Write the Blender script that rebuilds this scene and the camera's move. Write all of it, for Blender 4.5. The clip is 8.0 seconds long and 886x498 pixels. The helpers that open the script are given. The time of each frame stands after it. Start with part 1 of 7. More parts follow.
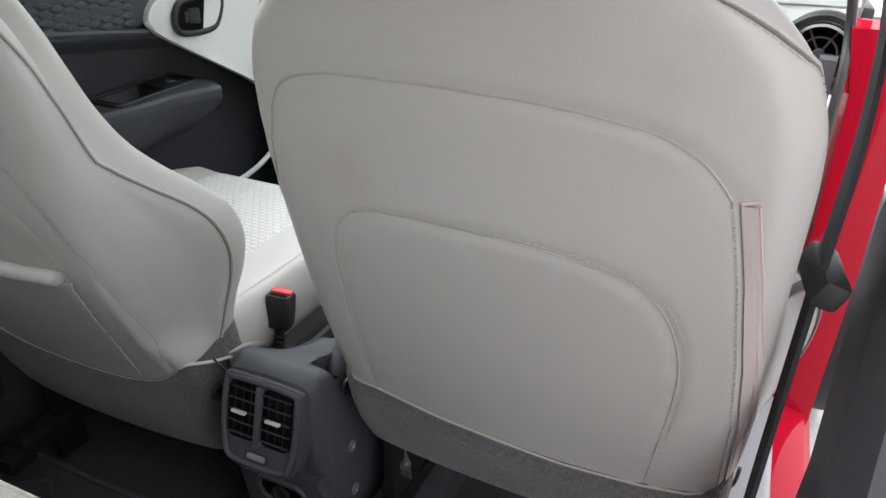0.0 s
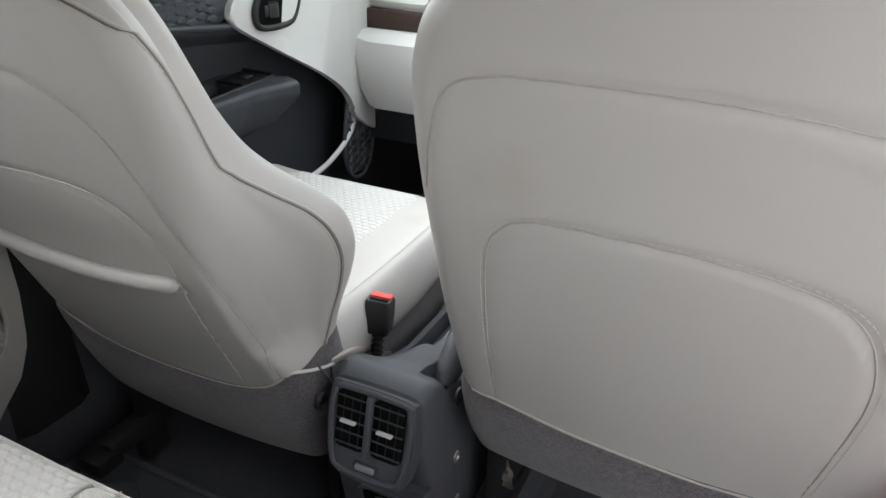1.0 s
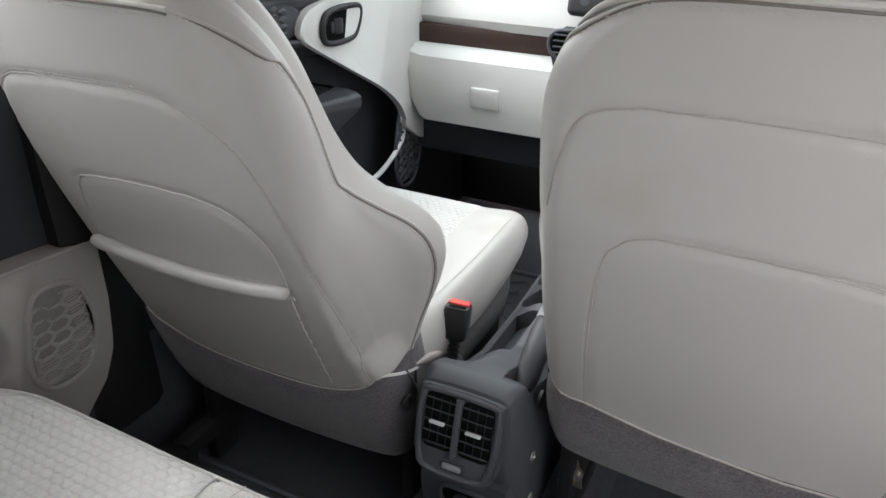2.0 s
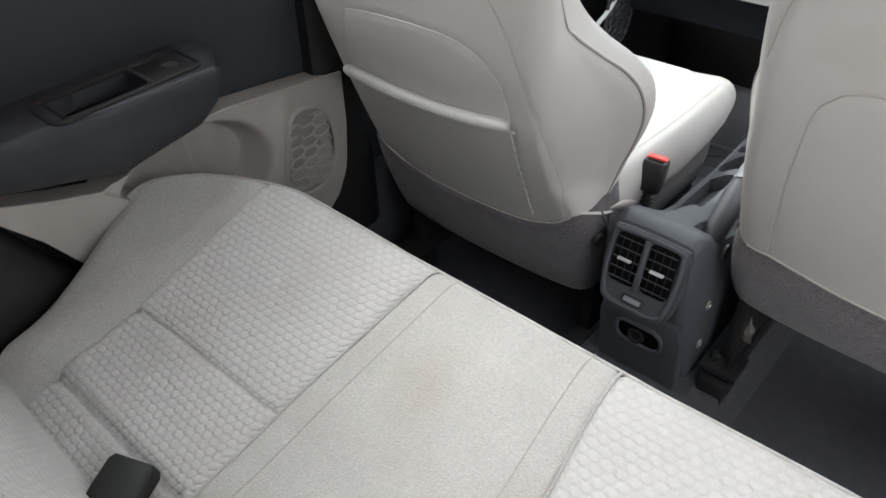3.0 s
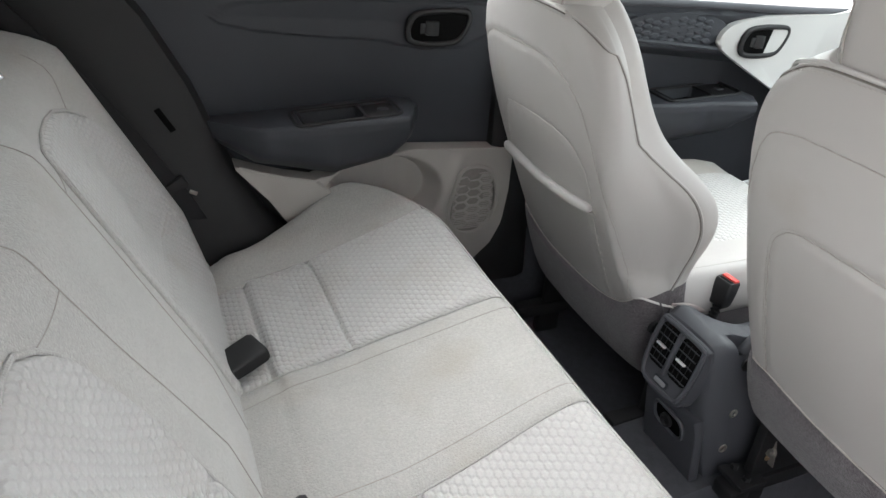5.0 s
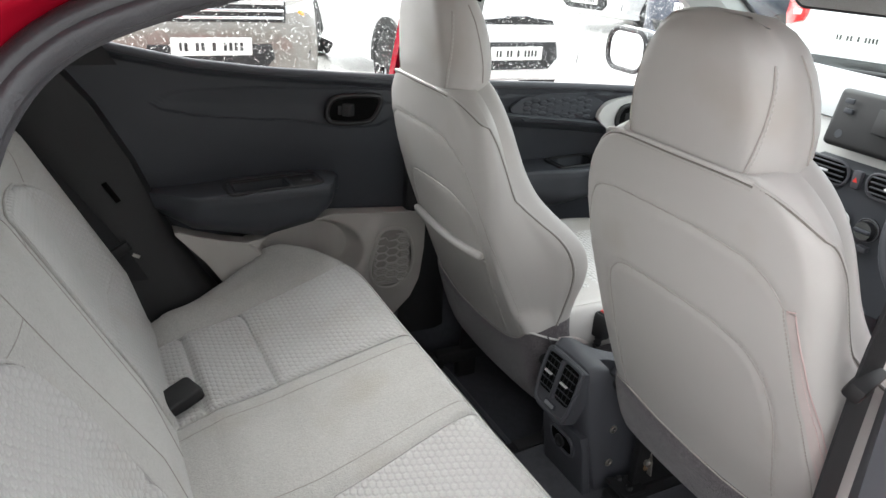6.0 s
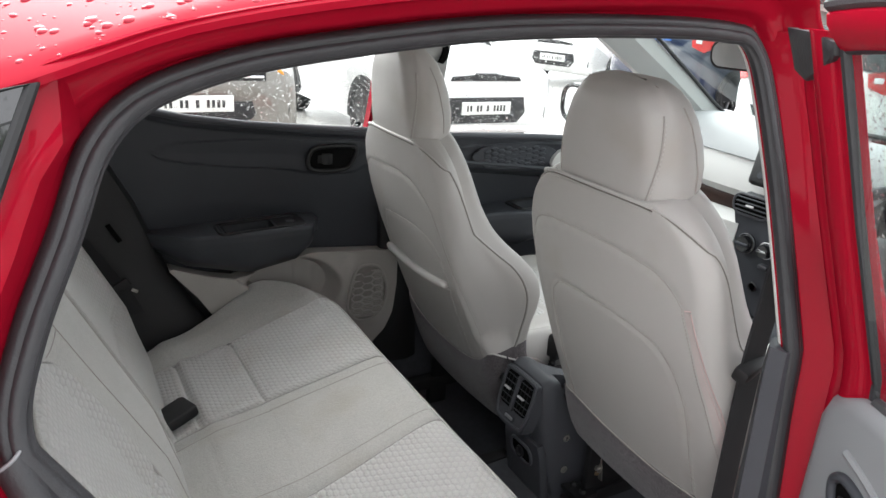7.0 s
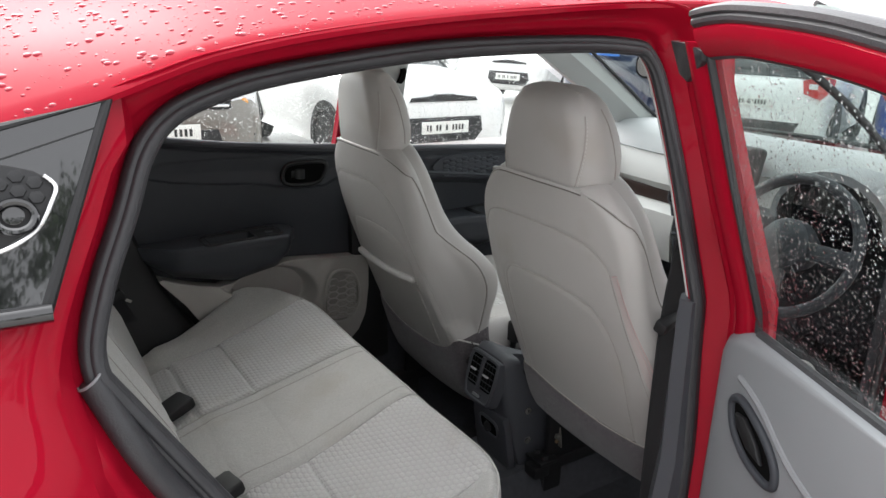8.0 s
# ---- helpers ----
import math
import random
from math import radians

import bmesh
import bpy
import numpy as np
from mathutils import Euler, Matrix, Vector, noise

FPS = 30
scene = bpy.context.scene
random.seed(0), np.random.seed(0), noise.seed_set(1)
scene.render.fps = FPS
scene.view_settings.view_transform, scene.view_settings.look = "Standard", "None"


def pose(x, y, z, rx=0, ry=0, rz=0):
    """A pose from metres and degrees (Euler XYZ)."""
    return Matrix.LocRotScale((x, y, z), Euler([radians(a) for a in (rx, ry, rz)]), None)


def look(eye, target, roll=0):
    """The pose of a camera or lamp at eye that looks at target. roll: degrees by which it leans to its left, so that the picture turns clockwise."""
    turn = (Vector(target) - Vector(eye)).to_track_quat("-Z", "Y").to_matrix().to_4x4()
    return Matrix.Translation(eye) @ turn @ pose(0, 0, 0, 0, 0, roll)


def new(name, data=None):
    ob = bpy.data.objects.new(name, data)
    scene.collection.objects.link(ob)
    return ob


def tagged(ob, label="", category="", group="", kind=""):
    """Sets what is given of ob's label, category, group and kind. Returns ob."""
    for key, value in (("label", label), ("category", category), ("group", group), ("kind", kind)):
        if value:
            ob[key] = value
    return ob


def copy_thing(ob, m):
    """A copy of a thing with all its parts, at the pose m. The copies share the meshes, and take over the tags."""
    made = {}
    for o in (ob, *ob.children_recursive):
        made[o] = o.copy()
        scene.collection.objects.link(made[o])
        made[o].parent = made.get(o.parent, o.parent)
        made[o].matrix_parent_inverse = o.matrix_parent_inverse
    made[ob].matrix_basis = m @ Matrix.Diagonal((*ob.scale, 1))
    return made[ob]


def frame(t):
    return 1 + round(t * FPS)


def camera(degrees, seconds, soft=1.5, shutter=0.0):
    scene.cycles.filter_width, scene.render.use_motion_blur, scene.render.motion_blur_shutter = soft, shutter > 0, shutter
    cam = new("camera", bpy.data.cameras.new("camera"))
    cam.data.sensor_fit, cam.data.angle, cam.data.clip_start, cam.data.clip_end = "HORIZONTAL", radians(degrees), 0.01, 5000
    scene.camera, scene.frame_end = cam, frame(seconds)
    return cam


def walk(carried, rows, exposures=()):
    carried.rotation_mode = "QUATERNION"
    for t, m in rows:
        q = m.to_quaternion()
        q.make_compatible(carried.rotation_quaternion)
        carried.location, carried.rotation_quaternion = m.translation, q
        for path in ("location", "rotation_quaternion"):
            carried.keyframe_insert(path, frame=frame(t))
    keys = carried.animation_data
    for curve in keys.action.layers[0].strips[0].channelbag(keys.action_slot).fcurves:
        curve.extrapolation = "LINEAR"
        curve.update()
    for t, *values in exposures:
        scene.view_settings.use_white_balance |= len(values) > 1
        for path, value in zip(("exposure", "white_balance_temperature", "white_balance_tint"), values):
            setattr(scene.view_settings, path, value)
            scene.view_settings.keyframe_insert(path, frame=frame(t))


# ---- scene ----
cam = camera(63.2, 8.0)
PATH = [
    (0, (0.518, -0.001, 1.179), (-0.188, 1.641, 0.281), 1.9),
    (0.5, (0.451, -0.009, 1.173), (-0.305, 1.589, 0.237), 1.0),
    (1, (0.394, -0.009, 1.176), (-0.371, 1.591, 0.251), 1.0),
    (1.2, (0.381, -0.015, 1.186), (-0.393, 1.599, 0.293), 0.7),
    (2.3, (0.305, -0.128, 1.208), (-0.489, 1.439, 0.251), 1.5),
    (2.5, (0.311, -0.149, 1.209), (-0.535, 1.33, 0.161), 0.0),
    (3, (0.35, -0.228, 1.228), (-0.721, 0.946, 0.014), -1.2),
    (3.5, (0.399, -0.263, 1.256), (-0.855, 0.561, -0.066), -0.8),
    (4, (0.472, -0.246, 1.262), (-0.883, 0.408, -0.056), 2.7),
    (4.5, (0.603, -0.211, 1.28), (-0.919, 0.417, 0.145), 2.8),
    (5, (0.768, -0.22, 1.326), (-0.805, 0.497, 0.321), 4.3),
    (5.2, (0.848, -0.217, 1.337), (-0.753, 0.52, 0.391), 3.7),
    (6.3, (1.045, -0.25, 1.391), (-0.57, 0.641, 0.619), 4.1),
    (6.5, (1.09, -0.267, 1.397), (-0.533, 0.631, 0.649), 4.0),
    (7, (1.187, -0.304, 1.41), (-0.449, 0.632, 0.742), 3.8),
    (7.5, (1.266, -0.349, 1.419), (-0.361, 0.638, 0.803), 2.6),
    (8, (1.372, -0.405, 1.417), (-0.236, 0.617, 0.811), 1.8),
]
walk(cam, [(t, look(eye, target, roll)) for t, eye, target, roll in PATH], [(0, 3.35, 6400, 10), (1, 3.5, 6400, 10), (2.5, 3.58, 6400, 10), (3, 3.8, 6400, 10), (3.5, 3.82, 6400, 10), (4, 3.7, 6400, 10), (4.5, 3.7, 6400, 10), (5.2, 3.7, 6400, 10), (6.3, 3.25, 6460, 10), (7, 3.08, 6460, 10), (7.5, 2.88, 6460, 10), (8, 2.68, 6460, 10)])

from mathutils.bvhtree import BVHTree
# ---------------------------------------------------------------- light
world = bpy.data.worlds.new("overcast_sky")
scene.world = world
world.use_nodes = True
wn = world.node_tree.nodes
wl = world.node_tree.links
sky = wn.new("ShaderNodeTexSky")
sky.sky_type = 'NISHITA'
sky.sun_disc = False
sky.sun_elevation = radians(42)
sky.sun_rotation = radians(-95)
sky.dust_density = 4.0
grey = wn.new("ShaderNodeHueSaturation")
grey.inputs["Saturation"].default_value = 0.18
wl.new(sky.outputs[0], grey.inputs["Color"])
# a bright low overcast, a little brighter overhead than at the horizon
wtc = wn.new("ShaderNodeTexCoord")
wsep = wn.new("ShaderNodeSeparateXYZ")
wl.new(wtc.outputs["Generated"], wsep.inputs[0])
cie = wn.new("ShaderNodeMapRange")
cie.inputs["From Min"].default_value, cie.inputs["From Max"].default_value = 0.0, 1.0
cie.inputs["To Min"].default_value, cie.inputs["To Max"].default_value = 0.85, 1.15
wl.new(wsep.outputs[2], cie.inputs["Value"])
vault = wn.new("ShaderNodeVectorMath")
vault.operation = 'SCALE'
haze = wn.new("ShaderNodeMix")
haze.data_type = 'RGBA'
haze.inputs["Factor"].default_value = 0.66
haze.inputs["B"].default_value = (2.3, 2.3, 2.33, 1)
wl.new(grey.outputs[0], haze.inputs["A"])
wl.new(haze.outputs["Result"], vault.inputs[0])
wl.new(cie.outputs[0], vault.inputs["Scale"])
wl.new(vault.outputs[0], wn["Background"].inputs["Color"])
wn["Background"].inputs["Strength"].default_value = 0.15
sun_data = bpy.data.lights.new("sun", 'SUN')
sun_data.energy = 0.4
sun_data.angle = radians(130)
sun_data.color = (0.985, 0.99, 1.0)
sun = new("sun", sun_data)
sun.matrix_world = look((-6.5, -0.6, 6), (0, 0, 0))


# ---------------------------------------------------------------- materials
def material(name, colour, rough=0.5, metal=0.0, coat=0.0, vary=0.12, scale=6.0, bump=0.0, bump_scale=300.0,
             stain=None, stain_scale=5.0, sheen=0.0, transmission=0.0, specular=0.5, ior=1.45, mottle=0.0, mottle_scale=60.0):
    m = bpy.data.materials.new(name)
    m.use_nodes = True
    nt = m.node_tree
    n, l = nt.nodes, nt.links
    p = n["Principled BSDF"]
    p.inputs["Roughness"].default_value = rough
    p.inputs["Metallic"].default_value = metal
    p.inputs["Coat Weight"].default_value = coat
    p.inputs["Coat Roughness"].default_value = 0.03
    p.inputs["Sheen Weight"].default_value = sheen
    p.inputs["Transmission Weight"].default_value = transmission
    p.inputs["Specular IOR Level"].default_value = specular
    p.inputs["IOR"].default_value = ior
    tc = n.new("ShaderNodeTexCoord")
    base = (*colour, 1)
    if vary or stain:
        no = n.new("ShaderNodeTexNoise")
        no.inputs["Scale"].default_value = scale
        no.inputs["Detail"].default_value = 6
        l.new(tc.outputs["Object"], no.inputs["Vector"])
        mx = n.new("ShaderNodeMix")
        mx.data_type = 'RGBA'
        mx.inputs["A"].default_value = (*[c * (1 - vary) for c in colour], 1)
        mx.inputs["B"].default_value = (*[min(1, c * (1 + vary)) for c in colour], 1)
        l.new(no.outputs["Fac"], mx.inputs["Factor"])
        out = mx.outputs["Result"]
        if mottle:
            n3 = n.new("ShaderNodeTexNoise")
            n3.inputs["Scale"].default_value = mottle_scale
            n3.inputs["Detail"].default_value = 5
            n3.inputs["Roughness"].default_value = 0.7
            l.new(tc.outputs["Object"], n3.inputs["Vector"])
            r3 = n.new("ShaderNodeMapRange")
            r3.inputs["From Min"].default_value, r3.inputs["From Max"].default_value = 0.3, 0.7
            r3.inputs["To Min"].default_value, r3.inputs["To Max"].default_value = 1 - mottle, 1 + mottle
            l.new(n3.outputs["Fac"], r3.inputs["Value"])
            vm = n.new("ShaderNodeVectorMath")
            vm.operation = 'SCALE'
            l.new(out, vm.inputs[0])
            l.new(r3.outputs[0], vm.inputs["Scale"])
            out = vm.outputs[0]
        if stain:
            n2 = n.new("ShaderNodeTexNoise")
            n2.inputs["Scale"].default_value = stain_scale
            n2.inputs["Detail"].default_value = 4
            l.new(tc.outputs["Object"], n2.inputs["Vector"])
            rp = n.new("ShaderNodeMapRange")
            rp.inputs["From Min"].default_value, rp.inputs["From Max"].default_value = 0.56, 0.74
            rp.inputs["To Max"].default_value = 0.55
            l.new(n2.outputs["Fac"], rp.inputs["Value"])
            m2 = n.new("ShaderNodeMix")
            m2.data_type = 'RGBA'
            l.new(rp.outputs[0], m2.inputs["Factor"])
            l.new(out, m2.inputs["A"])
            m2.inputs["B"].default_value = (*stain, 1)
            out = m2.outputs["Result"]
        l.new(out, p.inputs["Base Color"])
    else:
        p.inputs["Base Color"].default_value = base
    if bump:
        nb = n.new("ShaderNodeTexNoise")
        nb.inputs["Scale"].default_value = bump_scale
        nb.inputs["Detail"].default_value = 4
        l.new(tc.outputs["Object"], nb.inputs["Vector"])
        bp = n.new("ShaderNodeBump")
        bp.inputs["Strength"].default_value = bump
        bp.inputs["Distance"].default_value = 0.002
        l.new(nb.outputs["Fac"], bp.inputs["Height"])
        l.new(bp.outputs[0], p.inputs["Normal"])
    return m


def math_node(n, l, op, a, b=None, c=None):
    k = n.new("ShaderNodeMath")
    k.operation = op
    for i, v in enumerate((a, b, c)):
        if v is None:
            continue
        if isinstance(v, (int, float)):
            k.inputs[i].default_value = v
        else:
            l.new(v, k.inputs[i])
    return k.outputs[0]


def hex_fabric(name, colour, cell=0.0155, depth=1.0):
    """Woven cloth embossed with small hexagon cushions; the cells lie in the UV map, in metres."""
    m = material(name, colour, rough=0.9, vary=0.07, scale=9, sheen=0.25, stain=(colour[0] * 0.90, colour[1] * 0.87, colour[2] * 0.82), stain_scale=7, mottle=0.06, mottle_scale=420)
    n, l = m.node_tree.nodes, m.node_tree.links
    uv = n.new("ShaderNodeUVMap")
    uv.uv_map = "UVMap"
    sep = n.new("ShaderNodeSeparateXYZ")
    l.new(uv.outputs[0], sep.inputs[0])
    u = math_node(n, l, 'DIVIDE', sep.outputs[0], cell)
    v = math_node(n, l, 'DIVIDE', sep.outputs[1], cell * 0.8)
    r3 = math.sqrt(3)

    def cell_dist(du, dv):
        a = math_node(n, l, 'SUBTRACT', math_node(n, l, 'FLOORED_MODULO', math_node(n, l, 'ADD', u, du), 1.0), 0.5)
        b = math_node(n, l, 'SUBTRACT', math_node(n, l, 'FLOORED_MODULO', math_node(n, l, 'ADD', v, dv), r3), r3 / 2)
        a = math_node(n, l, 'ABSOLUTE', a)
        b = math_node(n, l, 'ABSOLUTE', b)
        return math_node(n, l, 'MAXIMUM', a, math_node(n, l, 'ADD', math_node(n, l, 'MULTIPLY', a, 0.5), math_node(n, l, 'MULTIPLY', b, r3 / 2)))

    d = math_node(n, l, 'MINIMUM', cell_dist(0, 0), cell_dist(0.5, r3 / 2))
    edge = n.new("ShaderNodeMapRange")
    edge.interpolation_type = 'SMOOTHSTEP'
    edge.inputs["From Min"].default_value, edge.inputs["From Max"].default_value = 0.20, 0.5
    edge.inputs["To Min"].default_value, edge.inputs["To Max"].default_value = 1.0, 0.0
    l.new(d, edge.inputs["Value"])
    weave = n.new("ShaderNodeTexNoise")
    weave.inputs["Scale"].default_value = 900
    l.new(uv.outputs[0], weave.inputs["Vector"])
    h = math_node(n, l, 'ADD', edge.outputs[0], math_node(n, l, 'MULTIPLY', weave.outputs["Fac"], 0.25))
    bp = n.new("ShaderNodeBump")
    bp.inputs["Strength"].default_value = depth
    bp.inputs["Distance"].default_value = 0.0034
    # grooves between the cells darkened: shade put into the colour
    pr = n["Principled BSDF"]
    src = pr.inputs["Base Color"].links[0].from_socket
    groove_shade = n.new("ShaderNodeMapRange")
    groove_shade.inputs["To Min"].default_value, groove_shade.inputs["To Max"].default_value = 0.95, 1.0
    l.new(edge.outputs[0], groove_shade.inputs["Value"])
    sc = n.new("ShaderNodeVectorMath")
    sc.operation = 'SCALE'
    l.new(src, sc.inputs[0])
    l.new(groove_shade.outputs[0], sc.inputs["Scale"])
    l.new(sc.outputs[0], pr.inputs["Base Color"])
    l.new(h, bp.inputs["Height"])
    l.new(bp.outputs[0], n["Principled BSDF"].inputs["Normal"])
    return m


VINYL = material("light_grey_vinyl", (0.425, 0.410, 0.393), rough=0.40, vary=0.06, scale=5, bump=0.10, bump_scale=900, stain=(0.35, 0.31, 0.26), stain_scale=5.5)
VINYL_PIPE = material("vinyl_piping", (0.50, 0.485, 0.465), rough=0.4, vary=0.05)
PINK_TAPE = material("faded_zip_tape", (0.54, 0.41, 0.395), rough=0.8, vary=0.08, scale=80, bump=0.5, bump_scale=700)
PINK_VINYL = material("pale_pink_vinyl", (0.455, 0.400, 0.385), rough=0.5, vary=0.08, scale=40, bump=0.3, bump_scale=700)
# dark colour that stands in for the shade in seat creases
CREASE_SHADE = material("crease_shade_line", (0.17, 0.155, 0.14), rough=0.9, vary=0.2, scale=200)
THREAD = material("stitching_thread", (0.36, 0.335, 0.31), rough=0.8, vary=0.2, scale=200)
STITCH = material("pale_stitching", (0.46, 0.44, 0.415), rough=0.8, vary=0.15, scale=200)
PLAIN = material("brushed_fleece_fabric", (0.425, 0.418, 0.395), rough=0.95, vary=0.10, scale=14, sheen=0.4, bump=1.0, bump_scale=420, stain=(0.36, 0.325, 0.27), stain_scale=6, mottle=0.13, mottle_scale=230)
HEX = hex_fabric("hexagon_embossed_fabric", (0.500, 0.494, 0.478), depth=0.58)
FELT = material("dark_grey_felt", (0.088, 0.078, 0.083), rough=1.0, vary=0.25, scale=30, sheen=0.22, bump=1.0, bump_scale=420, mottle=0.5, mottle_scale=260)
DARK = material("charcoal_plastic", (0.044, 0.047, 0.054), rough=0.45, vary=0.08, scale=10, bump=0.12, bump_scale=1400, specular=0.3)
DARKER = material("black_plastic", (0.012, 0.012, 0.013), rough=0.55, vary=0.1, bump=0.1, bump_scale=1200)
GREYP = material("grey_console_plastic", (0.064, 0.066, 0.075), rough=0.5, vary=0.06, scale=8, bump=0.12, bump_scale=1500)
MIDGREY = material("mid_grey_door_plastic", (0.215, 0.222, 0.232), rough=0.5, vary=0.04, scale=8, bump=0.12, bump_scale=1500)
BEIGE = material("stone_grey_plastic", (0.385, 0.362, 0.335), rough=0.55, vary=0.05, scale=9, bump=0.12, bump_scale=1500, stain=(0.33, 0.30, 0.26))
WHITEP = material("ivory_plastic", (0.53, 0.53, 0.515), rough=0.45, vary=0.03, scale=7, bump=0.08, bump_scale=1500)
RUBBER = material("black_rubber_seal", (0.030, 0.030, 0.033), rough=0.42, vary=0.25, scale=40, bump=0.25, bump_scale=400, specular=0.5)
# for flat black plates that stand in for the dark inside hollows
BLACK = material("hollow_shade_black", (0.004, 0.004, 0.004), rough=0.9, vary=0, specular=0.08)
RED = material("red_car_paint", (0.30, 0.005, 0.018), rough=0.35, vary=0.03, scale=3, coat=0.23, specular=0.0)
REDBTN = material("red_button", (0.65, 0.05, 0.04), rough=0.4, vary=0.05)
GLOSS = material("gloss_black_plastic", (0.006, 0.006, 0.007), rough=0.06, vary=0.1, coat=1.0)
CHROME = material("chrome_trim", (0.75, 0.75, 0.76), rough=0.15, metal=1.0, vary=0.03)
SILVER = material("satin_silver_trim", (0.72, 0.72, 0.73), rough=0.45, metal=0.25, vary=0.03)
STEEL = material("worn_steel", (0.40, 0.38, 0.35), rough=0.4, metal=0.9, vary=0.3, scale=60)
RUST = material("rusty_bracket", (0.28, 0.19, 0.11), rough=0.6, metal=0.5, vary=0.4, scale=90, bump=0.5, bump_scale=300)
WEB = material("black_belt_webbing", (0.016, 0.016, 0.018), rough=0.75, vary=0.2, scale=200, bump=0.6, bump_scale=900)
MAT = material("black_rubber_mat", (0.070, 0.075, 0.082), rough=0.40, vary=0.25, scale=12, bump=0.2, bump_scale=200, stain=(0.03, 0.03, 0.03), stain_scale=9)
CARPET = material("black_carpet", (0.06, 0.062, 0.07), rough=1.0, vary=0.3, scale=60, bump=0.9, bump_scale=500)
PILLAR = material("pale_pillar_plastic", (0.36, 0.37, 0.36), rough=0.6, vary=0.05, scale=9, bump=0.15, bump_scale=900)
DASHTOP = material("light_grey_dash_plastic", (0.33, 0.34, 0.345), rough=0.55, vary=0.04, scale=8, bump=0.15, bump_scale=1200)
# tone for the shade in the gaps of the speaker grilles
GRILLE = material("speaker_gap_shade", (0.25, 0.235, 0.218), rough=0.9, vary=0.15, scale=120)
HEADLINER = material("grey_headliner", (0.58, 0.57, 0.55), rough=1.0, vary=0.05, scale=40, bump=0.3, bump_scale=600)
WATER = material("clear_rainwater", (1, 1, 1), rough=0.0, vary=0, transmission=1.0, ior=1.33)
# flat drops bend only part of the light that comes through them
wet = WATER.node_tree
thin = wet.nodes.new("ShaderNodeBsdfTransparent")
film_mix = wet.nodes.new("ShaderNodeMixShader")
film_mix.inputs[0].default_value = 0.72
wet.links.new(thin.outputs[0], film_mix.inputs[1])
wet.links.new(wet.nodes["Principled BSDF"].outputs[0], film_mix.inputs[2])
wet.links.new(film_mix.outputs[0], wet.nodes["Material Output"].inputs[0])


# opaque bead: paint red put in for light through clear water; breaks the sheen
BEAD = material("opaque_paint_red_rain_beads", (0.27, 0.010, 0.024), rough=0.08, vary=0.05, scale=90, specular=0.22)


def glass(name, tint=(0.93, 0.96, 0.95), shine=0.02, rim=0.22):
    m = bpy.data.materials.new(name)
    m.use_nodes = True
    n, l = m.node_tree.nodes, m.node_tree.links
    n.remove(n["Principled BSDF"])
    tr = n.new("ShaderNodeBsdfTransparent")
    tr.inputs[0].default_value = (*tint, 1)
    gl = n.new("ShaderNodeBsdfGlossy")
    gl.inputs["Roughness"].default_value = 0.0
    lw = n.new("ShaderNodeLayerWeight")
    lw.inputs[0].default_value = 0.5
    pw = math_node(n, l, 'POWER', lw.outputs["Facing"], 5.0)
    fr = math_node(n, l, 'MULTIPLY_ADD', pw, rim, shine)
    mx = n.new("ShaderNodeMixShader")
    l.new(fr, mx.inputs[0])
    l.new(tr.outputs[0], mx.inputs[1])
    l.new(gl.outputs[0], mx.inputs[2])
    l.new(mx.outputs[0], n["Material Output"].inputs[0])
    return m


GLASS = glass("window_glass", (0.81, 0.85, 0.84))
# for the unseen rear screen; tint added to cut the light on the seats
REAR_TINT = glass("dimming_rear_glass", (0.34, 0.36, 0.355))
DOOR_GLASS = glass("wet_door_glass", (0.84, 0.87, 0.86), 0.08, 0.6)
CLEAR = glass("side_window_glass", (0.86, 0.88, 0.875))


# ---------------------------------------------------------------- mesh helpers
def finish(bm, sharp=38):
    bmesh.ops.recalc_face_normals(bm, faces=bm.faces)
    for f in bm.faces:
        f.smooth = True
    lim = radians(sharp)
    for e in bm.edges:
        if len(e.link_faces) == 2 and e.calc_face_angle(0) > lim:
            e.smooth = False
    return bm


def part(name, bm, mat, parent=None, label="", sharp=38):
    """Links a bmesh as one mesh object, under a thing or a part when parent is given."""
    finish(bm, sharp)
    me = bpy.data.meshes.new(name)
    bm.to_mesh(me)
    bm.free()
    me.materials.append(mat)
    ob = new(name, me)
    if parent is not None:
        ob.parent = parent
    if label:
        ob["label"] = label
    return ob


def thing(name, label, category, group="", kind="", at=(0, 0, 0)):
    ob = new(name)
    ob.location = at
    return tagged(ob, label, category, group, kind)


def spline(pts, n=6, closed=False):
    """Catmull-Rom through the points."""
    P = [Vector(p) for p in pts]
    out = []
    m = len(P)
    for i in range(m if closed else m - 1):
        if closed:
            a, b, c, d = P[i - 1], P[i], P[(i + 1) % m], P[(i + 2) % m]
        else:
            a, b, c, d = P[max(i - 1, 0)], P[i], P[i + 1], P[min(i + 2, m - 1)]
        for k in range(n):
            t = k / n
            out.append(0.5 * ((2 * b) + (c - a) * t + (2 * a - 5 * b + 4 * c - d) * t * t + (3 * b - a - 3 * c + d) * t ** 3))
    if not closed:
        out.append(P[-1])
    return out


def interp(x, table):
    """Smooth interpolation of rows (x, a, b, ...)."""
    if x <= table[0][0]:
        return table[0][1:]
    for p, q in zip(table, table[1:]):
        if x <= q[0]:
            t = (x - p[0]) / (q[0] - p[0])
            t = t * t * (3 - 2 * t)
            return tuple(u + (v - u) * t for u, v in zip(p[1:], q[1:]))
    return table[-1][1:]


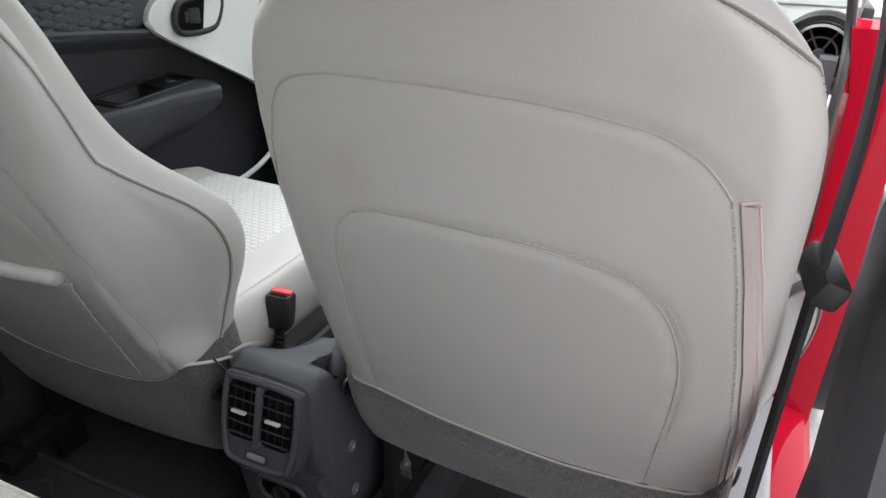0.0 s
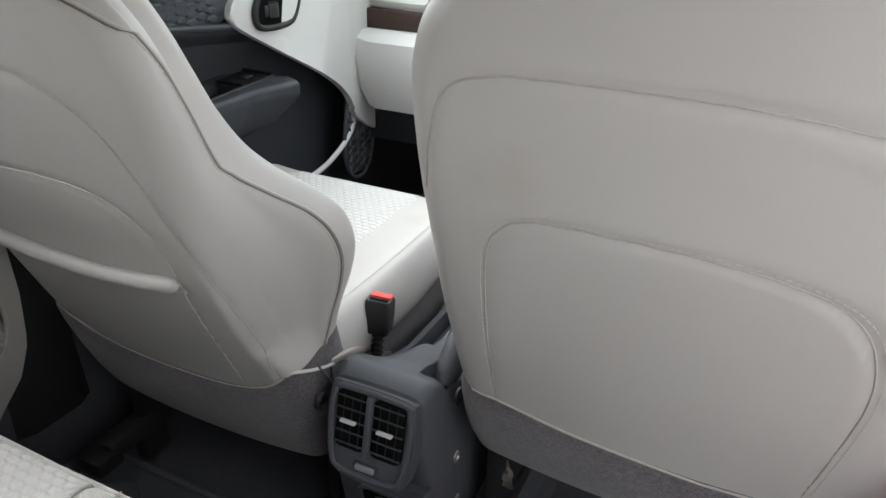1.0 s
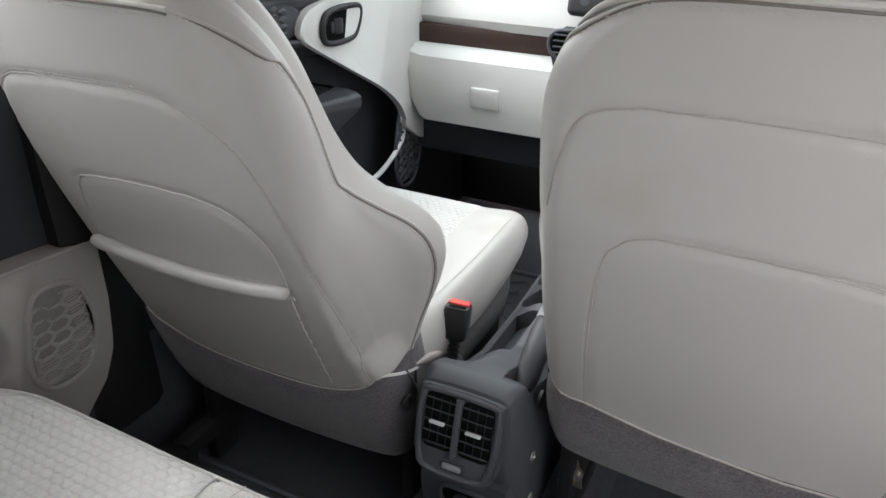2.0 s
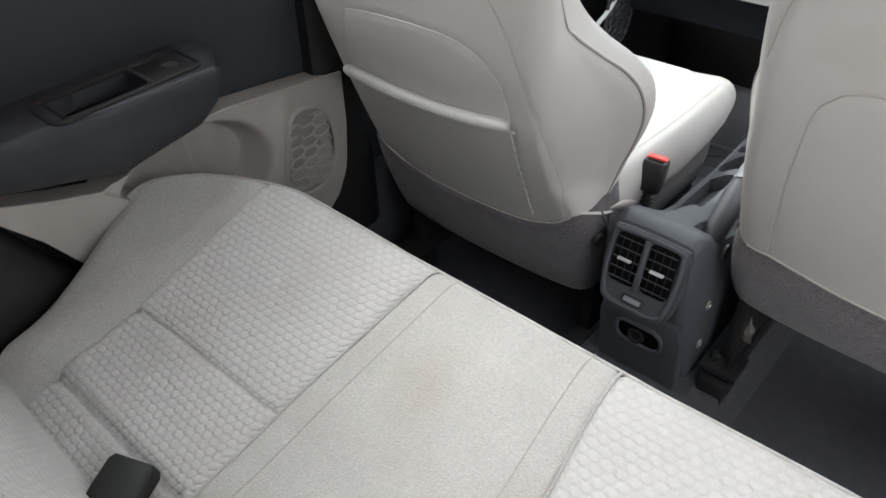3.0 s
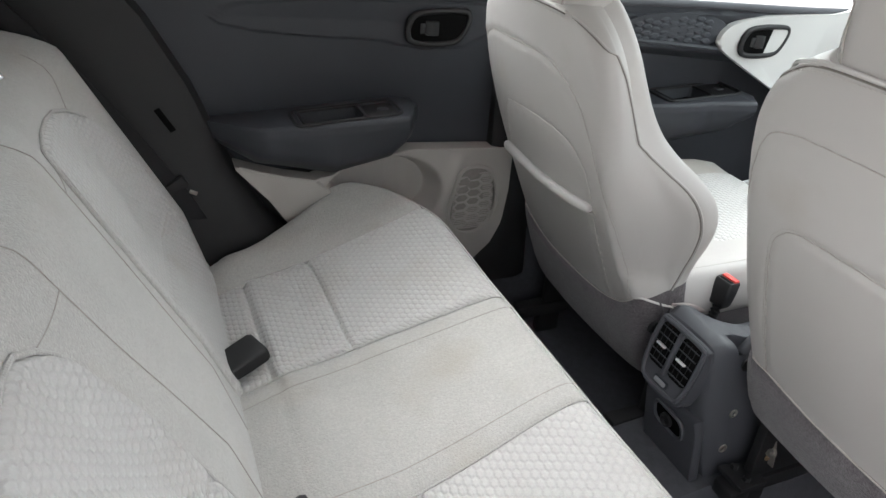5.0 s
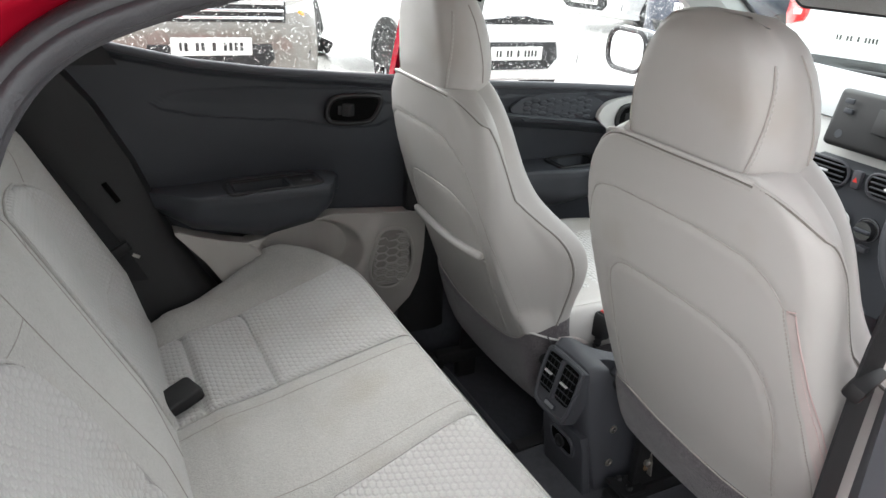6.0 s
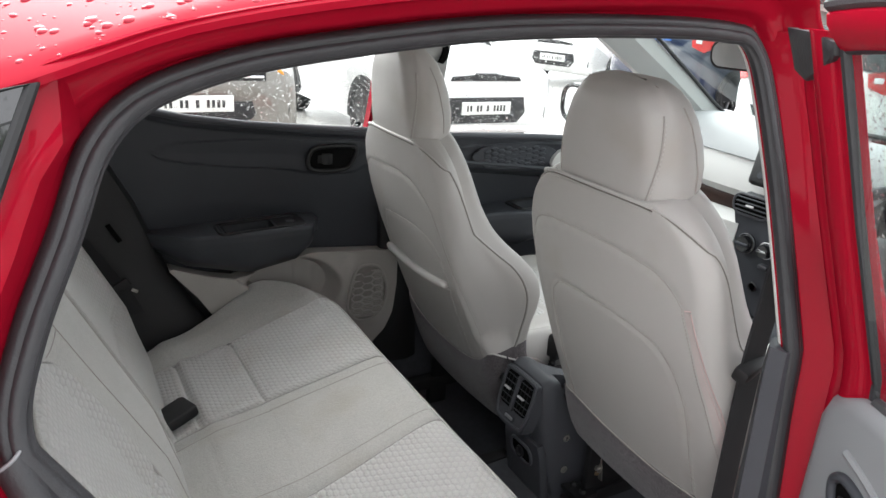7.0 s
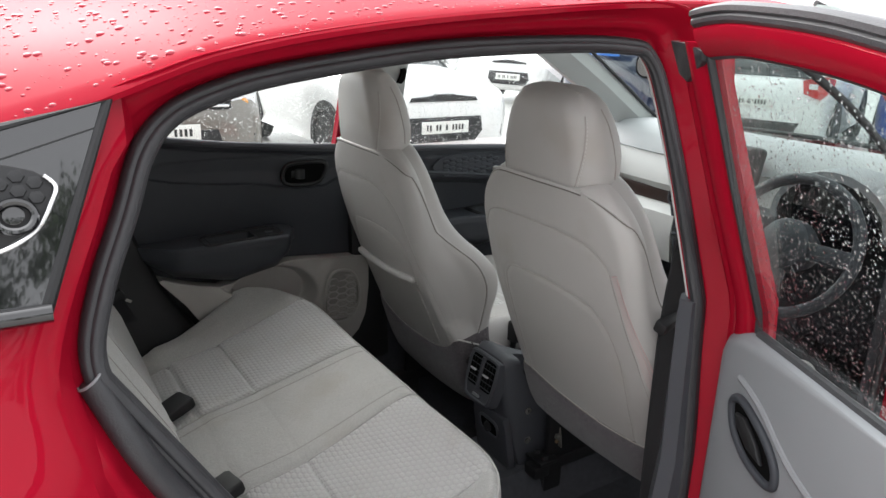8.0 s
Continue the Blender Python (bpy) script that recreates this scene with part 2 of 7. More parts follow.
def curve(x, table):
    """Cubic interpolation of rows (x, a, b, ...), with no corners at the rows."""
    if x <= table[0][0]:
        return table[0][1:]
    n = len(table)
    for i in range(n - 1):
        p, q = table[i], table[i + 1]
        if x <= q[0]:
            o, r = table[max(i - 1, 0)], table[min(i + 2, n - 1)]
            w = q[0] - p[0]
            t = (x - p[0]) / w
            out = []
            for k in range(1, len(p)):
                mp = (q[k] - o[k]) / (q[0] - o[0]) * w
                mq = (r[k] - p[k]) / (r[0] - p[0]) * w
                out.append((2 * t ** 3 - 3 * t * t + 1) * p[k] + (t ** 3 - 2 * t * t + t) * mp + (3 * t * t - 2 * t ** 3) * q[k] + (t ** 3 - t * t) * mq)
            return tuple(out)
    return table[-1][1:]


def line(x, table):
    """Straight interpolation of rows (x, a, b, ...)."""
    if x <= table[0][0]:
        return table[0][1:]
    for p, q in zip(table, table[1:]):
        if x <= q[0]:
            t = (x - p[0]) / (q[0] - p[0])
            return tuple(u + (v - u) * t for u, v in zip(p[1:], q[1:]))
    return table[-1][1:]


def ease(t):
    t = max(0.0, min(1.0, t))
    return t * t * (3 - 2 * t)


def span(a, b, n):
    return [a + (b - a) * i / n for i in range(n + 1)]


def loft(rings, closed=True, caps=True, uvs=None, bm=None):
    bm = bm or bmesh.new()
    uvl = (bm.loops.layers.uv.get("UVMap") or bm.loops.layers.uv.new("UVMap")) if uvs else None
    rows = [[bm.verts.new(p) for p in r] for r in rings]
    m = len(rows[0])
    for i in range(len(rows) - 1):
        for j in range(m if closed else m - 1):
            k = (j + 1) % m
            idx = ((i, j), (i, k), (i + 1, k), (i + 1, j))
            f = bm.faces.new([rows[a][b] for a, b in idx])
            if uvs:
                for lp, (a, b) in zip(f.loops, idx):
                    lp[uvl].uv = uvs[a][b]
    if caps and closed:
        for r in (rows[0], rows[-1]):
            try:
                bm.faces.new(r)
            except ValueError:
                pass
    return bm


def tube(pts, r=0.002, n=8, closed=False, bm=None, squash=1.0):
    P = [Vector(p) for p in pts]
    m = len(P)
    rings = []
    up = None
    for i in range(m):
        a = P[i - 1] if (closed or i) else P[0]
        b = P[(i + 1) % m] if (closed or i < m - 1) else P[-1]
        t = (b - a).normalized()
        if up is None:
            up = t.orthogonal().normalized()
        up = (up - t * up.dot(t)).normalized()
        side = t.cross(up)
        rad = r(i / max(1, m - 1)) if callable(r) else r
        rings.append([P[i] + rad * (math.cos(2 * math.pi * k / n) * up + squash * math.sin(2 * math.pi * k / n) * side) for k in range(n)])
    if closed:
        rings.append(rings[0])
        b2 = loft(rings, True, False, bm=bm)
        bmesh.ops.remove_doubles(b2, verts=b2.verts, dist=1e-6)
        return b2
    return loft(rings, True, True, bm=bm)


def slab(outline, vec, bevel=0.0, segs=2, bm=None):
    """A prism of the outline (3D points) pushed along vec."""
    bm = bm or bmesh.new()
    v = Vector(vec)
    a = [bm.verts.new(Vector(p)) for p in outline]
    b = [bm.verts.new(Vector(p) + v) for p in outline]
    fs = [bm.faces.new(a), bm.faces.new(b[::-1])]
    m = len(a)
    for i in range(m):
        fs.append(bm.faces.new((a[i], b[i], b[(i + 1) % m], a[(i + 1) % m])))
    if bevel:
        rim = [e for f in fs[:2] for e in f.edges]
        bmesh.ops.bevel(bm, geom=rim, offset=bevel, segments=segs, profile=0.5, affect='EDGES', clamp_overlap=True)
    return bm


def block(x0, y0, z0, x1, y1, z1, bevel=0.004, segs=2, bm=None, m=None):
    bm = bm or bmesh.new()
    vs = [bm.verts.new((x, y, z)) for x in (x0, x1) for y in (y0, y1) for z in (z0, z1)]
    fs = [bm.faces.new([vs[i] for i in q]) for q in ((0, 1, 3, 2), (4, 6, 7, 5), (0, 4, 5, 1), (2, 3, 7, 6), (0, 2, 6, 4), (1, 5, 7, 3))]
    if bevel:
        es = list({e for f in fs for e in f.edges})
        r = bmesh.ops.bevel(bm, geom=es, offset=bevel, segments=segs, profile=0.5, affect='EDGES', clamp_overlap=True)
        vs = list({v for f in r["faces"] for v in f.verts} | {v for v in vs if v.is_valid})
    if m is not None:
        bmesh.ops.transform(bm, matrix=m, verts=[v for v in vs if v.is_valid])
    return bm


def rounded(cy, cz, w, h, r, n=5):
    """2D rounded rectangle."""
    out = []
    for sx, sy, a0 in ((1, 1, 0), (-1, 1, 90), (-1, -1, 180), (1, -1, 270)):
        for k in range(n + 1):
            a = radians(a0 + 90 * k / n)
            out.append((cy + sx * (w / 2 - r) + r * math.cos(a), cz + sy * (h / 2 - r) + r * math.sin(a)))
    return out


def lathe(profile, n=32, m=None, bm=None):
    """Profile of (radius, height) turned round z."""
    rings = [[Vector((max(r, 1e-5) * math.cos(2 * math.pi * k / n), max(r, 1e-5) * math.sin(2 * math.pi * k / n), h)) for k in range(n)] for r, h in profile]
    if m is not None:
        rings = [[m @ p for p in r] for r in rings]
    if profile[0][0] > 1e-3 and profile[-1][0] > 1e-3:
        return loft(rings + [rings[0]], True, False, bm=bm)
    return loft(rings, True, True, bm=bm)


def dome(p, nrm, r, flat=0.5, seg=6, bm=None, long=1.0):
    """A small water drop on a surface."""
    nrm = Vector(nrm).normalized()
    p = Vector(p) - nrm * r * 0.12
    a = nrm.orthogonal().normalized()
    b = nrm.cross(a)
    rings = []
    for k in range(3):
        t = (k + 0.0) / 3 * math.pi / 2
        rr, hh = r * math.cos(t), r * flat * math.sin(t)
        rings.append([Vector(p) + nrm * hh + rr * (math.cos(2 * math.pi * j / seg) * a + long * math.sin(2 * math.pi * j / seg) * b) for j in range(seg)])
    rows = [[bm.verts.new(q) for q in r_] for r_ in rings]
    top = bm.verts.new(Vector(p) + nrm * r * flat)
    for i in range(2):
        for j in range(seg):
            bm.faces.new((rows[i][j], rows[i][(j + 1) % seg], rows[i + 1][(j + 1) % seg], rows[i + 1][j]))
    for j in range(seg):
        bm.faces.new((rows[2][j], rows[2][(j + 1) % seg], top))
    bm.faces.new(rows[0][::-1])
    return bm


# ---------------------------------------------------------------- front seats
RECLINE = radians(18)
# height along the back: half width of the rear face, half width and depth of the bolster, depth of the front face
BACK = [(-0.06, 0.222, 0.226, 0.105, 0.09), (0.0, 0.234, 0.238, 0.115, 0.10), (0.05, 0.236, 0.254, 0.13, 0.105), (0.10, 0.236, 0.273, 0.15, 0.11), (0.145, 0.236, 0.283, 0.162, 0.115), (0.19, 0.235, 0.281, 0.162, 0.115),
        (0.23, 0.233, 0.265, 0.15, 0.11), (0.27, 0.231, 0.240, 0.132, 0.105), (0.31, 0.230, 0.219, 0.118, 0.10), (0.36, 0.229, 0.205, 0.108, 0.10), (0.41, 0.227, 0.195, 0.103, 0.10), (0.45, 0.221, 0.185, 0.10, 0.095), (0.49, 0.203, 0.170, 0.095, 0.09), (0.525, 0.168, 0.148, 0.09, 0.09), (0.55, 0.128, 0.12, 0.085, 0.085)]
# how far the padded back swells rearwards of its straight line
SWELL = [(-0.2, -0.004), (-0.06, 0.0), (0.0, 0.005), (0.1, 0.015), (0.19, 0.022), (0.3, 0.029), (0.41, 0.025), (0.535, 0.014), (0.62, 0.010), (0.8, 0.006)]


def rear_depth(x, h):
    wr = curve(h, BACK)[0]
    q = min(abs(x) / wr, 1.0)
    return 0.012 * q * q + 0.03 * max(0.0, q - 0.86) ** 2 / 0.0196


def tilt(x, d, h):
    """Seat axes: x across, d forwards and h upwards along the reclined back."""
    d -= curve(h, SWELL)[0]
    return Vector((x, d * math.cos(RECLINE) - h * math.sin(RECLINE), d * math.sin(RECLINE) + h * math.cos(RECLINE)))


def on_back(x, h, lift=0.0):
    """A point on the rear face of the seat back."""
    return tilt(x, rear_depth(x, h) - lift, h)


FLARE = [1.0]
BROAD = [0.0]


def back_profile(h, grow=0.0, push=0.0, n=4):
    """Outline of the back at one height, as (x, depth)."""
    wr, wb, db, dc = curve(h, BACK)
    wb = wr + (wb - wr) * FLARE[0]
    wr, wb = wr + grow, wb + grow
    half = [(0, 0), (wr * 0.45, 0.0024), (wr * 0.8, 0.008), (wr * 0.93, 0.016), (wr, 0.038), (wr + (wb - wr) * 0.45, 0.038 + (db - 0.038) * 0.45), (wb - 0.001, db - 0.03),
            (wb - 0.003, db), (wb - 0.018, db + 0.014), (wb * 0.78, max(dc, db) + 0.004), (wb * 0.55, dc), (0, dc)]
    # the inboard bolster of the passenger seat slopes away in one broad face
    right = list(half)
    k = BROAD[0] * (1 - ease((h - 0.16) / 0.24)) * (ease((wb - wr) / 0.025) if h < 0.14 else 1.0)
    if k:
        ex = wr * 0.84
        w_, d_ = wb - 0.003 - ex, db - 0.013
        slope = [(wr * 0.74, 0.006), (ex, 0.013), (ex + 0.30 * w_, 0.013 + 0.22 * d_), (ex + 0.64 * w_, 0.013 + 0.53 * d_), (wb - 0.006, db - 0.035)]
        for i, (x, d) in enumerate(slope):
            right[2 + i] = (right[2 + i][0] * (1 - k) + x * k, right[2 + i][1] * (1 - k) + d * k)
    pts = [(x, d - push) for x, d in right] + [(-x, d - push) for x, d in half[-2:0:-1]]
    return [(p.x, p.y) for p in spline([(x, d, 0) for x, d in pts], n, True)]


def back_ring(h, grow=0.0, push=0.0):
    return [tilt(x, d, h) for x, d in back_profile(h, grow, push)]


def quilted_back(seams, slack):
    """The padded back, drawn in along its stitched seams and a little slack between them."""
    line_pts = np.array([(p.x, p.y) for rows, _ in seams for p in spline([(x, h, 0) for x, h in rows], 10)])
    pull = np.array([g for rows, g in seams for _ in spline([(x, h, 0) for x, h in rows], 10)])
    hs = span(-0.06, 0.50, 140) + [0.508, 0.516, 0.525, 0.533, 0.54, 0.546, 0.55]
    rings = []
    for h in hs:
        prof = back_profile(h, n=13)
        xs = np.array([x for x, d in prof])
        gap = np.hypot(xs[:, None] - line_pts[None, :, 0], h - line_pts[None, :, 1])
        near = gap.argmin(axis=1)
        dist = gap[np.arange(len(xs)), near]
        row = []
        for (x, d), m, k in zip(prof, dist, near):
            if d < 0.045:
                a = 0.7 + 0.3 * math.sin(155 * line_pts[k][0] + 131 * line_pts[k][1])
                groove = pull[k] * math.exp(-(m / 0.0052) ** 2) - 0.35 * pull[k] * math.exp(-((m - 0.014) / 0.010) ** 2)
                soft = slack * (math.sin(9 * x + 14 * h + 1.3 * math.sin(11 * h)) + 0.5 * math.sin(23 * x - 17 * h))
                d += groove * a + soft * min(1.0, m / 0.03)
            row.append(tilt(x, d, h))
        rings.append(row)
    return loft(rings)


FORWARD = Vector((0, math.cos(RECLINE), math.sin(RECLINE)))


def drape(pts, tree, lift=0.0, n=8):
    """Drop a line drawn on the rear face on to the padding."""
    out = []
    for p in spline([(x, h, 0) for x, h in pts], n):
        q = on_back(p[0], p[1])
        hit = tree.ray_cast(q - FORWARD * 0.04, FORWARD)[0]
        out.append((hit if hit is not None else q) - FORWARD * lift)
    return out


def stitches(path, length=0.0045, gap=0.0025, r=0.0007):
    """A row of short thread stitches along a path."""
    P = [Vector(p) for p in path]
    bm = bmesh.new()
    acc, on, start = 0.0, True, P[0]
    for a, b in zip(P, P[1:]):
        seg = (b - a).length
        d = 0.0
        while seg - d > 1e-6:
            need = (length if on else gap) - acc
            step = min(need, seg - d)
            d += step
            acc += step
            if acc >= (length if on else gap) - 1e-7:
                here = a + (b - a) * (d / seg)
                if on:
                    tube([start, here], r, 4, bm=bm)
                start, on, acc = here, not on, 0.0
    return bm


def surface(*obs):
    """A search tree over the faces of some parts."""
    verts, faces = [], []
    for ob in obs:
        k = len(verts)
        verts += [v.co.copy() for v in ob.data.vertices]
        faces += [[i + k for i in f.vertices] for f in ob.data.polygons]
    return BVHTree.FromPolygons(verts, faces)


def hug(path, tree, lift=0.0, side=Vector((0, 0, 0))):
    """Lay a path on the padding."""
    out = []
    for p in path:
        loc, n_, i_, d_ = tree.find_nearest(p + side)
        out.append(loc + n_ * lift)
    return out


def front_seat(label, base, driver):
    s = thing("car_seat", label, "car seat", "front seats", at=base)
    # back shell, closed at the top under the headrest; the driver's bolsters are flatter
    FLARE[0] = 0.80 if driver else 1.0
    BROAD[0] = 0.0 if driver else 1.0
    if driver:
        outer = [(-0.216, 0.33), (-0.203, 0.39), (-0.187, 0.430), (-0.164, 0.447), (-0.118, 0.456), (-0.02, 0.459), (0.06, 0.455), (0.117, 0.446), (0.148, 0.432), (0.164, 0.418), (0.177, 0.400)]
        inner = [(-0.179, 0.004), (-0.176, 0.10), (-0.169, 0.20), (-0.158, 0.28), (-0.144, 0.308), (-0.114, 0.327), (-0.04, 0.331), (0.04, 0.328), (0.10, 0.316), (0.137, 0.293), (0.157, 0.25), (0.165, 0.19), (0.160, 0.10), (0.150, -0.029)]
        zip_line = [(0.184, 0.400), (0.199, 0.33), (0.214, 0.23), (0.224, 0.13), (0.229, 0.0), (0.232, -0.03)]
        seams = [(outer, 0.0028), (inner, 0.0024), (zip_line, 0.002)]
    else:
        big = [(-0.222, 0.34), (-0.217, 0.38), (-0.205, 0.415), (-0.181, 0.438), (-0.137, 0.450), (-0.03, 0.456), (0.05, 0.456), (0.112, 0.434), (0.15, 0.400), (0.170, 0.36), (0.185, 0.29), (0.195, 0.20), (0.202, 0.12), (0.208, 0.0)]
        pocket = [(-0.18, 0.195), (-0.152, 0.27), (-0.136, 0.300), (-0.112, 0.316), (-0.02, 0.326), (0.07, 0.324), (0.119, 0.306), (0.141, 0.28), (0.151, 0.25), (0.150, 0.20), (0.145, 0.15), (0.14, -0.03)]
        seams = [(big, 0.0028), (pocket, 0.0024)]
    back = part("backrest", quilted_back(seams, 0.0007 if driver else 0.0010), VINYL, s)
    # carpet skirt at the foot of the back
    hem_rows = [(-0.25, 0.0), (-0.178, 0.005), (-0.09, -0.013), (0.0, -0.023), (0.06, -0.030), (0.15, -0.029), (0.21, -0.020), (0.25, -0.010)]

    def hem_at(x):
        return line(x, hem_rows)[0] if driver else -0.058 + 0.052 * min(1.15, (x / 0.21) ** 4)

    foot = -0.154 if driver else -0.226
    sk = []
    for k, (h, g, p) in enumerate(((0.008, -0.007, -0.007), (0.0, 0.0012, 0.0018), (-0.010, 0.0035, 0.0045), (-0.03, 0.005, 0.006), (-0.07, 0.005, 0.006), (-0.11, 0.003, 0.004), (-0.145, -0.002, -0.001), (-0.165, -0.010, -0.010), (-0.172, -0.03, -0.035))):
        r = []
        f = min(1.0, max(0.0, -h / 0.172))
        for q in back_ring(0.0, g, p):
            edge = hem_at(q.x) + h if h > -0.004 else hem_at(q.x) * (1 - f) + foot * f
            r.append(q + Vector((0, -math.sin(RECLINE), math.cos(RECLINE))) * edge)
        sk.append(r)
    mid = sum(sk[-1], Vector()) / len(sk[-1])
    sk.append([mid + (q - mid) * 0.03 for q in sk[-1]])
    part("carpet_skirt", loft(sk, True, False), FELT, s, "dark grey felt skirt")
    # headrest, integral with the back
    head_w = 0.95 if driver else 1.0

    def head_h(h):
        return 0.528 + (h - 0.528) * (0.87 if driver else 1.0)

    hr = []
    for h, w, d0, d1 in ((0.528, 0.136, 0.008, 0.10), (0.548, 0.143, 0.006, 0.108), (0.58, 0.142, 0.010, 0.116), (0.62, 0.136, 0.016, 0.120), (0.655, 0.127, 0.022, 0.120), (0.685, 0.115, 0.028, 0.117), (0.706, 0.102, 0.034, 0.110), (0.722, 0.083, 0.044, 0.102), (0.729, 0.05, 0.056, 0.092)):
        m = (d0 + d1) / 2
        half = [(0, d0), (w * 0.5, d0 + 0.002), (w * 0.74, d0 + 0.006), (w * 0.9, d0 + 0.024), (w, m), (w * 0.93, d1 - 0.012), (w * 0.7, d1), (0, d1)]
        pts = half + [(-x, d) for x, d in half[-2:0:-1]]
        hr.append([tilt(p[0], p[1], head_h(h)) for p in spline([(x * head_w, d, 0) for x, d in pts], 4, True)])
    head = part("headrest", loft(hr), VINYL, s)
    head_tree, back_tree = surface(head), surface(back)
    # seams of the headrest
    for sx in (1, -1):
        v = [tilt(sx * x * head_w, d, head_h(h)) for x, d, h in ((0.102, 0.0140, 0.545), (0.110, 0.0220, 0.58), (0.115, 0.0340, 0.62), (0.1135, 0.045, 0.655), (0.107, 0.054, 0.685))]
        part("headrest_seam", tube(hug(spline(v, 8), head_tree, 0.0006), 0.0012, 6), THREAD, s)
        part("headrest_stitching", stitches(hug(spline(v, 8), head_tree, 0.0006, Vector((sx * 0.005, 0, 0))), 0.004, 0.003, 0.0007), VINYL_PIPE, s)
        w = [tilt(sx * x * head_w, d, head_h(h)) for x, d, h in ((0.1395, 0.075, 0.548), (0.138, 0.082, 0.58), (0.132, 0.086, 0.62), (0.122, 0.088, 0.655), (0.110, 0.086, 0.685))]
        part("headrest_seam", tube(hug(spline(w, 8), head_tree, 0.0006), 0.0012, 6), THREAD, s)
    neck = [tilt(x, d, h) for x, d, h in ((-0.198, 0.050, 0.495), (-0.175, 0.030, 0.522), (-0.145, 0.015, 0.539), (-0.11, 0.008, 0.547), (-0.05, 0.004, 0.550), (0.03, 0.003, 0.550), (0.09, 0.006, 0.547), (0.118, 0.010, 0.543))]
    part("neck_seam", tube(spline(neck, 6), 0.0028, 8), VINYL_PIPE, s)
    # dark tube drawn as the shade under the neck seam
    part("neck_crease_shade", tube(hug(spline(neck, 6), back_tree, 0.0, Vector((0, -0.002, -0.0045))), 0.0014, 6), CREASE_SHADE, s)
    part("neck_stitching", stitches(hug(spline(neck, 6), back_tree, 0.0005, Vector((0, -0.004, -0.010)))), STITCH, s)
    # welt down the bolster edge, both sides
    for sx in (1, -1):
        path = [tilt(sx * x, d, h) for h, x, d in ((0.543, 0.118, 0.012), (0.51, 0.168, 0.028), (0.47, 0.200, 0.044), (0.42, 0.214, 0.058), (0.36, 0.218, 0.072), (0.31, 0.228, 0.088), (0.27, 0.246, 0.108), (0.23, 0.268, 0.128), (0.19, 0.282, 0.136), (0.14, 0.284, 0.134), (0.08, 0.266, 0.118), (0.03, 0.247, 0.10), (0.0, 0.239, 0.085))]
        P = hug(spline(path, 6), back_tree, 0.0006)
        part("bolster_welt", tube(P, 0.0018, 8), VINYL, s)
        # dark tube drawn as the shade in the groove by the welt
        part("bolster_crease_shade", tube(hug(P, back_tree, 0.0, Vector((0, -0.0035, 0))), 0.0014, 6), CREASE_SHADE, s)
        part("bolster_stitching", stitches(hug(P, back_tree, 0.0005, Vector((0, -0.008, 0)))), STITCH, s)
    # panels stitched into the rear face
    if driver:
        part("panel_seam", tube(drape(outer, back_tree, 0.0001), 0.0009, 6), THREAD, s)
        part("pocket_seam", tube(drape(inner, back_tree, 0.0001), 0.0009, 6), THREAD, s)
        part("pocket_stitching", stitches(drape([(x + 0.006 if x > 0 else x - 0.004, h + 0.004) for x, h in inner], back_tree, 0.0002), 0.004, 0.003, 0.0005), STITCH, s)
        # zip strip down the outboard side
        zip_rows = [(0, 0.176, 0.400), (0.18, 0.191, 0.33), (0.40, 0.206, 0.23), (0.62, 0.216, 0.13), (0.86, 0.221, 0.0), (1, 0.226, -0.03)]
        sides = []
        for dx in (0.006, 0.017):
            sides.append([on_back(line(i / 40, zip_rows)[0] + dx, line(i / 40, zip_rows)[1], 0.001) for i in range(41)])
        bm = bmesh.new()
        rails = [[bm.verts.new(p) for p in hug(r, back_tree, 0.0022)] for r in sides]
        for i in range(40):
            bm.faces.new((rails[0][i], rails[1][i], rails[1][i + 1], rails[0][i + 1]))
        bm.normal_update()
        part("zip_flap", bm, PINK_VINYL, s, "pale pink edged vinyl flap over the zip")
        for dx in (0.0178,):
            zp = hug([on_back(line(i / 40, zip_rows)[0] + dx, line(i / 40, zip_rows)[1], 0.001) for i in range(41)], back_tree, 0.0006)
            part("zip_tape", tube(zp, 0.0011, 6), PINK_TAPE, s, "faded pink zip tape")
        zp = hug([on_back(0.182 + 0.012 * i / 8, 0.400 + 0.004 * i / 8, 0.001) for i in range(9)], back_tree, 0.0006)
        part("zip_end", tube(zp, 0.0012, 6), PINK_TAPE, s)
        zp = hug([on_back(line(i / 40, zip_rows)[0] + 0.0085, line(i / 40, zip_rows)[1], 0.001) for i in range(41)], back_tree, 0.0012)
        part("zip_slit", tube(zp, 0.0006, 6), PINK_TAPE, s)
        zp = hug([on_back(line(i / 40, zip_rows)[0] + 0.0145, line(i / 40, zip_rows)[1], 0.001) for i in range(41)], back_tree, 0.0014)
        part("zip_stitching", stitches(zp, 0.004, 0.0022, 0.0008), PINK_TAPE, s)
        zp = hug([on_back(line(i / 40, zip_rows)[0] + 0.001, line(i / 40, zip_rows)[1], 0.001) for i in range(41)], back_tree, 0.0004)
        part("zip_stitching", stitches(zp, 0.004, 0.0022, 0.0011), THREAD, s)
    else:
        part("panel_seam", tube(drape(big, back_tree, 0.0001), 0.0009, 6), THREAD, s)
        part("panel_stitching", stitches(drape([(x, h + 0.005) for x, h in big[:7]], back_tree, 0.0003), 0.004, 0.003, 0.0006), VINYL_PIPE, s)
        part("pocket_seam", tube(drape(pocket, back_tree, 0.0002), 0.0011, 6), STITCH, s)
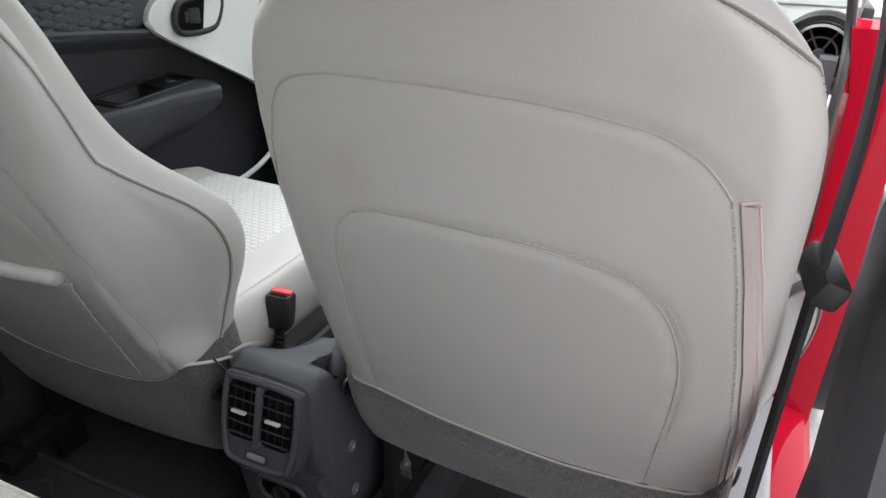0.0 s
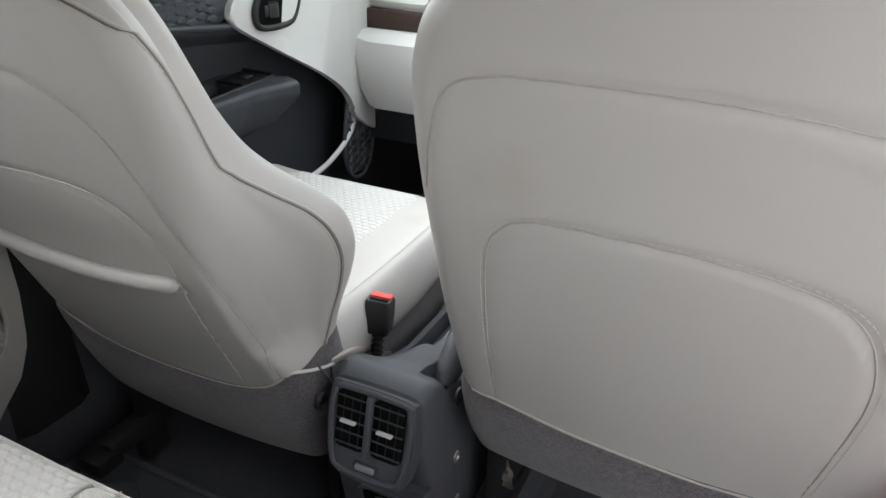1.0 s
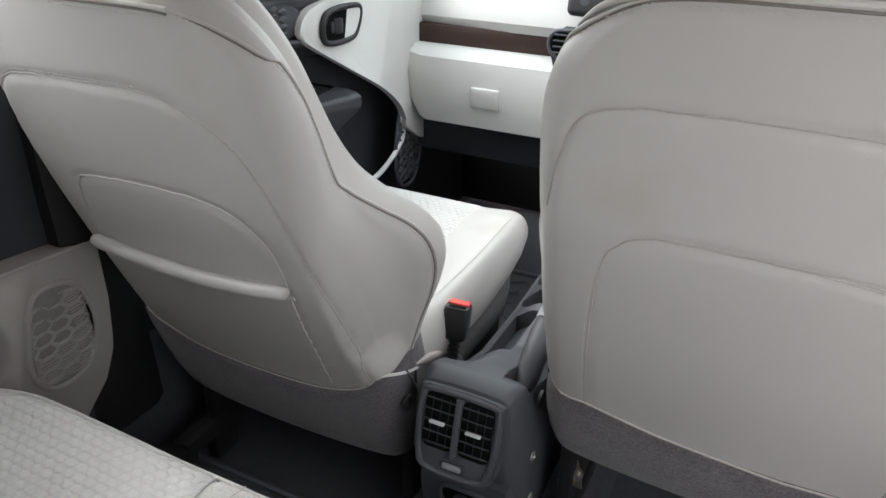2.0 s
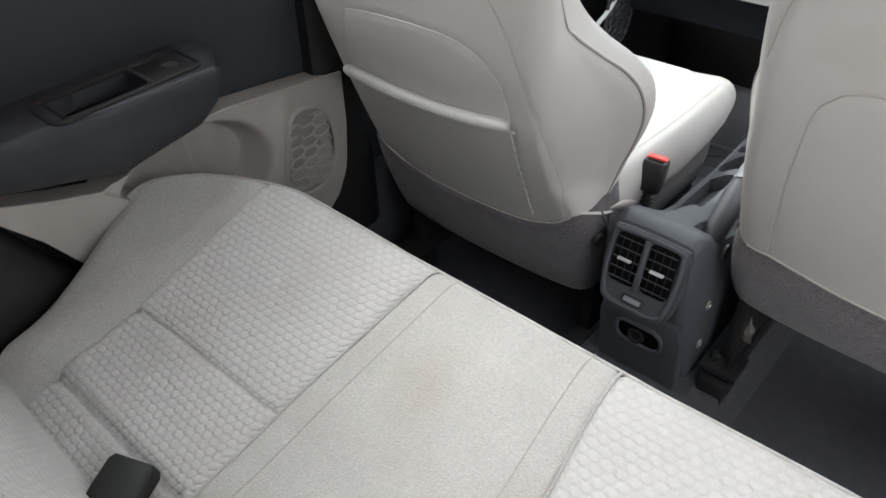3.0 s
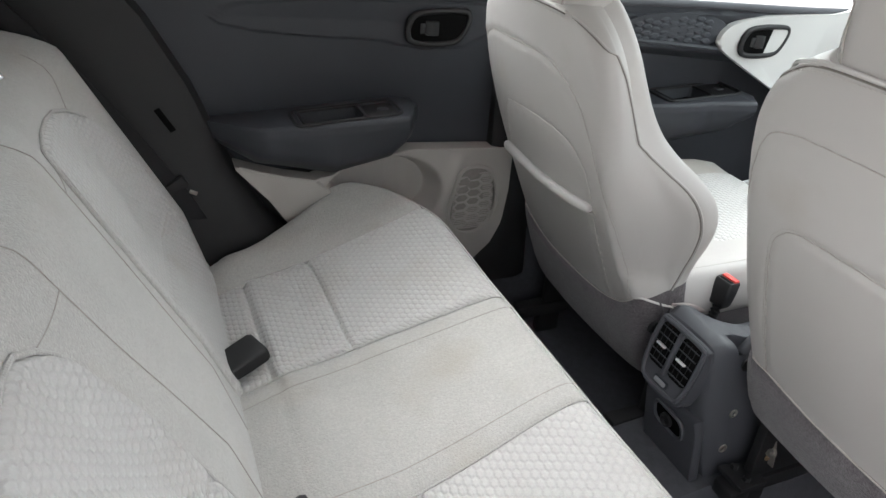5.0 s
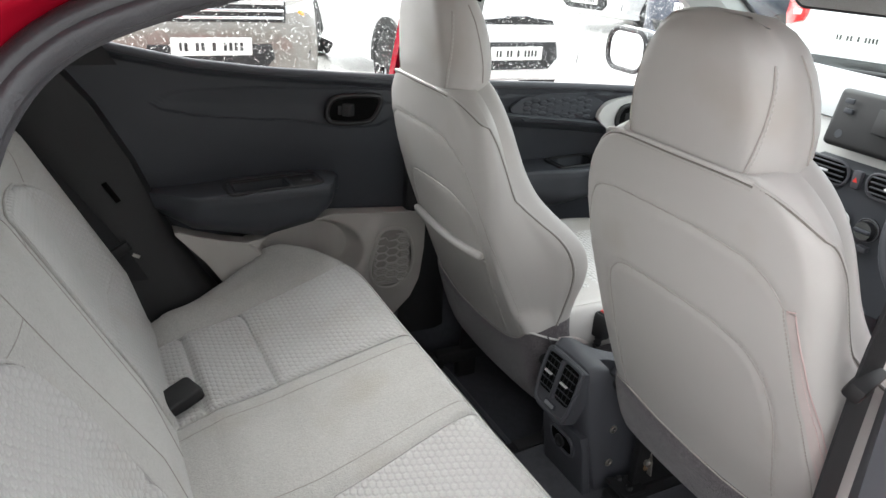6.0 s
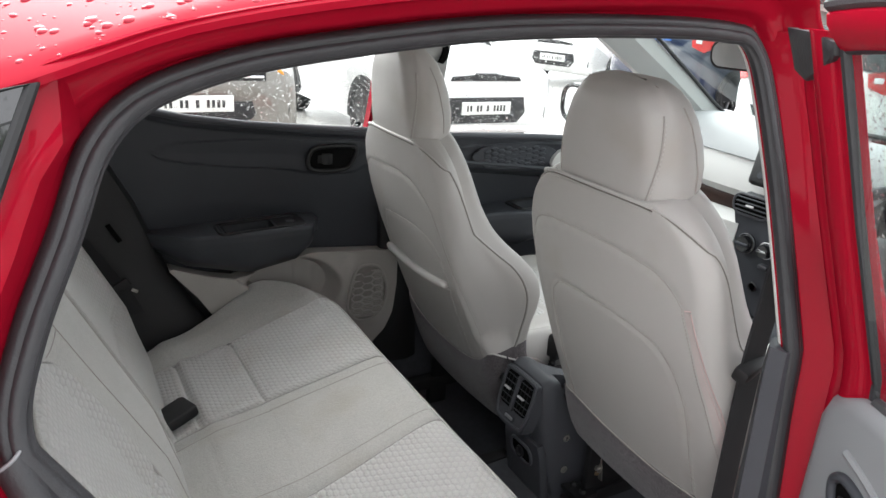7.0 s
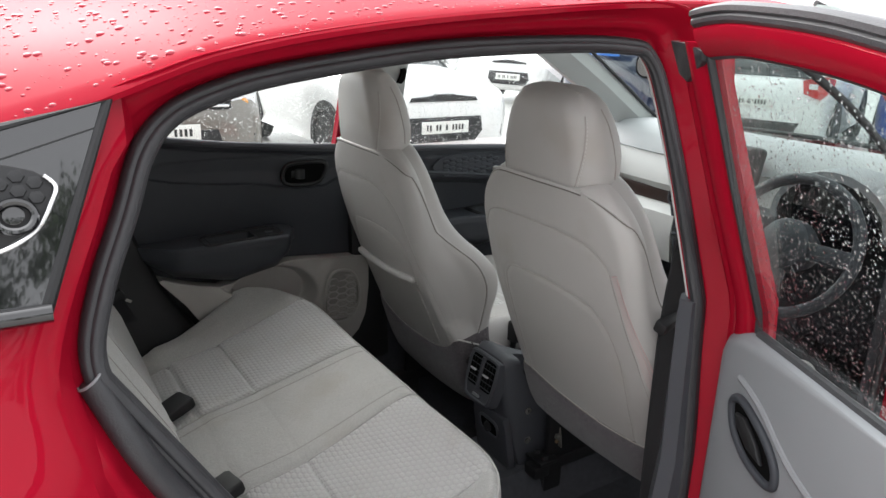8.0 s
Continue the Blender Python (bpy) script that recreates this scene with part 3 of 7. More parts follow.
        roll = [on_back(x, h, 0.007) for x, h in ((-0.190, 0.181), (-0.18, 0.181), (-0.10, 0.178), (0.0, 0.178), (0.08, 0.183), (0.142, 0.191), (0.154, 0.192))]
        part("pocket_roll", tube(spline(roll, 6), lambda t: 0.0105 * min(1, 5 * t + 0.12, 5 * (1 - t) + 0.12), 12), VINYL, s)
        fold = [on_back(x, h, 0.0005) for x, h in ((-0.188, 0.166), (-0.10, 0.161), (0.0, 0.162), (0.10, 0.170), (0.154, 0.176))]
        part("pocket_fold", tube(spline(fold, 6), 0.0028, 6), VINYL_PIPE, s)
    for sx in (1, -1):
        part("skirt_seam", tube(spline([tilt(sx * 0.2435, 0.052, -0.01), tilt(sx * 0.2445, 0.056, -0.04), tilt(sx * 0.244, 0.062, -0.07), tilt(sx * 0.240, 0.07, -0.10)], 6), 0.0022, 6), FELT, s)
    # hem along the foot of the vinyl
    hem = [on_back(x, hem_at(x) + 0.003, 0.002) for x in [-0.225 + 0.45 * i / 30 for i in range(31)]]
    part("hem", tube(hem, 0.0014, 6), THREAD, s)
    # cushion: lofted from back to front
    rings = []
    for y, w, top, bot in ((0.05, 0.225, 0.035, -0.04), (0.10, 0.238, 0.05, -0.05), (0.2, 0.25, 0.055, -0.055), (0.32, 0.255, 0.058, -0.05), (0.43, 0.253, 0.060, -0.04), (0.50, 0.248, 0.057, -0.03), (0.545, 0.240, 0.049, -0.02), (0.570, 0.224, 0.030, -0.008)):
        w *= 0.88 if driver else 1.0
        half = [(0, top - 0.006), (w * 0.55, top - 0.006), (w * 0.74, top - 0.003), (w * 0.86, top - 0.001), (w * 0.955, top - 0.010), (w, (top + bot) / 2), (w * 0.97, bot + 0.004), (w * 0.8, bot), (0, bot)]
        pts = half + [(-x, z) for x, z in half[-2:0:-1]]
        rings.append([Vector((p[0], y, p[1])) for p in spline([(x, z, 0) for x, z in pts], 4, True)])
    part("cushion", loft(rings), VINYL, s)
    rings, uvs = [], []
    for i in range(24):
        y = 0.09 + 0.45 * i / 23
        top = line(y, [(0.05, 0.035), (0.10, 0.05), (0.2, 0.055), (0.32, 0.058), (0.43, 0.060), (0.50, 0.057), (0.545, 0.049)])[0] - 0.003 - (0.006 if abs(y - 0.24) < 0.012 else 0)
        xs = [-0.155 + 0.31 * k / 16 for k in range(17)]
        edge = lambda x: -0.006 if abs(x) > 0.152 else 0.0
        rings.append([Vector((x, y, top + edge(x))) for x in xs] + [Vector((x, y, top - 0.02)) for x in xs[::-1]])
        uvs.append([(x, y) for x in xs] + [(x, y) for x in xs[::-1]])
    part("cushion_insert", loft(rings, uvs=uvs), HEX, s, "white hexagon embossed fabric insert")
    for sx in (1, -1):
        st = [Vector((sx * w * (0.783 if driver else 0.89), y, top - 0.0005)) for y, w, top in ((0.10, 0.238, 0.05), (0.2, 0.25, 0.055), (0.32, 0.255, 0.058), (0.43, 0.253, 0.060), (0.50, 0.248, 0.056))]
        part("cushion_stitching", stitches(spline(st, 8)), STITCH, s)
    # felt-covered base round the frame
    rings = []
    for z, x, y0, y1 in ((0.004, 0.235, 0.02, 0.50), (-0.03, 0.238, 0.02, 0.50), (-0.08, 0.238, 0.03, 0.50), (-0.13, 0.232, 0.05, 0.49), (-0.15, 0.215, 0.07, 0.47)):
        z *= 0.72 if driver else 1.0
        y0 += 0.03 if driver else 0.0
        rings.append([Vector((px, py, z)) for px, py in rounded(0, (y0 + y1) / 2, 2 * x, y1 - y0, 0.04, 5)])
    part("seat_base", loft(rings), FELT, s, "charcoal felt covered seat base")
    inner_x = -1 if driver else 1
    m = pose(inner_x * 0.2475, 0.045, -0.048, 0, 90 * inner_x, 0)
    part("tilt_pivot", lathe(((0.0, 0.002), (0.004, 0.002), (0.0045, -0.002), (0.007, -0.001), (0.009, 0.003), (0.012, 0.002), (0.013, -0.002)), 20, m), DARKER, s)
    # white fabric tongue between back and cushion
    if not driver:
        tongue = [Vector((0.240, y, z)) for y, z in ((0.080, -0.006), (0.100, -0.013), (0.124, -0.022), (0.148, -0.032), (0.176, -0.043))]
        part("cover_tongue", tube(spline(tongue, 5), lambda t: 0.0125 * math.sin(math.pi * min(0.95, max(0.06, t))) + 0.002, 12, squash=0.5), PINK_VINYL, s, "pale pinkish vinyl tongue of the cover")
        strip = [Vector((x, y, z)) for x, y, z in ((0.212, 0.008, 0.010), (0.228, 0.018, 0.012), (0.240, 0.035, 0.008), (0.244, 0.060, -0.002), (0.243, 0.085, -0.012))]
        part("cover_edge", tube(spline(strip, 5), 0.0024, 8, squash=0.6), VINYL_PIPE, s, "pale bound edge of the cover")
        flap = [(0.075, -0.006), (0.11, -0.020), (0.16, -0.045), (0.24, -0.09), (0.26, -0.14), (0.16, -0.19), (0.10, -0.205), (0.085, -0.12)]
        part("side_flap", slab([(0.2405, y, z) for y, z in flap], (0.004, 0, 0), 0.0015), FELT, s, "charcoal felt side flap")
    # runners and bolted foot
    for sx in (1, -1):
        part("runner", block(sx * 0.215 - 0.018, 0.07 if driver else 0.02, -0.335, sx * 0.215 + 0.018, 0.52, -0.30, 0.004), DARKER, s)
        part("runner_post", block(sx * 0.215 - 0.01, 0.10, -0.31, sx * 0.215 + 0.01, 0.46, -0.13, 0.004), DARKER, s)
        if driver:
            bx = sx * 0.213
            part("runner_bracket", slab([(bx + a, 0.133, -0.242 + b) for a, b in ((-0.020, -0.03), (0.020, -0.03), (0.016, 0.0), (0.008, 0.025), (-0.008, 0.025), (-0.016, 0.0))], (0, 0.004, 0), 0.001), STEEL, s, "worn steel runner bracket")
            part("pivot_tube", tube([(bx - 0.016, 0.128, -0.252), (bx + 0.010, 0.128, -0.254)], 0.008, 12), RUST, s)
            part("bolt", lathe(((0.0, 0.010), (0.005, 0.010), (0.007, 0.007), (0.007, 0.0), (0.011, 0.0), (0.011, -0.003)), 12, pose(bx + 0.010, 0.128, -0.240, 70, 0, 0)), STEEL, s)
            part("runner_foot", slab([(bx + a, 0.09 + b, -0.305) for a, b in ((-0.035, -0.03), (0.03, -0.03), (0.03, 0.03), (-0.02, 0.04))], (0, 0, 0.012), 0.003), DARKER, s)
            for fx in (-0.018, 0.014):
                part("foot_bolt", lathe(((0.0, 0.008), (0.006, 0.008), (0.008, 0.005), (0.008, 0.0)), 6, pose(bx + fx, 0.085, -0.293)), DARKER, s)
        for fy in (0.12, 0.47):
            part("runner_leg", block(sx * 0.215 - 0.014, fy - 0.03, -0.44 if driver else -0.40, sx * 0.215 + 0.014, fy + 0.03, -0.33, 0.004), DARKER, s)
        part("end_cap", block(sx * 0.215 - 0.024, 0.05 if driver else -0.015, -0.345, sx * 0.215 + 0.024, 0.10 if driver else 0.04, -0.312, 0.006), DARKER, s)
    return s


front_seat("light grey vinyl-covered driver seat with integral headrest and zip strip", (0.342, 0.628, 0.620), True)
front_seat("light grey vinyl-covered passenger seat with map pocket and integral headrest", (-0.335, 0.578, 0.58), False)


def seat_buckle(label, base, lean, size):
    """A belt buckle on its stalk."""
    b = thing("seat_belt_buckle", label, "seat belt buckle", at=base)
    b.rotation_euler = [radians(a) for a in lean]
    w, d, h, stalk = size
    part("stalk", tube(spline([(0, 0, -0.02), (0, 0.002, stalk * 0.5), (0, 0, stalk + 0.01)], 6), 0.0075, 10, squash=0.7), DARKER, b)
    for k in range(9):
        z = stalk * (0.12 + 0.10 * k)
        part("stalk_rib", tube([(0.0088 * math.cos(a), 0.0063 * math.sin(a), z) for a in [2 * math.pi * j / 12 for j in range(12)]], 0.0017, 5, True), DARKER, b)
    rings = []
    for t, gx, gy in ((0, 0.86, 0.8), (0.08, 0.95, 0.95), (0.5, 1.0, 1.0), (0.93, 0.98, 1.0), (1.0, 0.9, 0.88)):
        rings.append([Vector((px, py, stalk + t * h)) for px, py in rounded(0, 0, w * gx, d * gy, 0.006, 4)])
    part("buckle_body", loft(rings), DARKER, b)
    part("release_button", block(-w * 0.40, -d * 0.05, stalk + h - 0.004, w * 0.40, d * 0.40, stalk + h + 0.0035, 0.002), REDBTN, b, "red release button")
    part("slot", block(-w * 0.34, -d * 0.36, stalk + h - 0.004, w * 0.34, -d * 0.16, stalk + h + 0.0012, 0.001), BLACK, b)
    return b


seat_buckle("black seat belt buckle with red button beside the passenger cushion", (-0.083, 0.752, 0.474), (-6, 3, 10), (0.040, 0.032, 0.056, 0.092))


# ---------------------------------------------------------------- rear bench
XC = -0.027


def cushion_top(x):
    """Profile of the bench cushion at x, from its rear edge over the top and down the front: (y, z)."""
    q = abs(x - XC)
    rise = 0.023 * max(0.0, min(1.0, (q - 0.465) / 0.09)) ** 1.2 - 0.045 * max(0.0, (q - 0.60) / 0.05) ** 2
    mid = 0.016 * max(0.0, 1 - (q / 0.20) ** 4)
    fy = 0.336 - 0.016 * max(0.0, (q - 0.10) / 0.5) ** 2 - 0.16 * max(0.0, (q - 0.42) / 0.22) ** 2.0
    fz = 0.612 + 0.012 * max(0.0, min(1.0, (q - 0.2) / 0.2))
    insert = 0.168 < q < 0.480
    dip = 0.013 if insert else 0.0
    pts = [(-0.23, 0.470), (-0.15, 0.472), (-0.10, 0.487), (-0.084, 0.4925), (-0.073, 0.4955 - dip * 0.75), (-0.062, 0.5005), (-0.045, 0.506), (0.01, 0.515), (0.058, 0.5265), (0.070, 0.5303 - dip * 0.55), (0.082, 0.5345), (0.16, 0.560), (0.23, 0.584), (0.29, 0.604)]
    out = []
    for y, z in pts:
        yy = -0.23 + (y + 0.23) * (fy + 0.23) / 0.582
        lift = (rise if y > -0.06 else rise * max(0, (y + 0.2) / 0.14)) + mid * max(0.0, min(1, (0.30 - y) / 0.3))
        out.append((yy, z + lift + (0.004 if insert else 0)))
    out += [(fy - 0.022, fz + rise * 0.8), (fy - 0.004, fz - 0.008 + rise * 0.6), (fy + 0.004, fz - 0.03 + rise * 0.4), (fy, fz - 0.07), (fy - 0.02, fz - 0.16), (fy - 0.05, 0.36)]
    return out


def warp(x, y):
    """The middle panel narrows towards the front edge."""
    q = x - XC
    k = max(0.0, 1 - abs(abs(q) - 0.166) / 0.30) if abs(q) > 0.166 else abs(q) / 0.166
    side = max(0.0, (abs(q) - 0.48) / 0.165)
    return x - math.copysign(0.024, q) * k * ease((y - 0.04) / 0.3) - math.copysign(0.065, q) * side * ease((0.24 - y) / 0.34)


def bench_panel(name, xa, xb, mat, parent, n, label=""):
    rings, uvs = [], []
    for i in range(n + 1):
        x = xa + (xb - xa) * i / n
        e = min(abs(x - xa), abs(x - xb))
        notch = 0.0038 * max(0.0, 1 - e / 0.008) ** 2
        P = spline([(0, y, z) for y, z in cushion_top(min(max(x, xa + 0.002), xb - 0.002))], 6)
        row, uv, v = [], [], 0.0
        for k, p in enumerate(P):
            if k:
                v += (p - P[k - 1]).length
            row.append(Vector((warp(x, p.y), p.y - notch * (0.7 if k > len(P) * 0.75 else 0), p.z - notch)))
            uv.append((x, v))
        row += [Vector((x, P[-1].y - 0.02, 0.36)), Vector((x, -0.23, 0.36))]
        uv += [(x, v), (x, v)]
        rings.append(row)
        uvs.append(uv)
    return part(name, loft(rings, uvs=uvs), mat, parent, label, sharp=50)


def bench_seam(x_rows, parent, r=0.0009, drop=0.0):
    """Stitch line over the cushion top at rows (fraction of y, x)."""
    pts = []
    x0, ya, yb = x_rows[0][1], x_rows[0][0], x_rows[-1][0]
    for k in range(60):
        y, x = ya + (yb - ya) * k / 59, x0
        prof = spline([(0, a, b) for a, b in cushion_top(x)], 6)
        z = line(y, [(p.y, p.z) for p in prof[: len(prof) - 26]])[0]
        pts.append(Vector((warp(x, y), y, z - drop)))
    return part("seam", tube(spline(pts, 4), r, 6), THREAD if r < 0.0015 else PLAIN, parent)


bench = thing("rear_bench", "light grey fleece rear bench with hexagon embossed inserts", "car seat")
bench_panel("cushion_bolster", XC - 0.645, XC - 0.480, PLAIN, bench, 14, "grey fleece side bolster")
bench_panel("cushion_insert", XC - 0.480, XC - 0.166, HEX, bench, 40, "hexagon embossed fabric insert")
bench_panel("cushion_centre", XC - 0.166, XC + 0.166, PLAIN, bench, 36, "grey fleece middle panel")
bench_panel("cushion_insert", XC + 0.166, XC + 0.480, HEX, bench, 40, "hexagon embossed fabric insert")
bench_panel("cushion_bolster", XC + 0.480, XC + 0.645, PLAIN, bench, 14, "grey fleece side bolster")
for sx in (-1, 1):
    bench_seam([(y, XC + sx * 0.122) for y in (-0.14, -0.08, 0.0, 0.08, 0.16, 0.24, 0.30, 0.335)], bench)
    bench_seam([(y, XC + sx * 0.1665) for y in (-0.14, -0.08, 0.0, 0.08, 0.16, 0.24, 0.30, 0.33)], bench, 0.0021, 0.0018)
    bench_seam([(y, XC + sx * 0.480) for y in (-0.14, -0.08, 0.0, 0.08, 0.16, 0.24)], bench, 0.0024, 0.0018)
piping = []
for i in range(60):
    x = XC - 0.62 + 1.24 * i / 59
    prof = cushion_top(x)
    piping.append(Vector((x, prof[15][0] + 0.001, prof[15][1] + 0.001)))
part("front_piping", tube(piping, 0.0026, 8), PLAIN, bench, "grey piping along the front edge")


def back_pt(x, s, lift=0.0):
    """Face of the rear seat back: s runs up along it from the fold."""
    q = abs(x - XC)
    c, sn = math.cos(radians(26)), math.sin(radians(26))
    bulge = 0.030 * max(0.0, 1 - (q / 0.22) ** 2) + 0.032 * max(0.0, min(1.0, (q - 0.42) / 0.14)) ** 1.3 - 0.10 * max(0.0, (q - 0.58) / 0.08) ** 2
    env = min(1.0, max(0.15, (s + 0.02) / 0.16)) * min(1.0, max(0.0, (0.62 - s) / 0.10))
    top = 0.10 * max(0.0, (s - 0.50) / 0.12) ** 2
    d = 0.012 + bulge * env - top + lift
    return Vector((x, -0.150 - s * sn + d * c, 0.480 + s * c + d * sn))


def back_panel(name, xs, lo, hi, mat, parent, lift, ns=30, crease=None, label=""):
    rings, uvs = [], []
    for i, x in enumerate(xs):
        a, b = lo(x), hi(x)
        row, uv = [], []
        e = min(abs(x - xs[0]), abs(x - xs[-1]))
        for k in range(ns + 1):
            s = a + (b - a) * k / ns
            edge = min(e, abs(s - b), abs(s - a) + 0.01)
            lf = lift * min(1.0, edge / 0.010) - (0.004 if edge < 0.001 else 0)
            if crease:
                lf -= 0.009 * math.exp(-((s - crease) / 0.009) ** 2)
            row.append(back_pt(x, s, lf))
            uv.append((x, s))
        row += [back_pt(x, b, -0.05), back_pt(x, a, -0.05)]
        uv += [(x, b), (x, a)]
        rings.append(row)
        uvs.append(uv)
    return part(name, loft(rings, uvs=uvs), mat, parent, label, sharp=50)


rear_back = bench
back_face = back_panel("backrest", [XC - 0.645 + 1.29 * i / 64 for i in range(65)], lambda x: -0.04, lambda x: 0.685, PLAIN, rear_back, 0.0, 48)
back_face_tree = surface(back_face)
for sx in (-1, 1):
    def leaf(x, sx=sx):
        q = sx * (x - XC)
        return line(q, [(0.156, 0.06), (0.158, 0.20), (0.163, 0.30), (0.172, 0.376), (0.186, 0.438), (0.202, 0.464), (0.228, 0.485), (0.27, 0.492), (0.33, 0.490), (0.40, 0.478), (0.45, 0.458), (0.49, 0.425), (0.52, 0.37), (0.545, 0.27)])[0]
    xs = [XC + sx * (0.156 + 0.389 * (i / 70) ** 1.7) for i in range(71)]
    back_panel("back_insert", xs, lambda x: 0.0, leaf, HEX, rear_back, 0.007, 44, 0.185, "hexagon embossed fabric insert")
    pts = [back_pt(x, leaf(x), 0.002) for x in xs]
    part("insert_seam", tube([back_pt(xs[0], 0.02, 0.001)] + pts + [back_pt(xs[-1], 0.02, 0.001)], 0.0030, 8), PLAIN, rear_back)
    sm = [back_pt(XC + sx * q, s, 0.0005) for q, s in ((0.075, 0.0), (0.08, 0.12), (0.092, 0.25), (0.105, 0.36), (0.110, 0.44), (0.114, 0.52), (0.118, 0.59))]
    part("seam", tube(hug(spline(sm, 12), back_face_tree, 0.0004), 0.0009, 6), THREAD, rear_back)
    cr = [back_pt(XC + sx * q, s, 0.0005) for q, s in ((0.1115, 0.46), (0.14, 0.459), (0.17, 0.460), (0.196, 0.463))]
    part("seam", tube(hug(spline(cr, 12), back_face_tree, 0.0003), 0.0007, 6), THREAD, rear_back)
    cr = [back_pt(XC + sx * q, s, 0.0005) for q, s in ((0.46, 0.455), (0.49, 0.50), (0.50, 0.55))]
    part("seam", tube(hug(spline(cr, 12), back_face_tree, 0.0003), 0.0007, 6), THREAD, rear_back)

for sx in (-1, 1):
    hd = thing("rear_headrest", "light grey fabric rear headrest on the seat back", "headrest", "rear headrests", at=(XC + sx * 0.34, -0.458, 1.105))
    hd.rotation_euler = (radians(22), 0, 0)
    rings = []
    for z, w, d in ((-0.075, 0.10, 0.03), (-0.06, 0.125, 0.042), (0.0, 0.135, 0.05), (0.06, 0.128, 0.046), (0.085, 0.115, 0.036), (0.095, 0.09, 0.02)):
        rings.append([Vector((px, py, z)) for px, py in rounded(0, 0, 2 * w, 2 * d, min(w, d) * 0.9, 6)])
    part("pad", loft(rings), PLAIN, hd)
    for k in (-0.05, 0.05):
        part("post", tube([(k, 0.0, -0.17), (k, 0.0, -0.06)], 0.006, 10), CHROME, hd)

for k, (bx, by, bz, rz) in enumerate(((-0.262, -0.122, 0.506, 20), (0.122, -0.118, 0.512, 12))):
    bk = thing("rear_belt_buckle", "black plastic rear seat belt buckle lying on the cushion", "seat belt buckle", "rear belt buckles", at=(bx, by, bz))
    bk.rotation_euler = [radians(a) for a in (14, -4, rz)]
    rings = []
    for y, g, h in ((-0.035, 0.8, 0.8), (-0.03, 0.94, 0.95), (0.0, 1.0, 1.0), (0.034, 1.0, 1.0), (0.041, 0.9, 0.85)):
        rings.append([Vector((px, y, pz)) for px, pz in rounded(0, 0, 0.066 * g, 0.028 * h, 0.006, 4)])
    part("buckle_body", loft(rings), DARKER, bk)
    part("strap", block(-0.02, -0.09, -0.018, 0.02, -0.02, -0.006, 0.003), WEB, bk)


# ---------------------------------------------------------------- floor, console
floor = tagged(part("floor", block(-0.74, -0.6, 0.14, 0.70, 2.3, 0.19, 0.01), CARPET), "black carpeted car floor pan", "floor", kind="structure")
tagged(part("side_wall", block(-0.80, -0.5, 0.14, -0.665, 2.0, 0.42, 0.02), CARPET), "dark carpeted sill wall beside the seats", "sill", kind="structure")


def tunnel_ring(y, w, top):
    return [Vector((x, y, z)) for x, z in ((-w - 0.05, 0.185), (-w - 0.02, 0.20), (-w, top - 0.03), (-w + 0.03, top), (w - 0.03, top), (w, top - 0.03), (w + 0.02, 0.20), (w + 0.05, 0.185))]


tagged(part("centre_tunnel", loft([tunnel_ring(y, w, t) for y, w, t in ((-0.1, 0.12, 0.23), (0.3, 0.13, 0.25), (0.7, 0.13, 0.28), (1.2, 0.13, 0.32), (1.7, 0.14, 0.36))]), CARPET), "black carpeted tunnel along the floor", "floor tunnel", kind="structure")
tagged(part("bench_riser", block(-0.68, 0.24, 0.185, 0.66, 0.30, 0.40, 0.01), CARPET), "dark carpeted riser under the rear bench", "riser", kind="structure")


def floor_mat(label, cx, cy, w, d):
    m = thing("floor_mat", label, "floor mat", "rubber floor mats", at=(cx, cy, 0.19))
    out = [(px, py, 0.004) for px, py in rounded(0, 0, w, d, 0.05, 5)]
    part("sheet", slab(out, (0, 0, 0.006), 0.002), MAT, m)
    part("rim", tube([(px, py, 0.012) for px, py in rounded(0, 0, w - 0.01, d - 0.01, 0.045, 5)], 0.008, 8, True), MAT, m)
    for k in range(7):
        y = -d / 2 + 0.06 + (d - 0.12) * k / 6
        zig = [(x, y + 0.02 * (1 if i % 2 else -1), 0.011) for i, x in enumerate([-w * 0.40 + w * 0.8 * j / 6 for j in range(7)])]
        part("rib", tube(zig, 0.004, 6), MAT, m)
    return m


floor_mat("black rubber floor mat with zigzag ribs behind the passenger seat", -0.385, 0.47, 0.44, 0.36)
floor_mat("black rubber floor mat with zigzag ribs behind the driver seat", 0.36, 0.49, 0.42, 0.38)
floor_mat("black rubber floor mat in the passenger footwell", -0.36, 1.38, 0.44, 0.5)

console = thing("centre_console", "charcoal plastic centre console with rear air vents", "centre console")
# shell: rings from the rear face forwards, with the tray, brake slot and cup wells sunk into its top
def recess(x, y):
    d = 0.0
    for x0, x1, y0, y1, deep in ((-0.036, 0.004, 0.765, 0.905, 0.030), (0.038, 0.078, 0.664, 0.90, 0.045)):
        e = min(x - x0, x1 - x, y - y0, y1 - y)
        d = max(d, deep * ease((e + 0.001) / 0.004))
    for cy in (0.965, 1.05):
        d = max(d, 0.05 * ease((0.034 - math.hypot(x + 0.012, y - cy)) / 0.004))
    return d


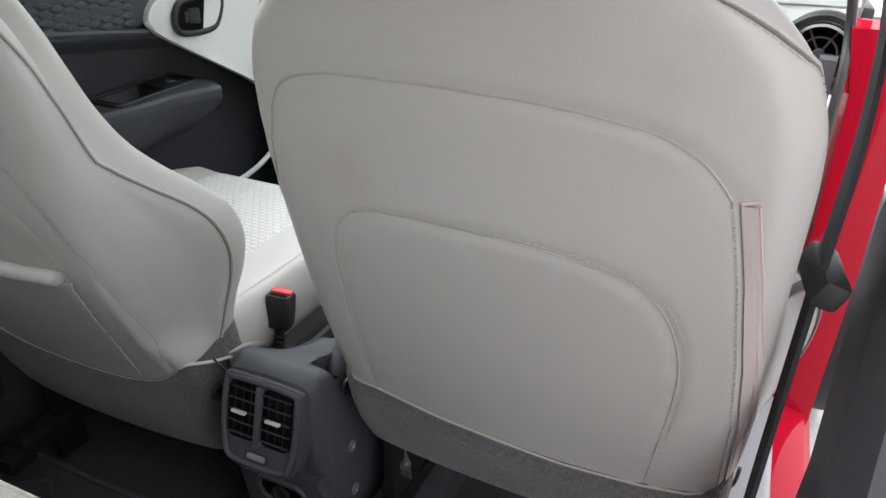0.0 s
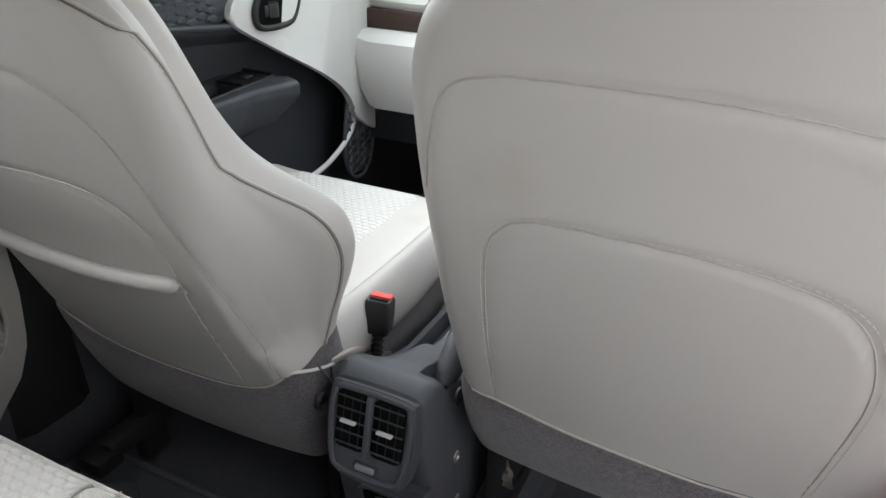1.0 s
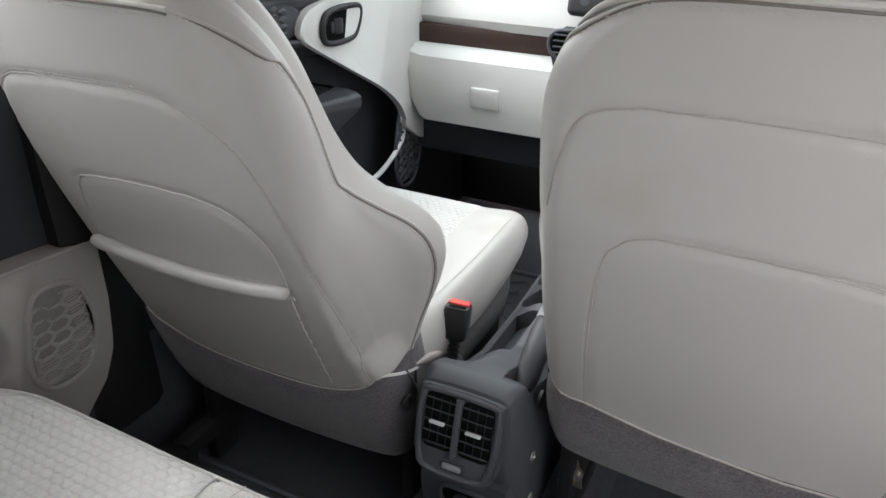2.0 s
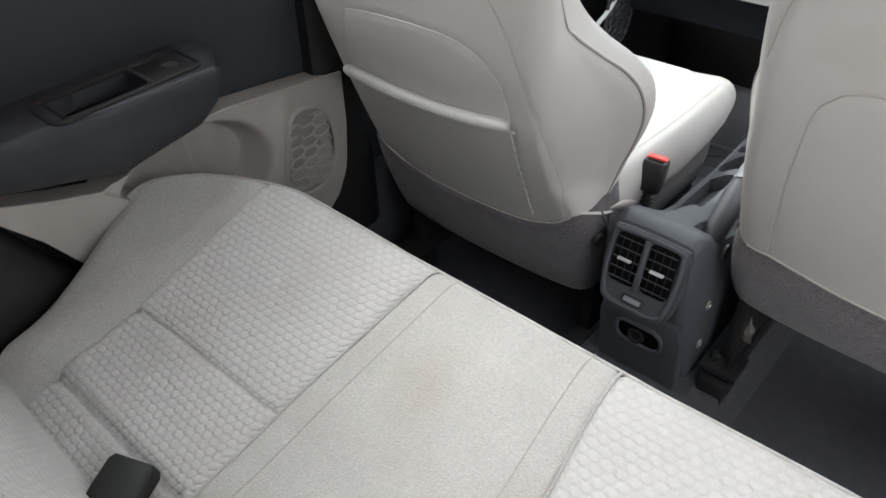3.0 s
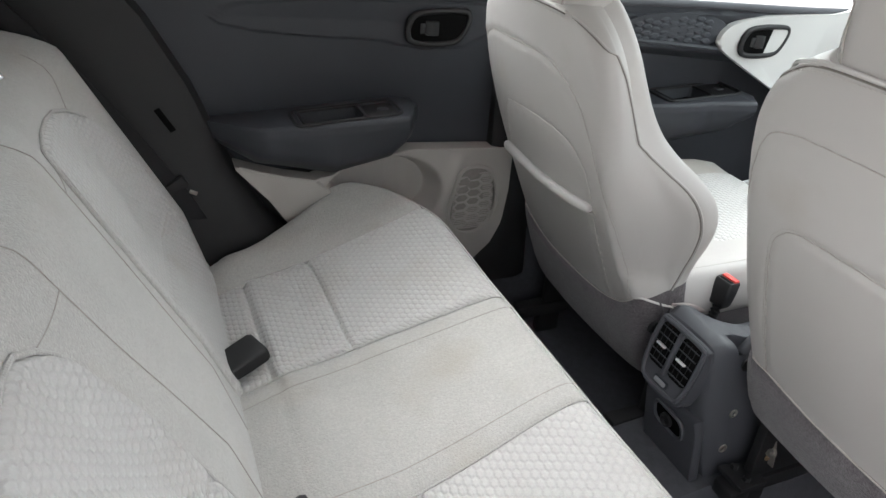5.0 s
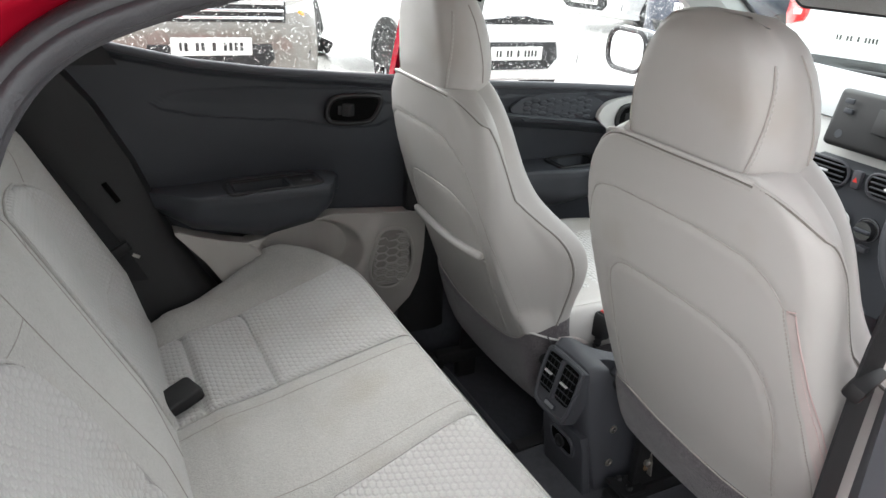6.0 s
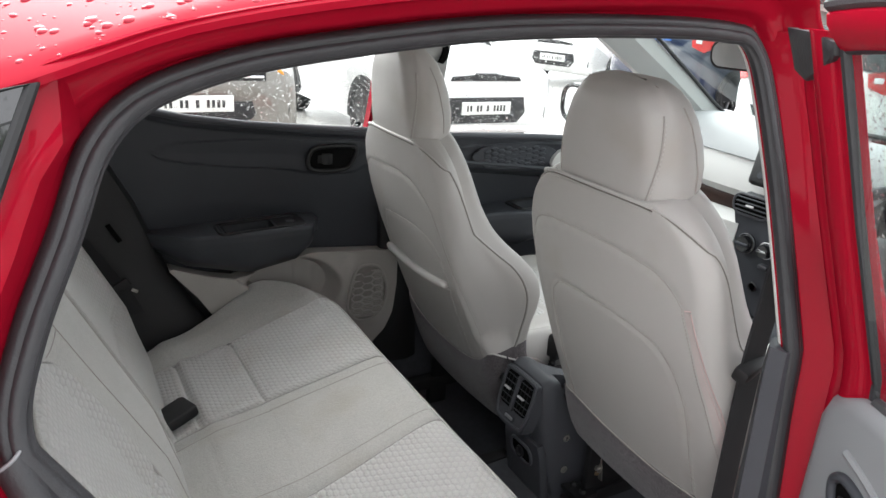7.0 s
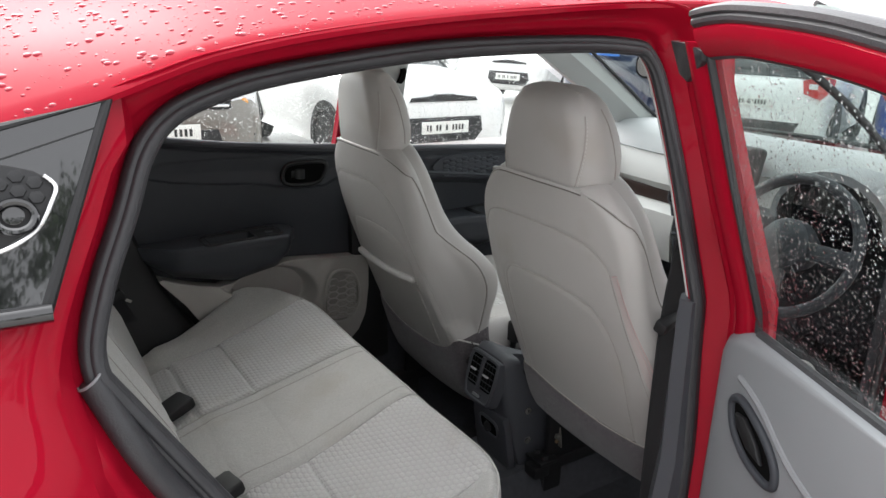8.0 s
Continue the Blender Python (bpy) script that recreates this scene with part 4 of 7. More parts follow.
rings = []
ys = [0.612, 0.620, 0.640, 0.652] + span(0.66, 1.10, 120) + [1.15, 1.35, 1.5]
for y in ys:
    w, top, bot = line(y, [(0.612, 0.052, 0.575, 0.40), (0.620, 0.066, 0.592, 0.385), (0.640, 0.074, 0.601, 0.22), (0.68, 0.077, 0.593, 0.20), (0.73, 0.077, 0.574, 0.20), (0.79, 0.076, 0.558, 0.20), (0.95, 0.076, 0.555, 0.20), (1.15, 0.08, 0.56, 0.22), (1.35, 0.085, 0.58, 0.24), (1.5, 0.09, 0.60, 0.26)])
    wl_ = w - 0.022 * ease((y - 0.63) / 0.12)
    low = top - 0.026 * ease((y - 0.65) / 0.08)
    left = [(-wl_ * 1.0, bot), (-wl_ * 1.01, (low + bot) / 2), (-wl_, low - 0.03), (-wl_ * 0.97, low - 0.013)]
    topx = span(-wl_ * 0.93, w * 0.93, 64)
    mid = [(x, top + 0.004 * (1 - (x / w) ** 2) - 0.006 * max(0, (abs(x) / w - 0.75) / 0.2) ** 2 - recess(x, y) - 0.026 * ease((y - 0.65) / 0.08) * ease(-x / 0.05)) for x in topx]
    right = [(w * 0.97, top - 0.013), (w, top - 0.03), (w * 1.01, (top + bot) / 2), (w, bot)]
    rings.append([Vector((x + 0.006, y + max(0.0, (0.55 - z)) * 0.18 * ease((0.76 - y) / 0.12), z)) for x, z in left + mid + right])
part("console_body", loft(rings), GREYP, console)
VENT = Matrix.Translation((0.004, 0.606, 0.533)) @ pose(0, 0, 0, -14, 0, 0)


def on_vent(pts, d=0.0):
    return [VENT @ Vector((x, d, z)) for x, z in pts]


bezel = [(-0.050, 0.058), (0.050, 0.058), (0.062, 0.045), (0.064, 0.0), (0.058, -0.055), (0.040, -0.074), (-0.040, -0.074), (-0.058, -0.055), (-0.064, 0.0), (-0.062, 0.045)]
bez = [(p.x, p.y) for p in spline([(x, z, 0) for x, z in bezel], 4, True)]
part("vent_bezel", slab(on_vent(bez, -0.010), VENT.to_3x3() @ Vector((0, 0.03, 0)), 0.006, 3), GREYP, console)
part("vent_rim", tube(on_vent([(p[0] * 0.90, p[1] * 0.9 + 0.001) for p in bez], -0.0115), 0.0042, 8, True), GREYP, console)
for cx in (-0.027, 0.027):
    # black plate painted as the dark behind the slats
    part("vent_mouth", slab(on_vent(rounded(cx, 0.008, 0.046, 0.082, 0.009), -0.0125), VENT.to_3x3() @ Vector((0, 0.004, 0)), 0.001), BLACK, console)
    for k in range(5):
        z = 0.041 - 0.0165 * k
        s = part("vent_slat", block(-0.0225, -0.0024, -0.0008, 0.0225, 0.0024, 0.0008, 0.0004), DARK, console)
        s.matrix_world = VENT @ Matrix.Translation((cx, -0.0145, z)) @ pose(0, 0, 0, -18, 0, 0)
    for k in range(3):
        part("vent_vane", block(-0.0006, -0.001, -0.037, 0.0006, 0.001, 0.037, 0.0003, m=VENT @ Matrix.Translation((cx - 0.0125 + 0.0125 * k, -0.0125, 0.008))), DARKER, console)
    part("vent_tab", block(-0.011, -0.003, -0.0020, 0.011, 0.003, 0.0020, 0.0008, m=VENT @ Matrix.Translation((cx, -0.021, 0.010))), SILVER, console, "chrome vent tab")
part("vent_divider", block(-0.0045, -0.006, -0.045, 0.0045, 0.004, 0.043, 0.002, m=VENT @ Matrix.Translation((0, -0.0135, 0.008))), GREYP, console)
part("vent_wheel", slab(on_vent(rounded(0, -0.053, 0.038, 0.014, 0.004), -0.0125), VENT.to_3x3() @ Vector((0, 0.003, 0)), 0.001), DARK, console)
part("vent_wheel_knurl", block(-0.014, -0.003, -0.004, 0.014, 0.003, 0.004, 0.002, m=VENT @ Matrix.Translation((0, -0.0135, -0.053))), MIDGREY, console)
# lower cover, its open pocket drawn as a black sheet for the dark inside
low = [(-0.068, 0.43), (0.068, 0.43), (0.073, 0.40), (0.075, 0.22), (-0.075, 0.22), (-0.073, 0.40)]
part("lower_cover", slab([(x + 0.004, 0.622 + (0.43 - z) * 0.17, z) for x, z in low], (0, 0.02, 0.0), 0.004), GREYP, console)
part("pocket_rim", tube([(x + 0.002, 0.618 + (0.43 - z) * 0.17, z) for x, z in rounded(0.004, 0.380, 0.082, 0.050, 0.020)], 0.004, 8, True), GREYP, console)
part("pocket_shade_sheet", slab([(x + 0.002, 0.6195 + (0.43 - z) * 0.17, z) for x, z in rounded(0.004, 0.380, 0.076, 0.044, 0.018)], (0, 0.003, 0), 0.0), BLACK, console)
part("power_socket", lathe(((0.0, 0.001), (0.009, 0.001), (0.010, 0.006), (0.014, 0.006), (0.015, 0.0)), 20, pose(0.002, 0.628, 0.376, 90, 0, 0)), DARKER, console)
for by, bz in ((0.695, 0.444), (0.70, 0.355)):
    part("side_screw", lathe(((0.0, 0.0), (0.005, 0.0), (0.006, 0.003), (0.009, 0.002), (0.0095, 0.0)), 16, pose(0.0835, by, bz, 0, 90, 0)), STEEL, console)
brake = thing("handbrake_lever", "grey plastic handbrake lever in the console slot", "handbrake", at=(0.058, 0.70, 0.565))
part("grip", tube(spline([(0, 0, -0.01), (0, 0.035, 0.018), (0, 0.09, 0.050), (0, 0.15, 0.080)], 6), lambda t: 0.0165 + 0.003 * math.sin(math.pi * t), 14), GREYP, brake)
part("grip_tip", tube(spline([(0, 0.09, 0.053), (0, 0.12, 0.068), (0, 0.20, 0.105)], 5), lambda t: 0.0188 - 0.004 * t, 14), MIDGREY, brake, "pale grey grip end")
part("button", tube([(0, 0.20, 0.105), (0, 0.214, 0.111)], 0.008, 10), CHROME, brake)


# ---------------------------------------------------------------- doors on the far side
def door_solid(name, ys, top, bot, face, nz, mat, parent, back=0.05, label=""):
    """A trim panel: columns along y, its inner face at x = face(y, z)."""
    rings = []
    for y in ys:
        a, b = bot(y), top(y)
        row = []
        for k in range(nz + 1):
            z = a + (b - a) * k / nz
            row.append(Vector((face(y, z), y, z)))
        row += [Vector((face(y, b) - back, y, b)), Vector((face(y, a) - back, y, a))]
        rings.append(row)
    return part(name, loft(rings), mat, parent, label)


def sill(y):
    return line(y, [(-0.30, 1.135), (-0.17, 1.123), (-0.10, 1.107), (0.0, 1.084), (0.16, 1.063), (0.376, 1.045), (0.54, 1.033), (0.73, 1.029), (1.17, 1.008), (1.6, 0.988)])[0]


rear_door = thing("rear_door", "charcoal plastic rear door trim with stone grey lower panel, closed", "car door")


LEAF_TOP = [(-0.075, 0.990), (-0.05, 1.008), (-0.014, 1.017), (0.13, 1.020), (0.284, 1.015), (0.479, 1.007), (0.57, 1.004)]
LEAF_LOW = [(-0.075, 0.988), (-0.06, 0.977), (0.0, 0.963), (0.053, 0.955), (0.16, 0.944), (0.263, 0.935), (0.30, 0.925), (0.36, 0.914), (0.45, 0.915), (0.50, 0.94), (0.57, 0.96)]


def upper_face(y, z):
    lip = 0.020 * ease((z - (sill(y) - 0.030)) / 0.018)
    # long leaf-shaped panel that ends round the handle
    if y > -0.075:
        inside = min(line(y, LEAF_TOP)[0] - z, z - line(y, LEAF_LOW)[0], (y + 0.075) * 0.6)
    else:
        inside = -1.0
    leaf = 0.0045 * ease((inside + 0.002) / 0.005) - 0.005 * ease((inside - 0.002) / 0.05)
    bow = -0.018 * ease((0.95 - z) / 0.25)
    return -0.690 + lip + leaf + bow + 0.02 * ease((y - 0.1) / 0.6)


door_solid("upper_trim", span(-0.27, 0.565, 110), lambda y: sill(y) - 0.004, lambda y: max(0.655, 1.02 - (y + 0.27) * 1.5), upper_face, 130, DARK, rear_door)
part("belt_strip", tube([(-0.672, y, sill(y) - 0.002) for y in span(-0.27, 0.565, 24)], 0.010, 10), GREYP, rear_door)


# armrest pod with a pull cup and a switch tray sunk into its top
def pod(parent, y0, y1, xw, top, out, cup):
    ca, cb, cc, x0, x1 = cup
    well = lambda x, y: 0.034 * ease(min(x - x0, x1 - x) / 0.004 + 0.2) * ease(min(y - ca, cb - y) / 0.006 + 0.2) + 0.005 * ease(min(x - x0 - 0.004, x1 - 0.004 - x) / 0.002) * ease(min(y - cb - 0.008, cc - y) / 0.003)
    lip = lambda x, y: 0.0022 * ease(1 - abs(max(x0 - x, x - x1, ca - y, y - cc) - 0.004) / 0.004)
    rings = []
    ys = sorted(set(span(y0, y1, 40) + span(ca - 0.012, cc + 0.012, 90)))
    for y in ys:
        t = (y - y0) / (y1 - y0)
        reach = interp(t, out)[0]
        zt = top + 0.022 * t - 0.010 * max(0, (t - 0.90) / 0.10)
        zb = zt - line(t, [(0, 0.022), (0.25, 0.10), (0.6, 0.145), (0.85, 0.125), (0.95, 0.075), (1, 0.03)])[0]
        topx = span(xw - 0.03, xw + reach * 0.95, 44)
        upper = [Vector((x, y, zt + 0.002 - well(x, y) + lip(x, y))) for x in topx]
        pts = [(xw + reach * 0.97, zt), (xw + reach * 0.995, zt - 0.004), (xw + reach, zt - 0.012), (xw + reach * 0.98, zt - 0.03), (xw + reach * 0.8, zb + (zt - zb) * 0.35), (xw + reach * 0.35, zb + 0.006), (xw - 0.03, zb)]
        rings.append(upper + [Vector((p.x, y, p.y)) for p in spline([(x, z, 0) for x, z in pts], 4)])
    part("armrest", loft(rings), DARK, parent, sharp=50)
    zs = top + 0.022 * (cb - y0) / (y1 - y0)
    at_top = lambda y: top + 0.002 + 0.022 * (y - y0) / (y1 - y0)
    # black bezel round the pull cup and the switch, the cup's floor and the switch tray
    edge = rounded((x0 + x1) / 2, (ca + cc) / 2 - 0.004, x1 - x0 + 0.010, cc - ca + 0.022, 0.016)
    part("switch_bezel", tube([(x, y, at_top(y) + 0.001) for x, y in edge], 0.0040, 8, True), DARKER, parent)
    # black plate that deepens the shade at the bottom of the cup
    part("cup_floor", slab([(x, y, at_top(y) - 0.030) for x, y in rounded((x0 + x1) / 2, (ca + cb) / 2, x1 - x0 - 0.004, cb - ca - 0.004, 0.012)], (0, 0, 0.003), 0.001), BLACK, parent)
    part("switch_tray", slab([(x, y, at_top(y) - 0.003) for x, y in rounded((x0 + x1) / 2, (cb + cc) / 2 + 0.004, x1 - x0 - 0.002, cc - cb - 0.004, 0.010)], (0, 0, 0.003), 0.001), DARKER, parent)
    part("cup_rim", tube([(x, y, at_top(y) + 0.0008) for x, y in rounded((x0 + x1) / 2, (ca + cb) / 2, x1 - x0 - 0.002, cb - ca - 0.002, 0.012)], 0.0025, 6, True), DARKER, parent)
    part("window_switch", slab([(x, y, zs - 0.003) for x, y in rounded((x0 + x1) / 2, (cb + cc) / 2 + 0.012, 0.018, 0.022, 0.004)], (0, 0, 0.009), 0.003), GREYP, parent)


pod(rear_door, -0.135, 0.338, -0.695, 0.786, [(0, 0.012), (0.30, 0.104), (0.6, 0.126), (0.90, 0.134), (1, 0.050)], (0.074, 0.204, 0.276, -0.664, -0.588))
# lower panel, with the map pocket scooped out of it
def lower_top(y):
    return line(y, [(-0.06, 0.694), (-0.01, 0.674), (0.05, 0.655), (0.105, 0.647), (0.14, 0.652), (0.30, 0.694), (0.33, 0.697), (0.57, 0.678)])[0]


def lower_face(y, z):
    # map pocket behind a folded flap: sharp along the flap, soft towards the speaker
    e = 1 - ((y - 0.262) / 0.148) ** 2 - ((z - 0.592) / 0.100) ** 2
    flap = (z - 0.632) + (y - 0.128) * 0.85
    scoop = 0.055 * ease(e / 0.42) * ease(flap / 0.007)
    fold = 0.007 * ease(-flap / 0.004) * ease((y - 0.02) / 0.10)
    ridge = 0.014 * math.exp(-(((y - 0.420) - 0.30 * (z - 0.58)) / 0.022) ** 2) * ease((0.69 - z) / 0.05)
    return -0.655 + 0.012 * ease((y - 0.05) / 0.1) - scoop + fold + ridge - 0.02 * ease((0.5 - z) / 0.2)


door_solid("lower_trim", span(-0.058, 0.588, 160), lower_top, lambda y: line(y, [(-0.058, 0.685), (0.008, 0.605), (0.055, 0.53), (0.12, 0.42), (0.2, 0.30), (0.44, 0.28), (0.52, 0.38), (0.555, 0.42), (0.578, 0.48), (0.588, 0.57)])[0], lower_face, 90, BEIGE, rear_door, 0.05, "stone grey lower door panel")
part("trim_edge", tube([(lower_face(y, lower_top(y)) - 0.001, y, lower_top(y) + 0.001) for y in span(-0.05, 0.57, 40)], 0.003, 6), BEIGE, rear_door)


def grille(parent, cy, cz, w, h, xf, mat):
    """Speaker grille: a raised rim, a field of small ribs and a net of raised hexagons."""
    o = [(-0.3, 0.52), (0.25, 0.52), (0.5, 0.2), (0.5, -0.2), (0.2, -0.52), (-0.25, -0.52), (-0.5, -0.25), (-0.48, 0.15)]
    rim = [(p.x, p.y) for p in spline([(cy + a * w, cz + b * h, 0) for a, b in o], 5, True)]
    part("speaker_rim", tube([(xf(y, z) + 0.002, y, z) for y, z in rim], 0.005, 8, True), mat, parent)
    # darker backing added to paint the shade between ribs and hexagons
    shade = []
    for g in (0.02, 0.3, 0.6, 0.8, 0.97):
        shade.append([Vector((xf(cy + (y - cy) * g, cz + (z - cz) * g) + 0.0008, cy + (y - cy) * g, cz + (z - cz) * g)) for y, z in rim])
    part("speaker_cloth", loft(shade), GRILLE, parent, "darker backing put in for the shade between the speaker ribs")
    inside = lambda y, z: abs(y - cy) / (w / 2) < 0.93 and abs(z - cz) / (h / 2) < 0.96 and (abs(y - cy) / (w / 2)) ** 3 + (abs(z - cz) / (h / 2)) ** 3 < 1.0
    bm = bmesh.new()
    rows = int(h / 0.0052)
    for i in range(rows):
        z = cz - h / 2 + i * 0.0052
        ys = [y for y in span(cy - w / 2, cy + w / 2, 30) if inside(y, z)]
        if len(ys) > 2:
            tube([(xf(y, z) + 0.0026, y, z + 0.0012 * (k % 2)) for k, y in enumerate(ys)], 0.0015, 4, bm=bm)
    tagged(part("speaker_ribs", bm, mat, parent), kind="stuff")
    r = 0.0195
    for i in range(-3, 4):
        for j in range(-4, 5):
            y, z = cy + i * r * 1.62, cz + (j + 0.5 * (i % 2)) * r * 1.15
            hx = [(y + r * math.cos(radians(60 * k)), z + r * 0.66 * math.sin(radians(60 * k))) for k in range(6)]
            if all(inside(a, b) for a, b in hx):
                part("grille_hexagon", tube([(xf(a, b) + 0.0045, a, b) for a, b in hx], 0.0032, 5, True), mat, parent)


grille(rear_door, 0.490, 0.552, 0.122, 0.160, lower_face, BEIGE)


def inner_handle(parent, y, z, x, bezel_mat):
    o = [(-0.070, -0.006), (-0.062, 0.018), (-0.045, 0.030), (0.0, 0.034), (0.055, 0.032), (0.070, 0.024), (0.068, 0.004), (0.052, -0.024), (0.030, -0.034), (-0.02, -0.035), (-0.060, -0.028)]
    rim = [(x, y + p.x, z + p.y) for p in spline([(a, b, 0) for a, b in o], 5, True)]
    part("handle_bezel", tube([(a + 0.003, b, c) for a, b, c in rim], 0.0065, 10, True), bezel_mat, parent)
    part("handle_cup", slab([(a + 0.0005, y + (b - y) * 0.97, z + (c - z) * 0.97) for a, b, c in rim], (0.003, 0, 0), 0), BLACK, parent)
    rings = []
    for t in range(9):
        u = t / 8
        rings.append([Vector((x + 0.003 + 0.005 * math.sin(math.pi * u) + dx, y - 0.030 + 0.030 * u, z + dz - 0.002 * u)) for dx, dz in ((-0.003, -0.016), (0.003, -0.014), (0.004, 0.0), (0.003, 0.014), (-0.003, 0.016))])
    part("pull_lever", loft(rings), DARKER, parent)
    part("lock_tab", block(x + 0.003, y - 0.042, z - 0.012, x + 0.006, y - 0.030, z + 0.010, 0.003), DARKER, parent)


inner_handle(rear_door, 0.386, 0.962, -0.672, DARKER)

front_door = thing("front_door", "charcoal front passenger door trim with ivory handle panel, closed", "car door")


def front_upper(y, z):
    return -0.625 - 0.072 * ease((0.918 - 0.10 * (y - 0.9) - z) / 0.05) + 0.02 * ease((z - (sill(y) - 0.06)) / 0.05) + 0.009 * ease((0.030 - abs(z - 0.965)) / 0.004) * ease((y - 0.72) / 0.03) * ease((1.22 - y) / 0.05) + 0.035 * ease((y - 0.9) / 0.5)


door_solid("upper_trim", span(0.62, 1.62, 60), lambda y: sill(y) - 0.004, lambda y: 0.40, front_upper, 130, DARK, front_door)
part("belt_strip", tube([(-0.605 + 0.035 * ease((y - 0.9) / 0.5), y, sill(y) - 0.002) for y in span(0.62, 1.62, 24)], 0.010, 10), GREYP, front_door)
pod(front_door, 0.66, 1.235, -0.700, 0.772, [(0, 0.080), (0.35, 0.112), (0.7, 0.150), (0.92, 0.185), (1, 0.13)], (0.990, 1.112, 1.190, -0.668, -0.585))
# ivory swoosh that carries the handle and sweeps down to the dash, with its thin rim curling under the pocket
swoosh = [(1.17, 0.985), (1.105, 0.968), (1.080, 0.940), (1.090, 0.912), (1.19, 0.852), (1.35, 0.763), (1.425, 0.706), (1.455, 0.663), (1.474, 0.629), (1.60, 0.60), (1.62, 0.985), (1.4, 0.992), (1.25, 0.990)]
part("handle_panel", slab([(-0.606 + 0.035 * ease((p.x - 0.9) / 0.5), p.x, p.y) for p in spline([(a, b, 0) for a, b in swoosh], 5, True)], (0.018, 0, 0), 0.007, 3), WHITEP, front_door, "ivory plastic handle panel")
rim_line = [(1.455, 0.665), (1.474, 0.632), (1.466, 0.602), (1.43, 0.575), (1.36, 0.548), (1.28, 0.535)]
part("pocket_rim", tube(spline([(-0.572, y, z) for y, z in rim_line], 6), 0.0065, 8), SILVER, front_door, "pale rim round the door pocket")
inner_handle(front_door, 1.205, 0.930, -0.5690, DARKER)
hexplate = [(0.800, 0.958), (0.850, 0.990), (0.96, 0.996), (1.06, 0.985), (1.105, 0.958), (1.070, 0.922), (0.96, 0.915), (0.85, 0.927)]
plate_out = [(p.x, p.y) for p in spline([(a, b, 0) for a, b in hexplate], 4, True)]
part("hex_plate", slab([(-0.6105 + 0.035 * ease((y - 0.9) / 0.5), y, z) for y, z in plate_out], (0.008, 0, 0), 0.003), DARK, front_door)
for i in range(9):
    for j in range(4):
        y, z = 0.850 + i * 0.0245, 0.930 + (j + 0.5 * (i % 2)) * 0.0145
        if 0.925 < z < 0.982:
            part("hex_boss", slab([(-0.6035 + 0.035 * ease((y - 0.9) / 0.5), y + 0.0145 * math.cos(radians(60 * k)), z + 0.0072 * math.sin(radians(60 * k))) for k in range(6)], (0.0062, 0, 0), 0.0030, 1), DARK, front_door)
part("trim_ledge", tube([(-0.600 + 0.035 * ease((y - 0.9) / 0.5), y, 0.938 - 0.115 * (y - 0.84)) for y in span(0.64, 1.085, 20)], 0.006, 8), DARK, front_door)
grille(front_door, 1.50, 0.575, 0.13, 0.20, lambda y, z: -0.575, GREYP)

# B pillar trim, far side
bp = []
for z, y, w in ((0.30, 0.60, 0.075), (0.7, 0.60, 0.06), (1.02, 0.610, 0.082), (1.25, 0.608, 0.074), (1.42, 0.608, 0.072)):
    x = -0.70 + 0.33 * max(0, z - 0.98)
    bp.append([Vector((x, y - w, z)), Vector((x + 0.035, y - w, z)), Vector((x + 0.05, y - w * 0.6, z)), Vector((x + 0.05, y + w * 0.6, z)), Vector((x + 0.035, y + w, z)), Vector((x, y + w, z))])
tagged(part("side_lining", block(-0.755, -0.5, 0.30, -0.715, 0.62, 0.98, 0.01), DARKER), "black inner lining of the body side", "lining", kind="structure")
tagged(part("pillar_trim", loft(bp[:3]), DARKER), "black plastic lower pillar trim", "pillar trim", kind="structure")
tagged(part("pillar_trim", loft(bp[2:]), PILLAR), "pale grey upper pillar trim", "pillar trim", kind="structure")
part("belt_slot", slab([(-0.556 + 0.33 * c, 0.652 + a, 1.255 + c) for a, c in ((-0.012, -0.020), (0.004, -0.024), (0.013, -0.010), (0.014, 0.012), (0.008, 0.024), (-0.006, 0.020), (-0.002, 0.004))], (0.010, 0, 0), 0.002), BLACK, bpy.data.objects["pillar_trim.001"])


# C pillar and wheel housing trim, far side, with its belt
cp = []
for z, y0, y1, x in ((0.30, -0.30, 0.22, -0.655), (0.46, -0.30, 0.08, -0.655), (0.56, -0.32, 0.01, -0.66), (0.68, -0.36, -0.055, -0.675), (0.87, -0.45, -0.125, -0.68), (1.0, -0.52, -0.19, -0.675), (1.10, -0.60, -0.26, -0.66), (1.25, -0.75, -0.42, -0.60)):
    cp.append([Vector((x - 0.06, y0, z)), Vector((x + 0.01, y0, z)), Vector((x + 0.03, y0 + 0.05, z)), Vector((x + 0.028, y1 - 0.05, z)), Vector((x + 0.012, y1 - 0.012, z)), Vector((x - 0.01, y1, z)), Vector((x - 0.06, y1, z))])
tagged(part("wheelhouse_trim", loft(cp), DARKER), "black plastic trim over the rear wheel housing", "interior trim", kind="structure")
belt = thing("rear_seat_belt", "black webbing rear seat belt hanging beside the seat back", "seat belt")
bpts = [(-0.625, -0.50, 1.12), (-0.628, -0.42, 1.03), (-0.632, -0.31, 0.88), (-0.636, -0.20, 0.70), (-0.638, -0.13, 0.56), (-0.63, -0.09, 0.48)]
sp = spline(bpts, 8)
part("webbing", loft([[p + Vector((dx, -dy, 0)) for dx, dy in ((0.003, -0.02), (0.003, 0.02), (0.0, 0.02), (0.0, -0.02))] for p in sp]), WEB, belt)
part("tongue", block(-0.01, -0.03, -0.012, 0.006, 0.03, 0.012, 0.004, m=pose(-0.628, -0.185, 0.672, 30, 0, 0)), DARKER, belt)
